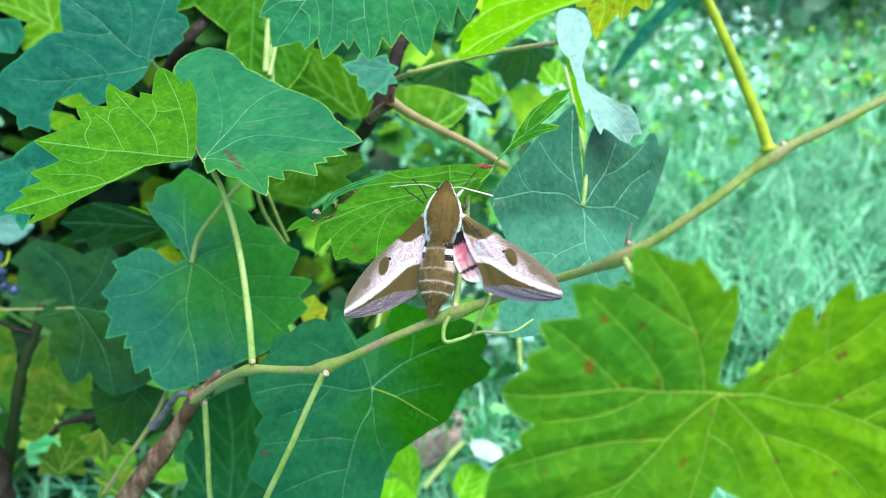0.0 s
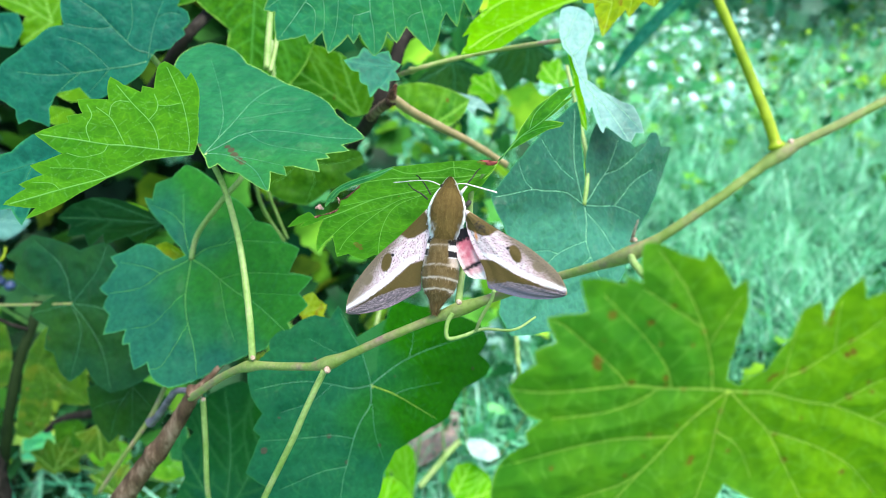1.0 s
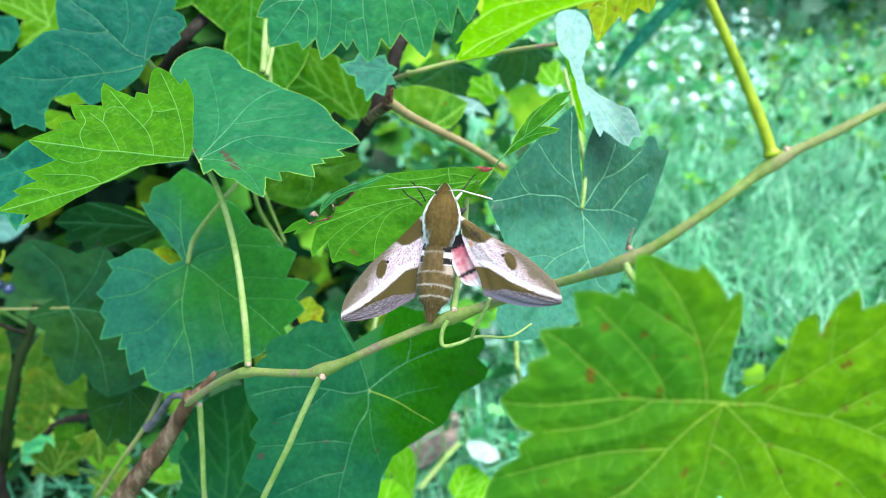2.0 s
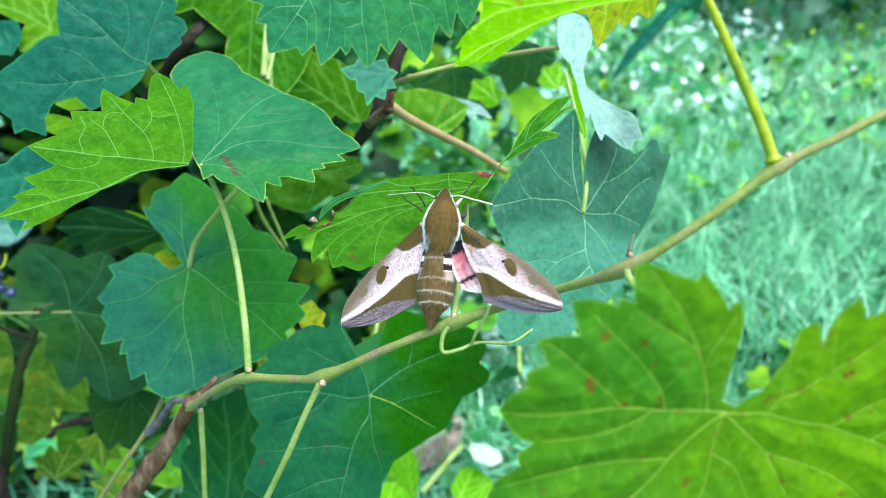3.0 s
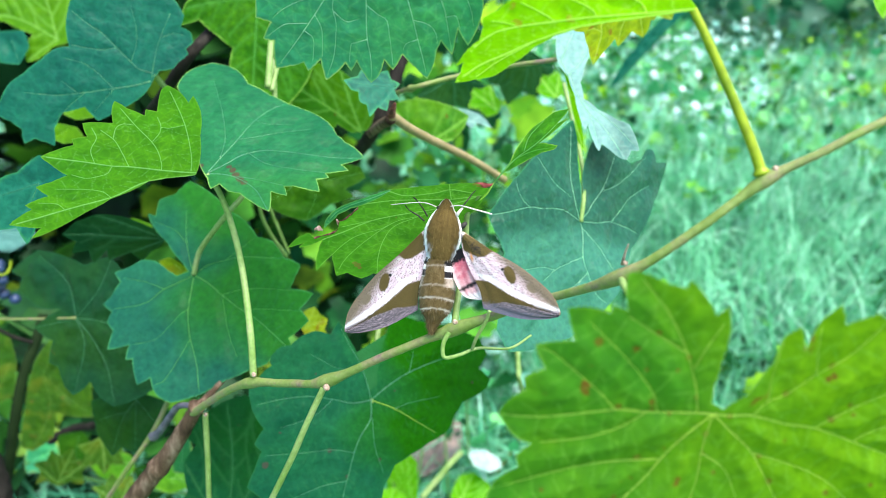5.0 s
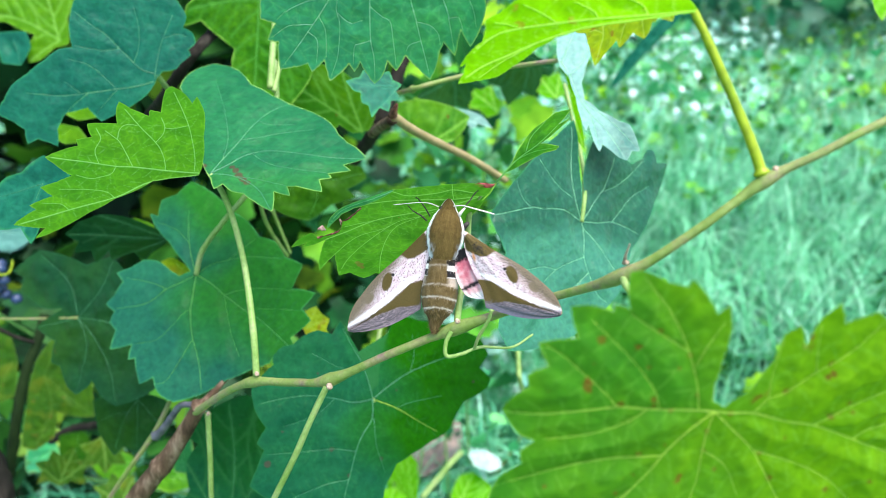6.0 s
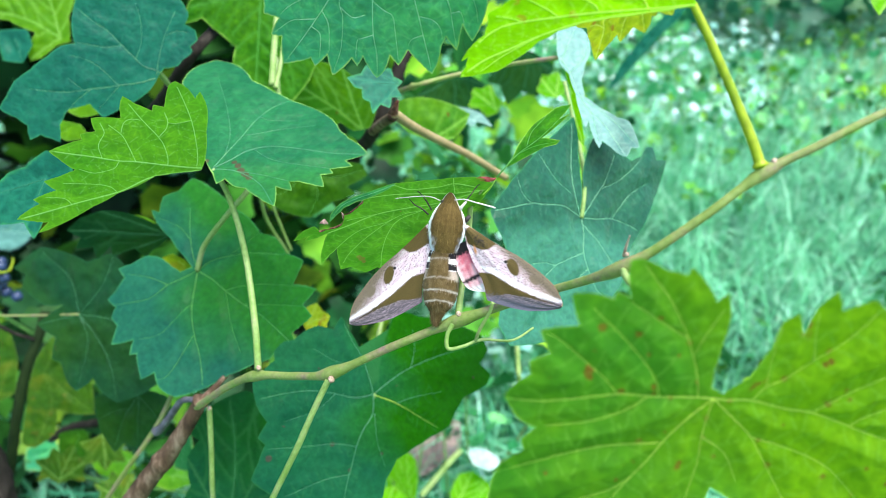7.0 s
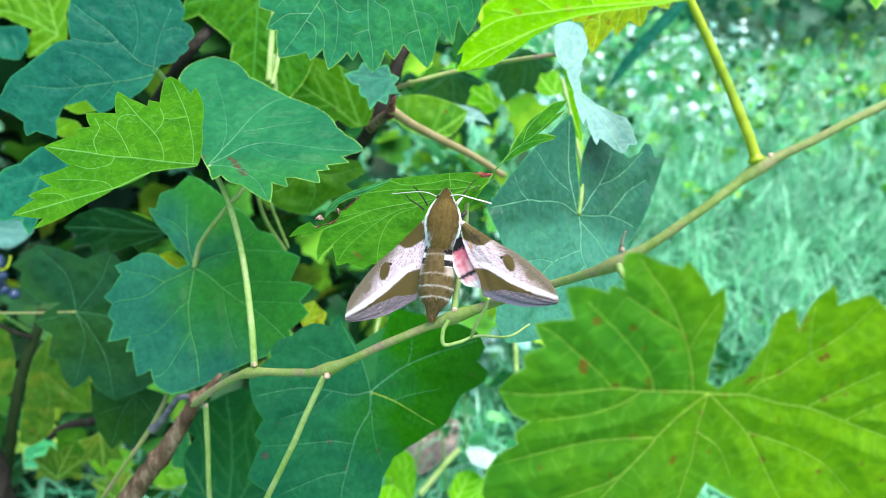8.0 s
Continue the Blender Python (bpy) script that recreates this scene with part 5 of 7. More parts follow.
leaf(rear_vine, (-0.2888, 0.4653, 0.4917), LEAF_OLIVE, 'small mottled yellow vine leaf', [
    fan((11.1, 62.4, -77.6),
        [(174.3, 1.9), (62.5, 10.3), (76.5, 21.2), (44.8, 21.1), (36.7, 29.8), (15.7, 23.6), (-0.4, 30.7), (-15.6, 22.3), (-37.3, 29.2), (-48.7, 19.6), (-79.8, 20.9), (-69.1, 10.7)],
        [(0.0, 28.8), (-75.5, 19.4), (70.3, 19.7)]),
], fine=0.0013)
leaf(rear_vine, (-0.3232, 0.4966, 0.5089), LEAF_OLIVE, 'small mottled yellow vine leaf', [
    fan((30.2, -58.3, 55.6),
        [(-162.8, 2.0), (94.7, 9.1), (107.2, 18.8), (74.3, 20.0), (70.4, 29.6), (49.0, 24.4), (33.9, 31.0), (19.6, 23.7), (-0.6, 32.2), (-11.6, 22.6), (-36.3, 28.3), (-41.8, 17.3), (-72.8, 16.8), (-58.7, 8.1)],
        [(0.0, 30.0), (70.8, 28.3), (-35.5, 26.1)]),
], fine=0.0013)
leaf(rear_vine, (-0.2721, 0.4393, 0.4406), LEAF_OLIVE, 'small mottled yellow vine leaf', [
    fan((42.6, -12.1, 87.2),
        [(-156.6, 2.9), (108.0, 9.0), (116.8, 20.0), (87.6, 19.3), (79.7, 28.8), (58.6, 22.4), (39.5, 29.6), (24.7, 21.7), (1.5, 30.5), (-12.2, 21.1), (-36.9, 29.1), (-42.7, 17.6), (-72.2, 18.0), (-59.1, 8.3)],
        [(-0.0, 28.6), (79.2, 26.8), (-34.9, 27.4)]),
], fine=0.0013)
leaf(weed, (-0.3326, 0.5316, 0.4065), LEAF_BRIGHT, 'bright green weed leaf', [
    fan((62.8, 6.8, -3.5),
        [(162.3, 15.4), (56.3, 12.7), (15.6, 27.8), (-10.8, 31.9), (-43.8, 26.9), (-90.9, 18.6), (-130.0, 14.8)],
        [[(65.8, 0.0), (2.0, 16.7), (-3.3, 29.7)]]),
], fine=0.0013)
leaf(weed, (-0.2477, 0.4829, 0.4301), LEAF_BRIGHT, 'bright green weed leaf', [
    fan((62.8, 6.8, -3.5),
        [(163.4, 15.9), (99.1, 11.6), (20.2, 23.4), (-13.5, 21.7), (-81.9, 13.8), (-138.0, 15.3)],
        [[(-154.0, 0.0), (5.6, 12.8), (0.6, 21.5)]]),
], fine=0.0013)
leaf(weed, (-0.2058, 0.4338, 0.511), LEAF_SATIN, 'green weed leaf', [
    fan((62.8, 6.8, -3.5),
        [(170.5, 12.5), (73.4, 10.9), (-23.3, 8.8), (-73.9, 21.8), (-103.1, 21.8)],
        [[(166.0, 0.0), (-89.4, 11.3), (-88.8, 19.9)]]),
], fine=0.0013)
leaf(rear_vine, (-0.3732, 0.5654, 0.4067), LEAF_MOSS_SHADED, 'green vine leaf in the shade', [
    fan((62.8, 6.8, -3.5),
        [(-172.5, 20.7), (46.8, 7.5), (-38.9, 23.8), (-82.2, 36.0), (-117.7, 32.1)],
        [[(91.0, 0.0), (-92.2, 17.7), (-97.5, 33.1)]]),
], fine=0.0013)
leaf(rear_vine, (-0.3035, 0.5091, 0.8122), LEAF_TEAL, 'blue-green vine leaf in the shade', [
    fan((62.8, 6.8, -3.5),
        [(161.4, 13.4), (47.4, 11.2), (-9.7, 13.5), (-63.7, 17.5), (-108.5, 17.0)],
        [[(-124.6, 0.0), (-59.1, 8.7), (-64.4, 15.8)]]),
], fine=0.0013)
leaf(rear_vine, (-0.2087, 0.3952, 0.7957), LEAF_LIME, 'yellow-green vine leaf with shade in its colour', [
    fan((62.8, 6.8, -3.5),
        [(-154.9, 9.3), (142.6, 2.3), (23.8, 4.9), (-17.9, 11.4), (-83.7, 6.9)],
        [[(29.9, 0.0), (-138.6, 3.9), (-150.0, 8.2)]]),
], fine=0.0013)
leaf(rear_vine, (-0.2133, 0.3897, 0.7851), LEAF_LIME, 'yellow-green vine leaf with shade in its colour', [
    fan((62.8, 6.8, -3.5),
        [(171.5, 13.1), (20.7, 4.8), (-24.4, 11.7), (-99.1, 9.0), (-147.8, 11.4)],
        [[(104.2, 0.0), (-139.8, 5.8), (-144.8, 10.3)]]),
], fine=0.0013)
leaf(rear_vine, (-0.1713, 0.3586, 0.7397), LEAF_LIME, 'yellow-green vine leaf with shade in its colour', [
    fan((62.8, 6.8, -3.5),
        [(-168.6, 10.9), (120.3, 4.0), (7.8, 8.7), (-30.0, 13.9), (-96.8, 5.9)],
        [[(-85.3, 0.0), (-26.0, 5.7), (-28.0, 12.4)]]),
], fine=0.0013)
leaf(rear_vine, (-0.1451, 0.3393, 0.7251), LEAF_RUSTY, 'yellow scrap of a dying leaf', [
    fan((62.8, 6.8, -3.5),
        [(178.4, 9.0), (139.5, 4.8), (7.1, 3.6), (-23.5, 10.1), (-82.4, 6.5), (-133.0, 6.9)],
        [[(-114.1, 0.1), (-38.2, 3.5), (-29.3, 7.7)]]),
], fine=0.0013)
leaf(rear_vine, (-0.084, 0.4052, 0.7547), LEAF_MOSS_SHADED, 'green vine leaf in the shade', [
    fan((62.8, 6.8, -3.5),
        [(-147.2, 28.4), (-172.1, 13.7), (44.5, 8.5), (12.5, 34.3), (1.6, 37.1), (-16.2, 27.0), (-19.3, 33.8), (-45.2, 25.7), (-78.8, 30.2), (-107.7, 29.7), (-128.0, 30.5)],
        [[(-79.7, 0.0), (-13.0, 14.8), (6.2, 34.2)], [(-79.7, 0.0), (-55.3, 15.5), (-78.5, 28.2)], [(-79.7, 0.0), (-122.5, 15.8), (-132.3, 26.8)]]),
], fine=0.0013)
leaf(rear_vine, (-0.402, 0.5432, 0.5138), LEAF_OLIVE, 'mottled vine leaf in the shade', [
    fan((62.8, 6.8, -3.5),
        [(137.0, 33.8), (103.3, 29.1), (7.9, 5.2), (-77.5, 31.7), (-109.0, 47.4)],
        [[(156.5, 0.0), (-108.8, 17.7), (-102.3, 39.4)]]),
], fine=0.0013)

stem("shoot", vine, [(-0.0509, -0.0026, 0.6983), (-0.0295, -0.0203, 0.7230), (-0.0124, -0.0352, 0.7400), (0.0061, -0.0490, 0.7503), (0.0212, -0.0600, 0.7596), (0.0437, -0.0691, 0.7770), (0.0643, -0.0747, 0.7902), (0.0870, -0.0827, 0.8043), (0.1028, -0.1012, 0.8221), (0.1174, -0.1052, 0.8362), (0.1309, -0.1047, 0.8483), (0.1409, -0.1066, 0.8555), (0.1514, -0.1075, 0.8625), (0.1801, -0.1091, 0.8791)],
     0.0016, 0.00085, STEM_GREEN, "round green shoot flushed with red at its nodes", nodes=[(0.155, 0.0007), (0.31, 0.001), (0.46, 0.0009), (0.615, 0.0008), (0.77, 0.0007)], sides=16)
stem("petiole", vine, [(-0.0104, -0.0359, 0.7431), (-0.0121, -0.0270, 0.7584), (-0.0173, -0.0103, 0.7757), (-0.0210, -0.0043, 0.7918), (-0.0244, -0.0027, 0.8038), (-0.0285, -0.0014, 0.8108)], 0.00135, 0.001, STALK, "pale green leaf stalk")
stem("petiole", vine, [(0.0208, -0.0618, 0.7583), (0.0152, -0.0643, 0.7468), (0.0085, -0.0665, 0.7316), (-0.0026, -0.0674, 0.7077), (-0.0139, -0.0677, 0.6808)], 0.00105, 0.0011, STALK, "pale green leaf stalk")
stem("petiole", vine, [(-0.0443, -0.0042, 0.6996), (-0.0457, -0.0068, 0.6768), (-0.0481, -0.0090, 0.6461), (-0.0516, 0.0071, 0.6115)], 0.00125, 0.0011, STALK, "pale green leaf stalk")
stem("petiole", vine, [(0.0636, -0.0734, 0.7907), (0.0646, -0.0652, 0.7946), (0.0669, -0.0553, 0.8030), (0.0676, -0.0505, 0.8169), (0.0707, -0.0540, 0.8243)], 0.0011, 0.0008, STALK, "pale green leaf stalk")
stem("petiole", vine, [(0.1304, -0.1042, 0.8494), (0.1283, -0.1018, 0.8548), (0.1244, -0.0980, 0.8631), (0.1205, -0.0950, 0.8707), (0.1167, -0.0923, 0.8778), (0.1139, -0.0906, 0.8827)], 0.0012, 0.0009, STEM_OLIVE, "yellow-green leaf stalk", nodes=[(0.02, 0.0007)])
stem("petiole", vine, [(0.1030, -0.1012, 0.8221), (0.1026, -0.1097, 0.8229), (0.1072, -0.1262, 0.8214), (0.1105, -0.1469, 0.8182)], 0.0009, 0.0008, STALK, "pale green leaf stalk")
stem("petiole", vine, [(0.1198, 0.0291, 0.7782), (0.1219, 0.0385, 0.7877), (0.1247, 0.0668, 0.7949), (0.1220, 0.1126, 0.8186)], 0.001, 0.001, STALK, "pale green leaf stalk")
stem("petiole", vine, [(0.0269, 0.0144, 0.6921), (0.0255, 0.0200, 0.6900), (0.0250, 0.0400, 0.6950), (0.0300, 0.0700, 0.7150)], 0.0013, 0.0012, STALK, "pale green leaf stalk")
stem("petiole", vine, [(-0.0639, 0.0588, 0.7351), (-0.0588, 0.0600, 0.7485), (-0.0423, 0.0537, 0.7692), (-0.0305, 0.0609, 0.7832), (-0.0224, 0.0851, 0.8087), (-0.0254, 0.1076, 0.8308)], 0.0013, 0.0012, STALK, "pale green leaf stalk")
stem("tendril", vine, [(0.0731, -0.0818, 0.8005), (0.0722, -0.0815, 0.7967), (0.0697, -0.0811, 0.7909), (0.0687, -0.0801, 0.7864)], 0.0005, 0.0005, STALK, "thin forked green tendril")
stem("tendril", vine, [(0.0619, -0.0779, 0.7907), (0.0603, -0.0793, 0.7878), (0.0606, -0.0811, 0.7843), (0.0650, -0.0808, 0.7849), (0.0708, -0.0774, 0.7850), (0.0807, -0.0699, 0.7799), (0.0885, -0.0597, 0.7779)], 0.0007, 0.00035, STALK, "thin forked green tendril")
stem("old_cane", vine, [(-0.0480, -0.0023, 0.7021), (-0.0562, -0.0006, 0.6886), (-0.0687, 0.0016, 0.6691), (-0.0854, 0.0034, 0.6464), (-0.1086, 0.0081, 0.6106), (-0.1623, 0.0241, 0.5128), (-0.05, 0.06, 0.3), (0.0, 0.0, -0.02)], 0.0028, 0.0075, BARK, "ripe brown bark cane", nodes=[(0.0, 0.001), (0.33, 0.0009)], rough=0.12, sides=18)
stem("old_cane", vine, [(-0.0492, -0.0012, 0.7010), (-0.0448, 0.0042, 0.7029), (-0.0410, 0.0197, 0.7024)], 0.0018, 0.0012, BARK, "broken brown spur", rough=0.2)
stem("side_shoot", vine, [(-0.0848, 0.0533, 0.6651), (-0.0900, 0.0407, 0.6545), (-0.0990, 0.0371, 0.6413), (-0.1090, 0.0367, 0.6278), (-0.1295, 0.0404, 0.5979)], 0.0013, 0.0013, STEM_GREEN, "green side shoot")
stem("twig", vine, [(-0.0536, 0.0031, 0.6983), (-0.0634, 0.0125, 0.6901), (-0.0728, 0.0213, 0.6761), (-0.0835, 0.0302, 0.6599), (-0.0906, 0.0360, 0.6511)], 0.0013, 0.0021, BARK_GREY, "bent grey twig", nodes=[(0.97, 0.0009)], rough=0.2)

for at, size in (((-0.0096, -0.0379, 0.7458), 0.0009), ((0.0221, -0.0638, 0.7600), 0.0011), ((-0.0433, -0.0067, 0.7013), 0.0009), ((0.1327, -0.1049, 0.8511), 0.0008), ((0.0635, -0.0780, 0.7944), 0.0008), ((0.1035, -0.1014, 0.8259), 0.0006)):
    bm = bmesh.new()
    bmesh.ops.create_icosphere(bm, subdivisions=3, radius=size)
    for v in bm.verts:
        v.co = Vector(at) + v.co * (1 + 0.35 * noise.noise(v.co * 900))
    part("leaf_scar", bm, SCAR, vine, "pale corky scar at a node")

stem("stipule", vine, [(0.1037, -0.0987, 0.8242), (0.1036, -0.0999, 0.8275), (0.1039, -0.1007, 0.8306)], 0.0005, 0.00015, SCAR, "small dry white stipule", steps=8)
shred("dry_edge", vine, [(0.0348, -0.0580, 0.8214), (0.0333, -0.0570, 0.8197), (0.0306, -0.0554, 0.8168), (0.0284, -0.0549, 0.8156)], 0.0006, DRY, "brown rim of a torn hole")
shred("dry_edge", vine, [(0.0282, -0.0548, 0.8154), (0.0276, -0.0531, 0.8125), (0.0260, -0.0520, 0.8105), (0.0226, -0.0516, 0.8092), (0.0197, -0.0515, 0.8083)], 0.0008, DRY, "brown rim of a torn hole")
shred("dry_edge", vine, [(0.0692, -0.0567, 0.8289), (0.0711, -0.0572, 0.8287), (0.0728, -0.0574, 0.8283), (0.0744, -0.0572, 0.8287)], 0.0012, RED, "red withered leaf edge")
shred("dry_edge", vine, [(0.0205, -0.0539, 0.8123), (0.0219, -0.0541, 0.8130), (0.0229, -0.0531, 0.8116)], 0.0012, WITHERED, "curled pinkish dead leaf edge")
shred("dry_edge", vine, [(0.0277, -0.0556, 0.8165), (0.0279, -0.0548, 0.8153), (0.0280, -0.0542, 0.8144)], 0.0009, WITHERED, "curled pinkish dead leaf edge")

for pts in ([(-0.0332, 0.6162, 0.2370), (-0.02, 0.86, 0.2), (-0.02, 0.85, -0.02)], [(0.0108, 0.6146, 0.2340), (0.0, 0.86, 0.2), (-0.01, 0.85, -0.02)], [(0.0329, 0.6595, 0.3001), (0.03, 0.87, 0.25), (-0.01, 0.85, -0.02)], [(-0.0599, 0.5770, 0.2704), (-0.05, 0.86, 0.2), (-0.02, 0.85, -0.02)], [(-0.5265, 0.6834, 0.2588), (-0.4, 0.7, 0.2), (-0.03, 0.85, -0.02)], [(-0.5767, 0.8153, 0.5176), (-0.58, 0.8, 0.4), (-0.05, 0.85, -0.02)]):
    stem("stalk", weed, [Vector(q) - weed.location for q in pts], 0.0014, 0.0022, STALK_DARK, "green weed stalk")

stem("stalk", weed, [Vector(q) - weed.location + vine.location for q in [(0.0377, 0.3428, 0.2945), (0.0580, 0.3594, 0.3108), (0.0709, 0.3696, 0.3216), (0.0831, 0.3919, 0.3165)]], 0.0035, 0.003, STALK, "pale weed stalk")
stem("stalk", weed, [Vector(q) - weed.location + vine.location for q in [(0.1205, 0.2567, 0.5881), (0.1230, 0.2411, 0.5647), (0.1263, 0.2218, 0.5388)] + [(0.2, 0.6, 0.2), (0.1, 0.6, -0.02)]], 0.0018, 0.0022, STALK, "pale weed stalk")

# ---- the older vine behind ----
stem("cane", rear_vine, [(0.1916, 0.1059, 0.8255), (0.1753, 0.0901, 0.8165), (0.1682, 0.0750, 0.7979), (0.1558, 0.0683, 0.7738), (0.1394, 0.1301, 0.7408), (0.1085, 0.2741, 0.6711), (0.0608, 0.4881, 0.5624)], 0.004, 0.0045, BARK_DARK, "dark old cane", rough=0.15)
stem("side_shoot", rear_vine, [(0.1753, -0.0246, 0.8118), (0.1852, -0.0131, 0.8012), (0.2003, 0.0027, 0.7882), (0.2154, 0.0137, 0.7769), (0.2354, 0.0275, 0.7599)], 0.0024, 0.0019, STEM_TAN, "tan side shoot")
stem("side_shoot", rear_vine, [(0.1753, -0.0254, 0.8102), (0.1679, 0.0027, 0.7992), (0.1578, 0.0493, 0.7805)], 0.0026, 0.0026, BARK, "brown spur at a node")
stem("bud", rear_vine, [(0.1759, -0.0325, 0.8140), (0.1772, -0.0349, 0.8180), (0.1783, -0.0357, 0.8207)], 0.0022, 0.0006, DRY, "red-brown winter bud", steps=6)
stem("side_shoot", rear_vine, [(0.1732, 0.0500, 0.8039), (0.1838, 0.0012, 0.8184), (0.2016, -0.0015, 0.8240), (0.2260, -0.0041, 0.8299), (0.2522, -0.0245, 0.8383)], 0.0012, 0.0011, STEM_GREEN, "thin green side shoot", nodes=[(0.25, 0.0008)])
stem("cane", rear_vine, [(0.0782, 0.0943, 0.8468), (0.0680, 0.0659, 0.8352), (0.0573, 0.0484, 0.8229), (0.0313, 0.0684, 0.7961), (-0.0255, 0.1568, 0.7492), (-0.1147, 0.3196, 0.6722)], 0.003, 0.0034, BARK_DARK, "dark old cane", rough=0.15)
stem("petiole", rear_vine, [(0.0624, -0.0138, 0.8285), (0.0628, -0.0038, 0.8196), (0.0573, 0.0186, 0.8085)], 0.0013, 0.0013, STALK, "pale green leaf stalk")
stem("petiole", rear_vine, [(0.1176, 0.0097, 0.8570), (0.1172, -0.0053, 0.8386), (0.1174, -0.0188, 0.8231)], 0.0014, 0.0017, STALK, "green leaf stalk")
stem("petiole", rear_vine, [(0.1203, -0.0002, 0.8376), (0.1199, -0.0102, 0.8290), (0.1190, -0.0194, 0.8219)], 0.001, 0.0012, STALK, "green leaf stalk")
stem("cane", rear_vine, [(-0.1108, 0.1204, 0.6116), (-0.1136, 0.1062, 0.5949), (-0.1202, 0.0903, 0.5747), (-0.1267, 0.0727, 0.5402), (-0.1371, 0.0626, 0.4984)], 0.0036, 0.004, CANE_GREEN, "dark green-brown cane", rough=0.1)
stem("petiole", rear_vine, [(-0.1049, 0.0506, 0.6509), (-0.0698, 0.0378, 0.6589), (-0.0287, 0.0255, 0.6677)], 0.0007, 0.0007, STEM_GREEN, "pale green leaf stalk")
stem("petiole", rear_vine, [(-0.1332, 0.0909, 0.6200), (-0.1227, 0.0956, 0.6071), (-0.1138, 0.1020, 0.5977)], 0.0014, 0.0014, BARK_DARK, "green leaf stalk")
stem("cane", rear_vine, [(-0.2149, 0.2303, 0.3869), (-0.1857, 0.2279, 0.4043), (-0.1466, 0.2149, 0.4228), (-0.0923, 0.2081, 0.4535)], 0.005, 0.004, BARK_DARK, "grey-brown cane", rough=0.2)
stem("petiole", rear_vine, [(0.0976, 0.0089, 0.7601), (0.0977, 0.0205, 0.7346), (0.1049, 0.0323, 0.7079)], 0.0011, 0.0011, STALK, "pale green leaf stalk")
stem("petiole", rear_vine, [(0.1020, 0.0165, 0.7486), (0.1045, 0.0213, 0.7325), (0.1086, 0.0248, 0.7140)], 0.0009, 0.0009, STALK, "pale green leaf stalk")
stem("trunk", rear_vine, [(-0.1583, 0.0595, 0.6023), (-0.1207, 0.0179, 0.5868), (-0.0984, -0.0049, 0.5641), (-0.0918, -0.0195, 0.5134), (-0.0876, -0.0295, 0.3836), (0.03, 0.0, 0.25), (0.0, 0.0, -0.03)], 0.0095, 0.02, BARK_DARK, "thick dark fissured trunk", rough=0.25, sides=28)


def build_grapes():
    bunch = thing("grape_bunch", (-0.3615, 0.4967, 0.6414), "small bunch of blue-black grapes with pale bloom", "grapes")
    stalk = [Vector((-0.004, 0.004, 0.03)), Vector((-0.002, 0.002, 0.012)), Vector((0, 0, -0.012)), Vector((0.001, 0, -0.034))]
    stem("bunch_stalk", bunch, stalk, 0.0012, 0.0006, STALK, "thin green stalk")
    bm = bmesh.new()
    bmesh.ops.create_icosphere(bm, subdivisions=3, radius=0.0045)
    berry = part("berry", bm, GRAPE, bunch)
    spots = [(0.011, -0.004, -0.002), (0.010, -0.003, -0.013), (0.0165, -0.004, -0.0295), (0.002, -0.006, -0.008), (0.004, -0.006, -0.019), (-0.006, -0.003, -0.004), (-0.006, -0.003, -0.015), (0.007, -0.001, -0.027), (-0.002, -0.004, -0.029), (0.003, 0.005, -0.012), (0.006, 0.005, -0.003), (0.001, 0.004, -0.024)]
    berry.location = spots[0]
    for at in spots[1:]:
        b = new("berry", berry.data)
        b.parent = bunch
        b.location = at
    return bunch


build_grapes()
stem("tendril", rear_vine, [(-0.1611, 0.1431, 0.6342), (-0.1415, 0.1343, 0.6390), (-0.1375, 0.1367, 0.6437), (-0.1367, 0.1393, 0.6487)], 0.001, 0.0008, STEM_OLIVE, "yellow-green tendril")

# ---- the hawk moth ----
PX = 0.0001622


def inside(p, poly):
    """Signed distance to a polygon, negative inside."""
    best, odd = 1e9, False
    n = len(poly)
    for i in range(n):
        (ax, ay), (bx, by) = poly[i], poly[(i + 1) % n]
        ex, ey, wx, wy = bx - ax, by - ay, p[0] - ax, p[1] - ay
        t = max(0, min(1, (wx * ex + wy * ey) / (ex * ex + ey * ey)))
        best = min(best, math.hypot(wx - t * ex, wy - t * ey))
        if (ay > p[1]) != (by > p[1]) and p[0] < (bx - ax) * (p[1] - ay) / (by - ay) + ax:
            odd = not odd
    return -best if odd else best


def blend(c, d, f):
    f = max(0.0, min(1.0, f))
    return tuple(a + (b - a) * f for a, b in zip(c, d))


BROWN, WHITE, ROSE, GREY, COSTA, BLACK = (0.085, 0.06, 0.016), (0.9, 0.86, 0.87), (0.6, 0.44, 0.5), (0.09, 0.075, 0.09), (0.16, 0.125, 0.085), (0.012, 0.011, 0.013)
BAND = [(72, 52), (86, 42), (98, 36), (119, 33), (147, 28), (195, 14), (229, 2), (210, 11), (176, 27), (142, 47), (128, 62), (116, 74), (98, 64)]
ROOT = [(6, -3), (40, -9), (66, -12), (63, 6), (54, 15), (24, 24), (8, 12)]


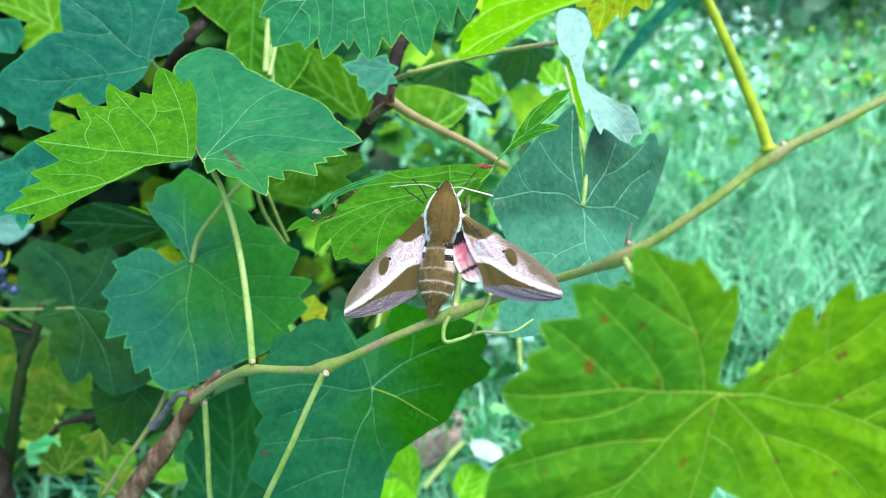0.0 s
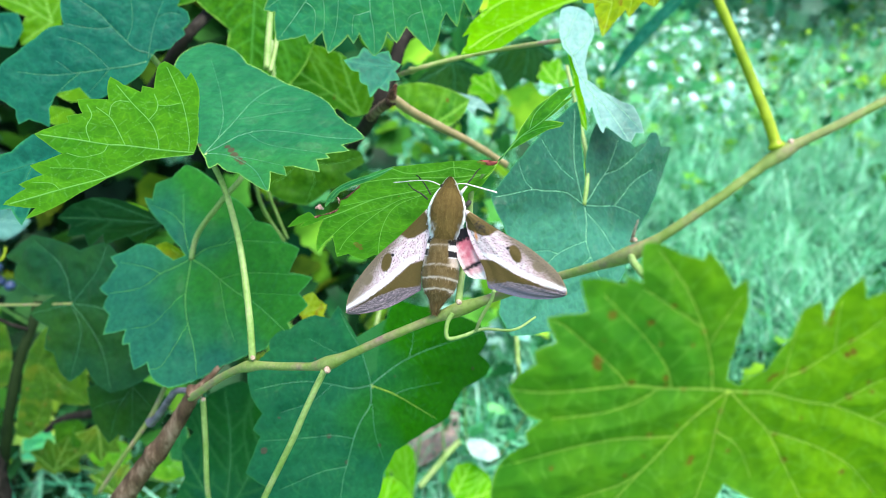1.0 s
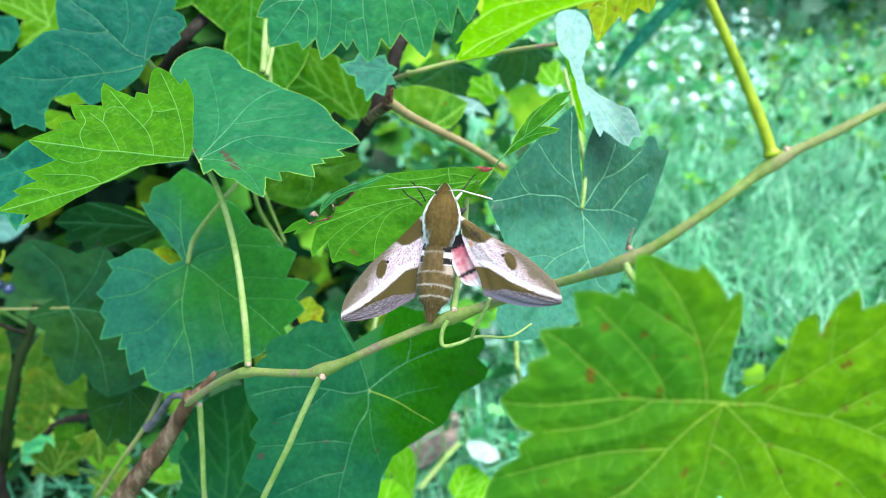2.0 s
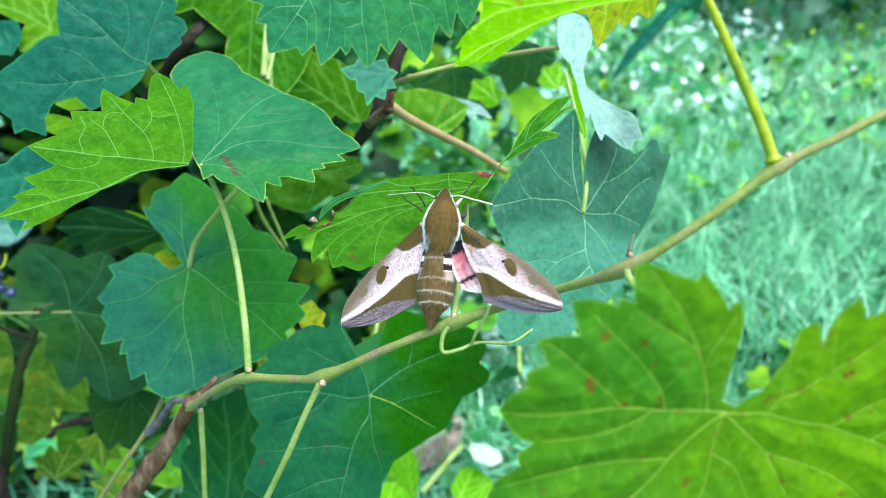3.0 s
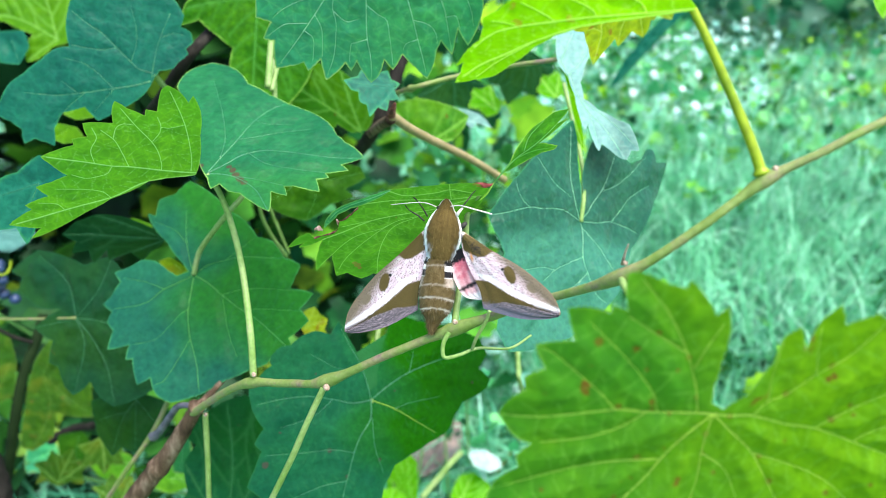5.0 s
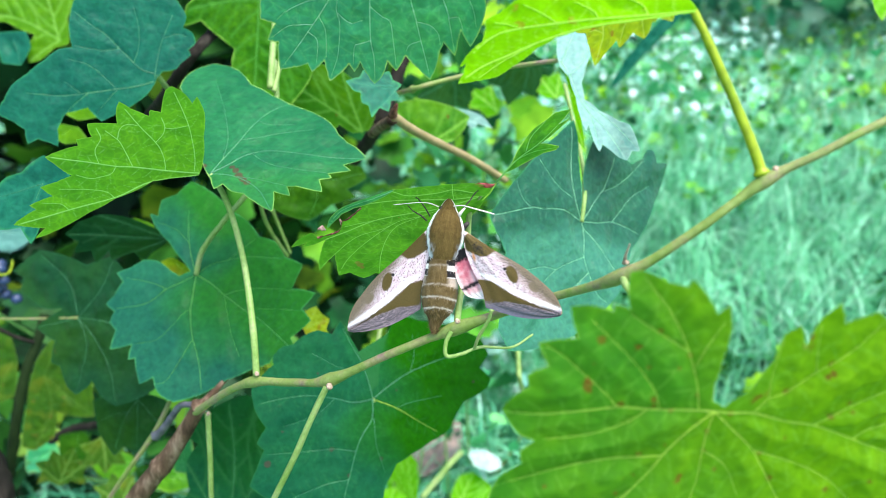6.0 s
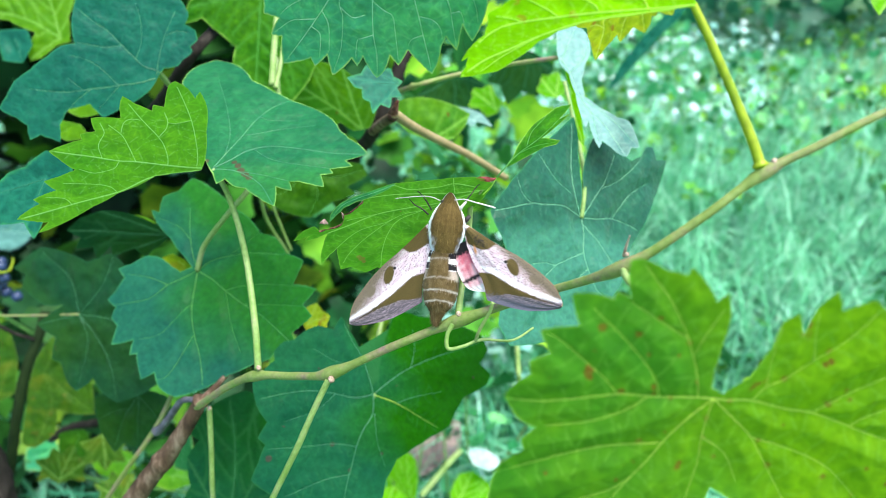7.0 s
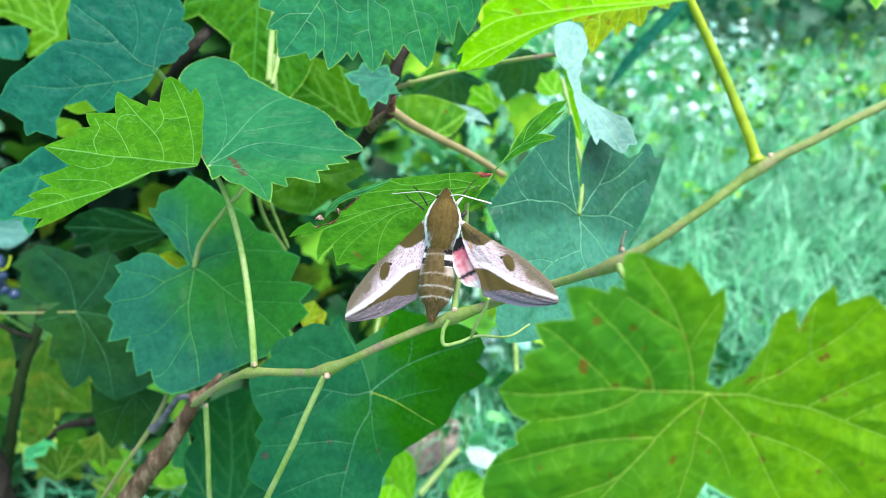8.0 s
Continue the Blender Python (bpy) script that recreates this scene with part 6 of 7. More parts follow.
def forewing_marking(a, b):
    q = Vector((a / 17, b / 17, 0))
    n1, n2 = noise.noise(q * 2.2), noise.noise(q * 9)
    n3 = noise.noise(q * 8.5 + Vector((5, 2, 0)))
    c = blend(ROSE, WHITE, 0.12 + 0.6 * n1)
    c = blend(c, COSTA, (1.0 - (b + 22 - 0.03 * a) / (20 + 0.07 * a)) * 1.3 + 0.35 * n2)
    c = blend(c, (0.1, 0.075, 0.065), (n3 - 0.2) * 4.5)
    tail = max(0, (a - 150) / 70)
    c = blend(c, COSTA, (0.55 * tail) * (1 if b < 2 else 0.3))
    d = inside((a, b), BAND) + 2.2 * n2
    c = blend(c, WHITE, 1.15 - abs(d - 6) / 6 if b < 40 - 0.12 * (a - 80) else 0)
    margin = (b - (62 - 0.58 * (a - 115))) if a > 95 else -9
    c = blend(c, blend(GREY, ROSE, 0.12 + n2 * 0.4 + n3 * 0.55), (margin + 4 + 3 * n2) / 6)
    c = blend(c, BROWN, 0.5 - d / 1.6)
    c = blend(c, BLACK, (0.5 - d / 1.6) * max(0, (a - 165) / 60) * 0.75)
    c = blend(c, BROWN, 0.5 - (inside((a, b), ROOT) + 2.0 * n2) / 2)
    u, v = (a - 118) * 0.92 + (b - 2) * 0.41, -(a - 118) * 0.41 + (b - 2) * 0.92
    c = blend(c, BROWN, 1.0 - (math.hypot(u / 18, v / 9.5) - 0.9 + 0.12 * n2) * 7)
    u, v = a - 163, b + 5
    c = blend(c, COSTA, 0.9 - (math.hypot(u / 12, v / 8) - 0.8 + 0.2 * n2) * 4)
    c = blend(c, BLACK, 1.0 - (math.hypot(a - 101, b - 3) - 2.4) / 1.2)
    c = blend(c, (0.35, 0.24, 0.13), 1 - abs(inside((a, b), [(0, -2), (65, -12), (117, -21), (163, -23), (199, -20), (228, -7), (233, 0), (120, 60)])) / 1.6 if b < 0 else 0)
    return c


def right_forewing_marking(a, b):
    """The other forewing: black dusting near its root, an orange fleck, a bluish margin."""
    c = forewing_marking(a, b)
    n = noise.noise(Vector((a / 3.2, b / 3.2, 7)))
    c = blend(c, BLACK, (0.75 - math.hypot((a - 40) / 24, (b - 6) / 12) + 0.9 * n) * 1.2)
    c = blend(c, (0.62, 0.25, 0.09), 1.3 - math.hypot(((a - 44) * 0.8 + (b - 23) * 0.6) / 9, ((b - 23) * 0.8 - (a - 44) * 0.6) / 3.2))
    if a > 95:
        c = blend(c, (0.1, 0.1, 0.14), ((b - (64 - 0.58 * (a - 115))) / 14 + 0.9 * n) * 0.7)
    return c


def hindwing_marking(a, b):
    n = noise.noise(Vector((a / 5, b / 5, 3)))
    c = blend((0.6, 0.14, 0.19), (0.8, 0.5, 0.52), (a - 30) / 60 + 0.6 * noise.noise(Vector((a / 9, b / 9, 0))))
    c = blend(c, (0.85, 0.66, 0.66), (b - 21) / 16 + 0.4 * n)
    c = blend(c, BLACK, 1.3 - abs(a - 68 - 0.1 * b + 3 * n) / 4.5)
    c = blend(c, (0.85, 0.74, 0.74), (a - 82) / 6)
    c = blend(c, BLACK, (24 - a + 5 * n) / 5)
    return c


def curve2(points, count):
    s = spline([(x, y, 0) for x, y in points], 24)
    return [s[min(len(s) - 1, round(i * (len(s) - 1) / (count - 1)))] for i in range(count)]


def wing(name, parent, front, back, marking, mat, root, angle, mirror, lift, yaw, label, nu=150, nv=70, camber=5.0):
    """A wing between its front and back margins, with a slight camber, veins in relief and real thickness.
    root and angle lay it out beside the body as the camera sees it; yaw turns the wings' common plane about the body."""
    lead, trail = curve2(front, nu), curve2(back, nu)
    verts, faces, cols = [], [], []
    sign = -1 if mirror else 1
    ca, sa = math.cos(radians(angle)), math.sin(radians(angle))
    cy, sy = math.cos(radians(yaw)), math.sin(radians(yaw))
    for layer in (0, 1):
        for i in range(nu):
            for j in range(nv):
                p = lead[i].lerp(trail[i], j / (nv - 1))
                v = j / (nv - 1)
                z = camber * math.sin(math.pi * min(1, v * 1.15)) * (1 - 0.4 * i / nu) - 0.00008 * p.x * p.x
                z += 0.45 * math.sin(v * 26) * (0.3 + i / nu)
                x, y = root[0] + ca * p.x - sa * sign * p.y, root[1] + sa * p.x + ca * sign * p.y
                # stretched by the camera's perspective, so the wing fits its view
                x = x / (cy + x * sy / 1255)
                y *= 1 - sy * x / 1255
                verts.append((x * PX, y * PX, (z + lift - layer * 0.8) * PX))
                cols.append(marking(p.x, p.y) if layer == 0 else COSTA)
    o = nu * nv
    for i in range(nu - 1):
        for j in range(nv - 1):
            f = (i * nv + j, (i + 1) * nv + j, (i + 1) * nv + j + 1, i * nv + j + 1)
            faces.append(f if not mirror else f[::-1])
            g = tuple(o + k for k in f)
            faces.append(g[::-1] if not mirror else g)
    ob = array_part(name, verts, faces, mat, parent, label)
    at = ob.data.color_attributes.new("marking", "FLOAT_COLOR", "POINT")
    at.data.foreach_set("color", np.array([(*c, 1.0) for c in cols], np.float32).ravel())
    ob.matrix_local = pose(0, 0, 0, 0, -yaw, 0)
    return ob


def body(name, parent, sections, marking, mat, label, centre=-22, sides=64, steps=14, flat=0.8, hairs=2600):
    """A furry body segment: rounded sections along its length."""
    line = spline([(y, h, c) for y, h, c in sections], steps)
    verts, faces, cols = [], [], []
    for k, s in enumerate(line):
        for i in range(sides):
            w = 2 * math.pi * i / sides
            q = Vector((math.cos(w) * 2, s.x / 14, math.sin(w) * 2))
            fur = 1 + 0.035 * noise.noise(q * 2.5) + 0.02 * noise.noise(Vector((q.x * 9, q.y * 1.5, q.z * 9)))
            h = max(0.4, s.y) * fur
            verts.append(((s.z + math.cos(w) * h) * PX, s.x * PX, (centre + math.sin(w) * h * flat) * PX))
            cols.append(marking(math.cos(w), math.sin(w), s.x))
    for k in range(len(line) - 1):
        for i in range(sides):
            j = (i + 1) % sides
            faces.append((k * sides + i, k * sides + j, (k + 1) * sides + j, (k + 1) * sides + i))
    faces += [tuple(range(sides)), tuple(range((len(line) - 1) * sides, len(line) * sides))[::-1]]
    ob = array_part(name, verts, faces, mat, parent, label)
    at = ob.data.color_attributes.new("marking", "FLOAT_COLOR", "POINT")
    at.data.foreach_set("color", np.array([(*c, 1.0) for c in cols], np.float32).ravel())
    fv, ff, fc = [], [], []
    for n in range(hairs):
        k, i = random.randrange(2, len(line) - 2), random.randrange(sides)
        p, w = Vector(verts[k * sides + i]), 2 * math.pi * i / sides
        out = Vector((math.cos(w), 0, math.sin(w)))
        lie = (out * random.uniform(0.2, 0.55) + Vector((random.uniform(-0.25, 0.25), -1, 0))).normalized()
        side = out.cross(lie).normalized() * 0.32 * PX
        length = random.uniform(4, 9) * PX
        c = cols[k * sides + i]
        tone = random.uniform(0.7, 1.35)
        fv += [p - side, p + side, p + lie * length + out * 0.6 * PX]
        ff.append((3 * n, 3 * n + 1, 3 * n + 2))
        fc += [tuple(min(0.9, v * tone) for v in c)] * 3
    fur = array_part("fur", fv, ff, mat, ob)
    at = fur.data.color_attributes.new("marking", "FLOAT_COLOR", "POINT")
    at.data.foreach_set("color", np.array([(*c, 1.0) for c in fc], np.float32).ravel())
    return ob


FURB, FURL = (0.072, 0.046, 0.01), (0.108, 0.074, 0.02)


def thorax_marking(x, z, y):
    n = noise.noise(Vector((x * 7, y / 22, z * 3)))
    n2 = noise.noise(Vector((x * 16, y / 9, z * 3)))
    c = blend(FURB, FURL, 0.4 + 0.9 * n + (0.35 if y < 8 else 0) - 0.3 * abs(x))
    c = blend(c, (0.86, 0.86, 0.88), (abs(x) - 0.84 + 0.05 * n2) * 16)
    c = blend(c, (0.5, 0.56, 0.64), min(1.0, max(0.0, (2 - y) / 14)) * (abs(x) - 0.66 + 0.3 * n2) * 3)
    return c


def head_marking(x, z, y):
    c = blend(FURB, FURL, 0.3 + 0.6 * noise.noise(Vector((x * 6, y / 8, z))))
    return blend(c, (0.85, 0.83, 0.82), (abs(x) - 0.84) * 12)


def abdomen_marking(x, z, y):
    n = noise.noise(Vector((x * 6, y / 10, z * 3)))
    n2 = noise.noise(Vector((x * 15, y / 4, z * 3)))
    c = blend((0.078, 0.052, 0.016), (0.125, 0.09, 0.04), 0.4 + 0.8 * n)
    for ring, strength in ((-43, 0.3), (-78, 0.3), (-101, 0.55), (-121, 0.7)):
        d = abs(y - ring + 6 * x * x - 4 + 2 * n2)
        c = blend(c, (0.8, 0.76, 0.72), (1 - d / 2.6) * strength * (0.5 + 0.6 * abs(x)))
    side = (x - 0.32 + 0.1 * n2) * 8 if x > 0 else (-x - 0.8 + 0.08 * n2) * 9
    if -62 < y < -22:
        black = max(1 - abs(y + 33) / 7.5, 1 - abs(y + 55) / 6.5)
        c = blend(c, (0.85, 0.83, 0.82), side)
        c = blend(c, BLACK, min(side * 2, (black + 0.15 * n2) * 5))
    elif -78 < y <= -62:
        c = blend(c, (0.4, 0.33, 0.28), side * 0.5)
    return c


def build_moth():
    moth = thing("hawk_moth", (-0.0002, 0.1843, 0.8135), "brown and rose hawk moth with spread wings, resting on the vine", "moth")
    moth.matrix_world = Matrix.Translation((-0.0002, 0.1843, 0.8135)) @ pose(0, 0, 0, 63, 0, 0) @ pose(0, 0, 0, 0, 0, -5.6)
    scales, fur = painted_material("wing_scales", 0.7, 0.42, 3600.0), painted_material("moth_fur", 0.9, 0.35, 2200.0, 0.06)
    pale = plain_material("antenna_white", [(0.3, (0.45, 0.4, 0.36)), (0.7, (0.75, 0.72, 0.68))], 900, 0.6)
    dark = plain_material("leg_dark", [(0.3, (0.008, 0.007, 0.006)), (0.7, (0.045, 0.036, 0.03))], 900, 0.6)
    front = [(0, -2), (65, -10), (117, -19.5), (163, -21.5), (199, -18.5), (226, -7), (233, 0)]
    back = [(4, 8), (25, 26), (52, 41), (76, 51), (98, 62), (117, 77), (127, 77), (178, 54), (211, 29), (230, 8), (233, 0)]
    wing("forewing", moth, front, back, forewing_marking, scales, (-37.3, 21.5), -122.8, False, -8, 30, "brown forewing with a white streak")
    wing("forewing", moth, front, back, right_forewing_marking, scales, (28.5, 24.5), -35.2, True, -10, 31, "brown forewing with a white streak")
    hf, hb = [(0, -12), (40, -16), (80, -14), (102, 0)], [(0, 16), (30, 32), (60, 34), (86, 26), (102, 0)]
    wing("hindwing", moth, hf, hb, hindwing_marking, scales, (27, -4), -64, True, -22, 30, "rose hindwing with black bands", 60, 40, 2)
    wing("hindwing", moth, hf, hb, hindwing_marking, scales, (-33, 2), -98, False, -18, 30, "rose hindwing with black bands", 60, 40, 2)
    body("abdomen", moth, [(-22, 25, -1), (-40, 28, -1), (-60, 31, 0), (-80, 33, 0), (-100, 33, 0), (-120, 29, 0), (-130, 23, 0), (-140, 15, -1), (-155, 9, -3), (-166, 2, -3)], abdomen_marking, fur, "brown abdomen with pale rings", -24)
    body("thorax", moth, [(64, 15, 0), (58, 20, 0), (40, 30, 0), (20, 34.5, 0), (0, 32, 0), (-18, 28, 0), (-30, 22, -1)], thorax_marking, fur, "furry brown thorax edged in white", -20)
    body("head", moth, [(83, 3, 0), (78, 8, 0), (70, 13, 0), (58, 18, 0), (50, 18, 0)], head_marking, fur, "pointed brown head", -20, 40)

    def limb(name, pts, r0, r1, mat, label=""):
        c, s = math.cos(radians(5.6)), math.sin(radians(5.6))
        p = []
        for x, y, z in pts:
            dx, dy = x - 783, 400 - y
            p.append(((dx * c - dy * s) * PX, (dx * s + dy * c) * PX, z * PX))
        bm = bmesh.new()
        tube_into(bm, spline(p, 8), lambda t: r0 + (r1 - r0) * t, 8)
        part(name, bm, mat, moth, label)
    limb("antenna", [(772, 333, -12), (755, 327, -6), (735, 326, -4), (690, 330, -6)], 0.00016, 0.00012, pale, "thin white antenna")
    limb("antenna", [(798, 332, -12), (815, 331, -6), (838, 337, -4), (868, 345, -4), (873, 347, -4)], 0.00016, 0.00026, pale, "thin white antenna")
    limb("leg", [(756, 350, -22), (745, 332, -14), (733, 318, -12), (722, 312, -14), (708, 311, -20)], 0.00026, 0.00012, dark, "thin dark leg")
    limb("leg", [(750, 358, -24), (738, 348, -18), (724, 340, -18), (714, 329, -26)], 0.0003, 0.00014, dark, "thin dark leg")
    limb("leg", [(808, 350, -20), (815, 338, -10), (828, 322, -8), (838, 308, -12), (850, 297, -18)], 0.00026, 0.00013, dark, "thin dark leg")
    limb("leg", [(806, 354, -18), (812, 344, -8), (820, 335, -8)], 0.0007, 0.0003, pale, "white-haired thigh")
    limb("leg", [(815, 372, -22), (822, 366, -16), (826, 362, -20)], 0.0009, 0.0006, dark, "folded brown leg")
    bm = bmesh.new()
    bmesh.ops.create_icosphere(bm, subdivisions=3, radius=0.0007)
    for v in bm.verts:
        v.co += Vector((-13 * PX, 64 * PX, -16 * PX))
    part("eye", bm, dark, moth, "dark round eye")
    return moth


moth = build_moth()


# ---- background: grass, weeds, foliage ----
def green_stuff(name, stops, rough=0.5, translucency=0.4, patch=11.0, shine=0.5):
    m, nt = material(name)
    L = nt.links.new
    geo = nt.nodes.new("ShaderNodeNewGeometry")
    r = ramp(nt, geo.outputs["Random Per Island"], stops)
    co = nt.nodes.new("ShaderNodeTexCoord")
    nz = node(nt, "ShaderNodeTexNoise", Scale=patch, Detail=3.0, Roughness=0.6)
    L(co.outputs["Object"], nz.inputs["Vector"])
    g = ramp(nt, nz.outputs["Fac"], [(0.34, (0.3, 0.42, 0.45)), (0.5, (0.9, 0.95, 0.9)), (0.66, (1.7, 1.45, 1.6))])
    col = mix(nt, 1.0, r.outputs["Color"], g.outputs["Color"], "MULTIPLY")
    bs = node(nt, "ShaderNodeBsdfPrincipled", Roughness=rough)
    bs.inputs["Specular IOR Level"].default_value = shine
    L(col, bs.inputs["Base Color"])
    tr = nt.nodes.new("ShaderNodeBsdfTranslucent")
    L(col, tr.inputs["Color"])
    mx = node(nt, "ShaderNodeMixShader", Fac=translucency)
    L(bs.outputs["BSDF"], mx.inputs[1])
    L(tr.outputs["BSDF"], mx.inputs[2])
    out = nt.nodes.new("ShaderNodeOutputMaterial")
    L(mx.outputs["Shader"], out.inputs["Surface"])
    return m


GRASS = green_stuff("grass_blades", [(0.0, (0.02, 0.2, 0.1)), (0.35, (0.08, 0.44, 0.24)), (0.7, (0.23, 0.68, 0.42)), (0.9, (0.38, 0.82, 0.6)), (1.0, (0.5, 0.66, 0.54))], patch=5.0)
WEED = green_stuff("weed_leaves", [(0.0, (0.008, 0.07, 0.03)), (0.45, (0.03, 0.2, 0.05)), (0.75, (0.12, 0.42, 0.03)), (1.0, (0.32, 0.6, 0.03))], 0.42, shine=0.15)
# near-black tones put the deep shade of the gaps into the leaves
SHADE = green_stuff("foliage_painted_shade", [(0.0, (0.004, 0.025, 0.008)), (0.65, (0.012, 0.07, 0.018)), (0.92, (0.04, 0.17, 0.015)), (1.0, (0.2, 0.28, 0.015))], 0.5, 0.22, shine=0.15)
HEDGE = green_stuff("hedge_leaves", [(0.0, (0.01, 0.12, 0.06)), (0.6, (0.03, 0.26, 0.12)), (1.0, (0.1, 0.42, 0.2))], 0.5, 0.25, 3.0)
# near-white leaves, added to paint sky glints among the grass
GLINT_LEAVES = green_stuff("painted_glint_leaves", [(0.0, (0.25, 0.6, 0.5)), (0.6, (0.45, 0.76, 0.68)), (1.0, (0.72, 0.86, 0.84))], 0.3, 0.2)
GRASS_SOFT = green_stuff("long_grass_blades", [(0.0, (0.05, 0.3, 0.13)), (0.4, (0.11, 0.44, 0.22)), (0.8, (0.22, 0.6, 0.37)), (1.0, (0.38, 0.72, 0.52))], 0.55, 0.4, 7.0, 0.25)
LUSH = green_stuff("lush_weed_leaves", [(0.0, (0.03, 0.26, 0.1)), (0.6, (0.1, 0.46, 0.16)), (1.0, (0.24, 0.62, 0.22))], 0.45, 0.45, 5.0, 0.3)
rng = np.random.default_rng(5)


def blades(name, count, place, height, width, mat, label, category):
    """Bent tapering blades, rooted where place() puts them."""
    root = place(count)
    h = rng.uniform(*height, count)
    w = rng.uniform(*width, count)
    turn = rng.uniform(0, 2 * math.pi, count)
    bend = rng.uniform(0.2, 1.5, count) * h
    verts = np.zeros((count, 7, 3))
    for k, (f, wf) in enumerate(((0, 1), (0, -1), (0.4, 0.85), (0.4, -0.85), (0.75, 0.55), (0.75, -0.55), (1, 0))):
        out = bend * f ** 2
        verts[:, k, 0] = root[:, 0] + np.cos(turn) * out - np.sin(turn) * w * wf
        verts[:, k, 1] = root[:, 1] + np.sin(turn) * out + np.cos(turn) * w * wf
        verts[:, k, 2] = root[:, 2] + h * f * (1 - 0.4 * f * bend / h)
    faces = []
    for i in range(count):
        o = 7 * i
        faces += [(o, o + 1, o + 3, o + 2), (o + 2, o + 3, o + 5, o + 4), (o + 4, o + 5, o + 6)]
    ob = array_part(name, verts.reshape(-1, 3).tolist(), faces, mat)
    return tagged(ob, label, category, kind="stuff")


def field(n):
    d = rng.uniform(0.75, 2.7, n) ** 2
    a = rng.uniform(radians(-76), radians(76), n)
    return np.stack([d * np.sin(a), d * np.cos(a), np.zeros(n) - 0.01], 1)


def leafage(name, count, place, size, mat, label, category, droop=0.5):
    """Broad lobed leaves with a folded midrib, turned every way but mostly facing up and outwards."""
    c = place(count)
    shape = [(0.0, 0.0), (0.35, -0.1), (0.5, 0.25), (0.36, 0.4), (0.42, 0.7), (0.2, 0.75), (0.0, 1.0), (-0.2, 0.75), (-0.42, 0.7), (-0.36, 0.4), (-0.5, 0.25), (-0.35, -0.1)]
    verts, faces = [], []
    for i in range(count):
        s = rng.uniform(*size)
        m = Matrix.Translation(c[i]) @ Euler((rng.normal(-0.5, droop), rng.normal(0, droop), rng.uniform(0, 6.3))).to_matrix().to_4x4()
        o = len(verts)
        verts.append(m @ Vector((0, 0.4 * s, -0.03 * s)))
        for x, y in shape:
            verts.append(m @ Vector((x * s * rng.uniform(0.85, 1.1), y * s, 0.16 * s * abs(x) - 0.2 * s * y * y + 0.03 * s * rng.normal())))
        for k in range(12):
            faces.append((o, o + 1 + k, o + 1 + (k + 1) % 12))
    ob = array_part(name, [tuple(v) for v in verts], faces, mat)
    return tagged(ob, label, category, kind="stuff")


def row(x0, x1, y, z, ry, rz):
    """Places in a long rounded hedge-like row with an uneven skin."""
    def place(n):
        p = np.stack([rng.uniform(x0, x1, 4 * n), rng.uniform(-1.25, 1.25, 4 * n), rng.uniform(-1.25, 1.25, 4 * n)], 1)
        skin = np.array([1 + 0.5 * noise.noise(Vector((a * 1.7, b * 2, c * 2))) for a, b, c in p])
        p = p[np.hypot(p[:, 1], p[:, 2]) < skin][:n]
        return np.stack([p[:, 0], np.maximum(y - 0.75 * ry, y + ry * p[:, 1]), np.maximum(0.02, z + rz * p[:, 2])], 1)
    return place


def zone(x0, x1, y0, y1, z0, z1):
    return lambda n: np.stack([rng.uniform(x0, x1, n), rng.uniform(y0, y1, n), rng.uniform(z0, z1, n)], 1)


def clumps(n, threshold, scale):
    """Places in the field where a slow noise is high, so that plants stand in clumps."""
    p = field(n * 3)
    v = np.array([noise.noise(Vector((x * scale, y * scale, 4.0))) for x, y, _ in p])
    return p[v > threshold][:n]


lawn = clumps(60000, -0.4, 3.0)
blades("grass", len(lawn), lambda n: lawn, (0.05, 0.22), (0.002, 0.006), GRASS, "tall pale green meadow grass", "grass")


def strip(n, near, far, left, right):
    """Places on the ground between two distances and two slopes to the side."""
    d = np.sqrt(rng.uniform(near ** 2, far ** 2, n))
    return np.stack([d * rng.uniform(left, right, n), d, np.zeros(n) - 0.01], 1)


long_grass = strip(7500, 0.95, 2.6, 0.1, 1.1)
blades("grass", len(long_grass), lambda n: long_grass, (0.12, 0.34), (0.0015, 0.0045), GRASS_SOFT, "long soft arching grass by the vine", "grass")
weeds_at = clumps(7600, 0.05, 2.2)
leafage("weeds", len(weeds_at), lambda n: weeds_at + np.stack([np.zeros(n), np.zeros(n), rng.uniform(0.03, 0.2, n)], 1), (0.025, 0.06), WEED, "broad-leaved glossy weeds among the grass", "weeds")
around = np.stack([rng.uniform(-6, 6, 16000), rng.uniform(-6, 3, 16000), np.full(16000, -0.01)], 1)
around = around[np.hypot(around[:, 0], around[:, 1]) > 0.6]
blades("grass", len(around), lambda n: around, (0.06, 0.16), (0.003, 0.007), GRASS, "meadow grass all round the vine", "grass")
bright = np.concatenate([strip(900, 2.5, 4.6, 0.12, 0.46), strip(380, 2.3, 5.2, -0.1, 0.9), strip(200, 1.0, 1.6, -0.05, 0.2)])
bright = bright[[noise.noise(Vector((x * 2.6, y * 2.6, 9.0))) > -0.05 for x, y, _ in bright]]
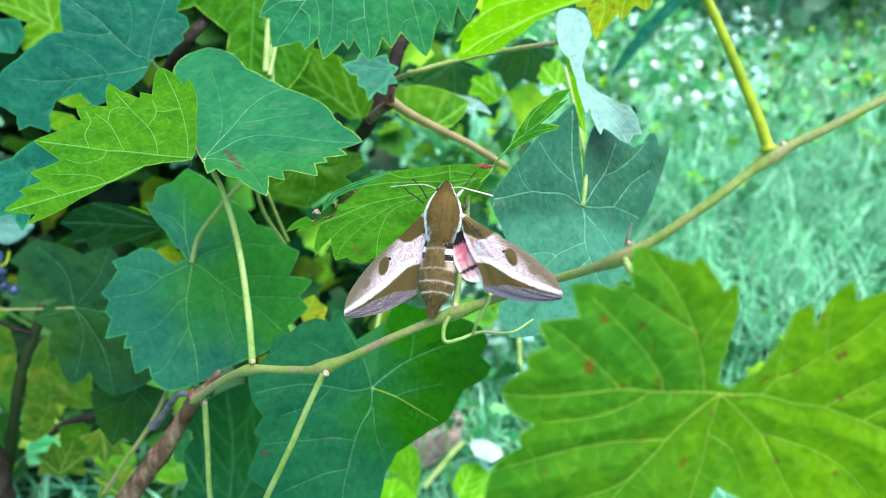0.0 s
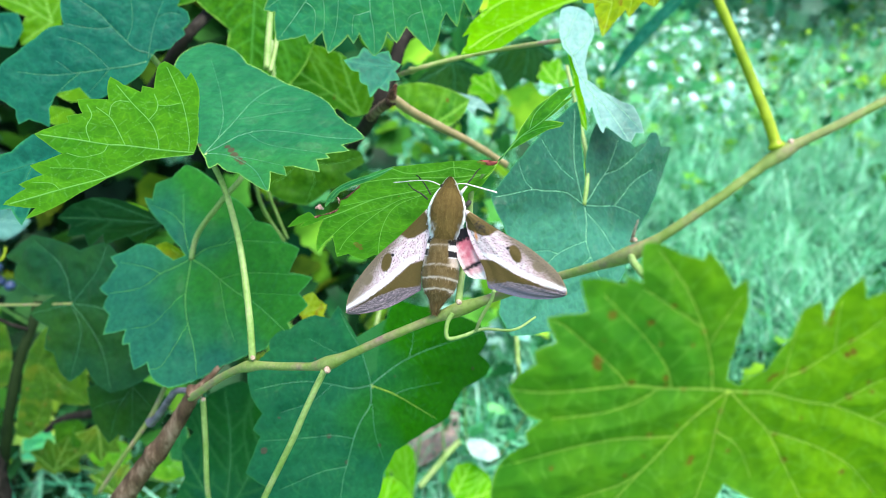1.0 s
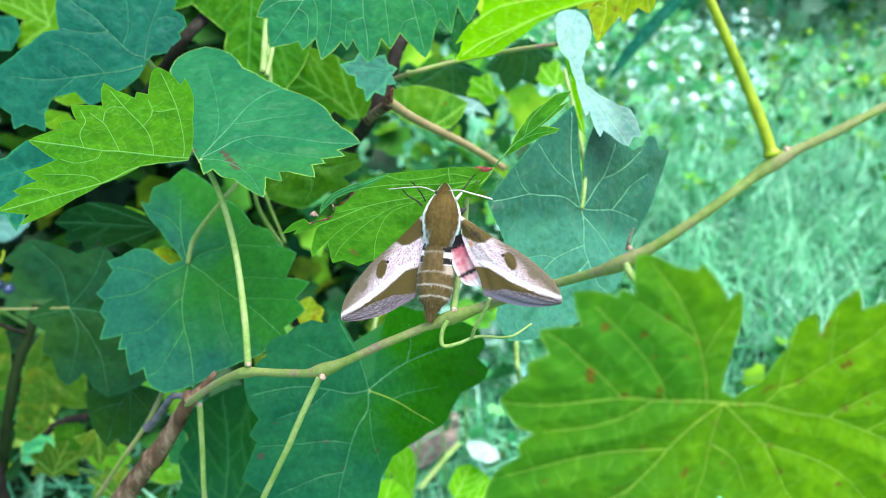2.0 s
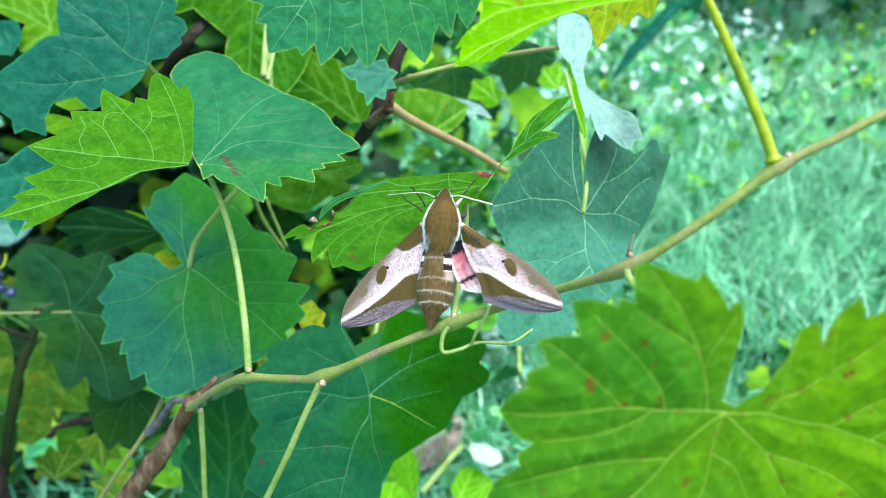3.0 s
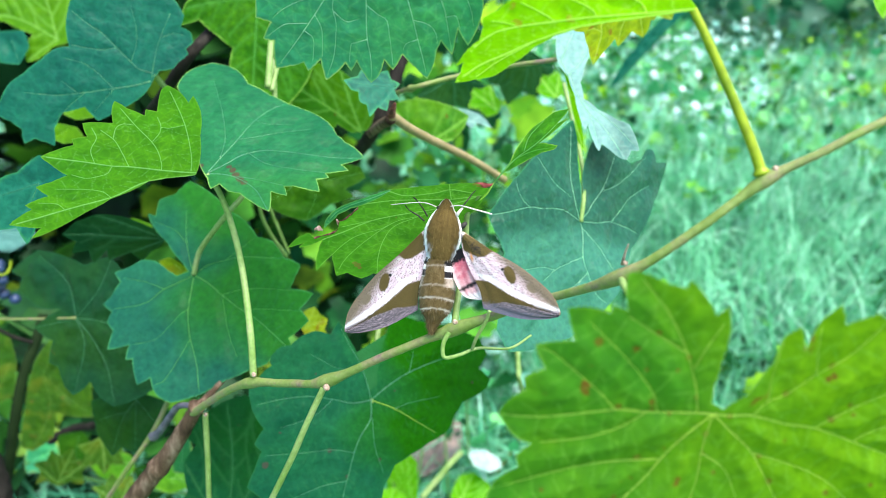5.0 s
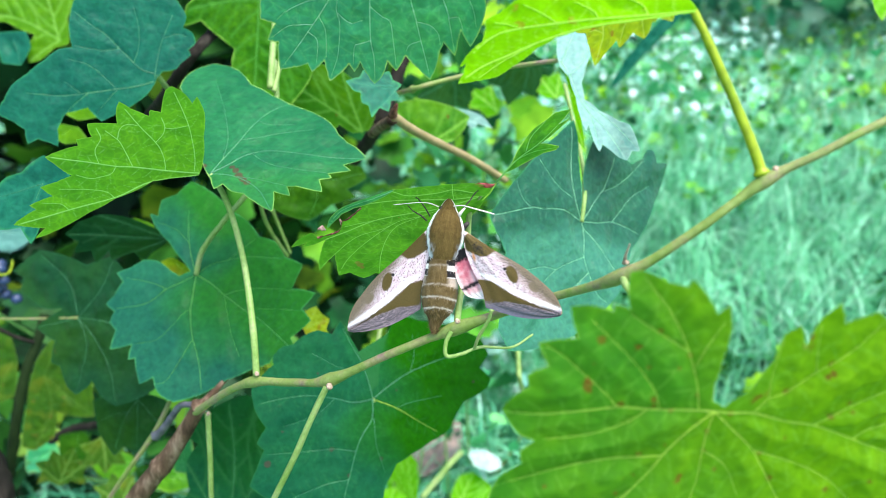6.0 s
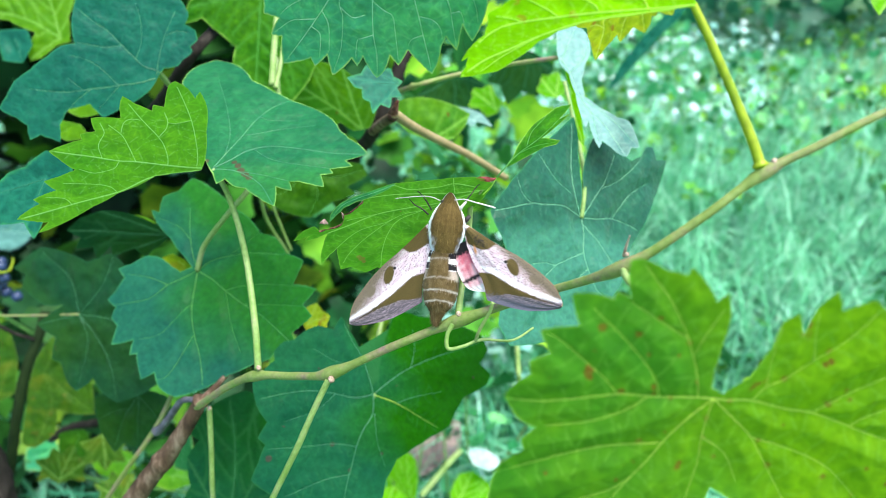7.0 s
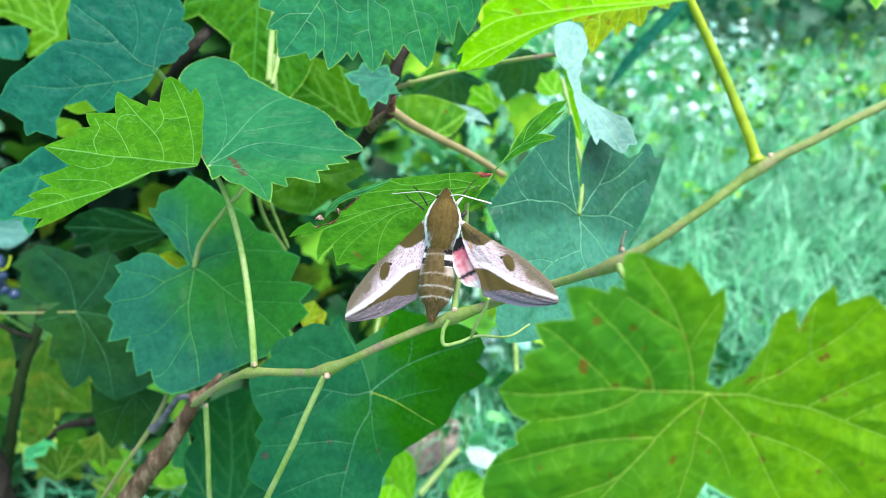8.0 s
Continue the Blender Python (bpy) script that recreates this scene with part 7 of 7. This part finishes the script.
leafage("weeds", len(bright), lambda n: bright + np.stack([np.zeros(n), np.zeros(n), rng.uniform(0.1, 0.26, n)], 1), (0.014, 0.04), GLINT_LEAVES, "near-white leaves as painted glints in the grass", "weeds")
lush = np.concatenate([strip(260, 3.2, 4.6, 0.1, 0.34), strip(110, 2.2, 3.4, 0.16, 0.6)])
leafage("weeds", len(lush), lambda n: lush + np.stack([np.zeros(n), np.zeros(n), rng.uniform(0.12, 0.34, n)], 1), (0.03, 0.07), LUSH, "bright green weed leaves in a clump", "weeds")
# the row's unseen upper half is there to shade what lies below
leafage("vine_foliage", 5200, row(-3.2, -0.16, 1.6, 0.8, 0.7, 0.9), (0.07, 0.12), SHADE, "vine foliage behind the shoot, deep shade in its colour", "foliage")
leafage("vine_foliage", 420, zone(-0.3, 0.22, 0.95, 1.9, 0.05, 0.75), (0.04, 0.08), WEED, "vine and weed leaves behind the shoot", "foliage")
leafage("vine_foliage", 620, zone(-0.85, -0.16, 0.72, 1.35, 0.02, 0.34), (0.035, 0.07), SHADE, "low vine foliage by the trunk, shade in its colour", "foliage")
leafage("weeds", 150, zone(-0.2, 0.24, 0.8, 1.2, 0.05, 0.2), (0.016, 0.036), LUSH, "bright weeds under the shoot", "weeds")
tuft = strip(2600, 0.85, 1.7, -0.12, 0.3)
blades("grass", len(tuft), lambda n: tuft, (0.06, 0.24), (0.0015, 0.005), GRASS_SOFT, "bright grass tufts under the shoot", "grass")
leafage("hedge", 6000, zone(-5, 6, 4.6, 7.0, 0.0, 2.0), (0.08, 0.18), HEDGE, "dark green hedge beyond the grass", "hedge")


dead = thing("dead_leaf", (-0.02, 0.87, 0.13), "withered grey-brown leaf lying in the weeds", "leaf")
leaf(dead, (-0.02, 0.87, 0.13), DEADLEAF, "", [
    fan((18, -6, 20),
        [(10, 60), (32, 48), (55, 62), (80, 46), (110, 64), (140, 48), (170, 62), (205, 46), (240, 58), (285, 44), (330, 52)],
        [(10, 56), (55, 58), (110, 60), (170, 56)]),
], fine=0.003, wave=0.012, puff=0.001)


def motions():
    """Nothing in the place moves of itself; the camera alone sways."""


motions()
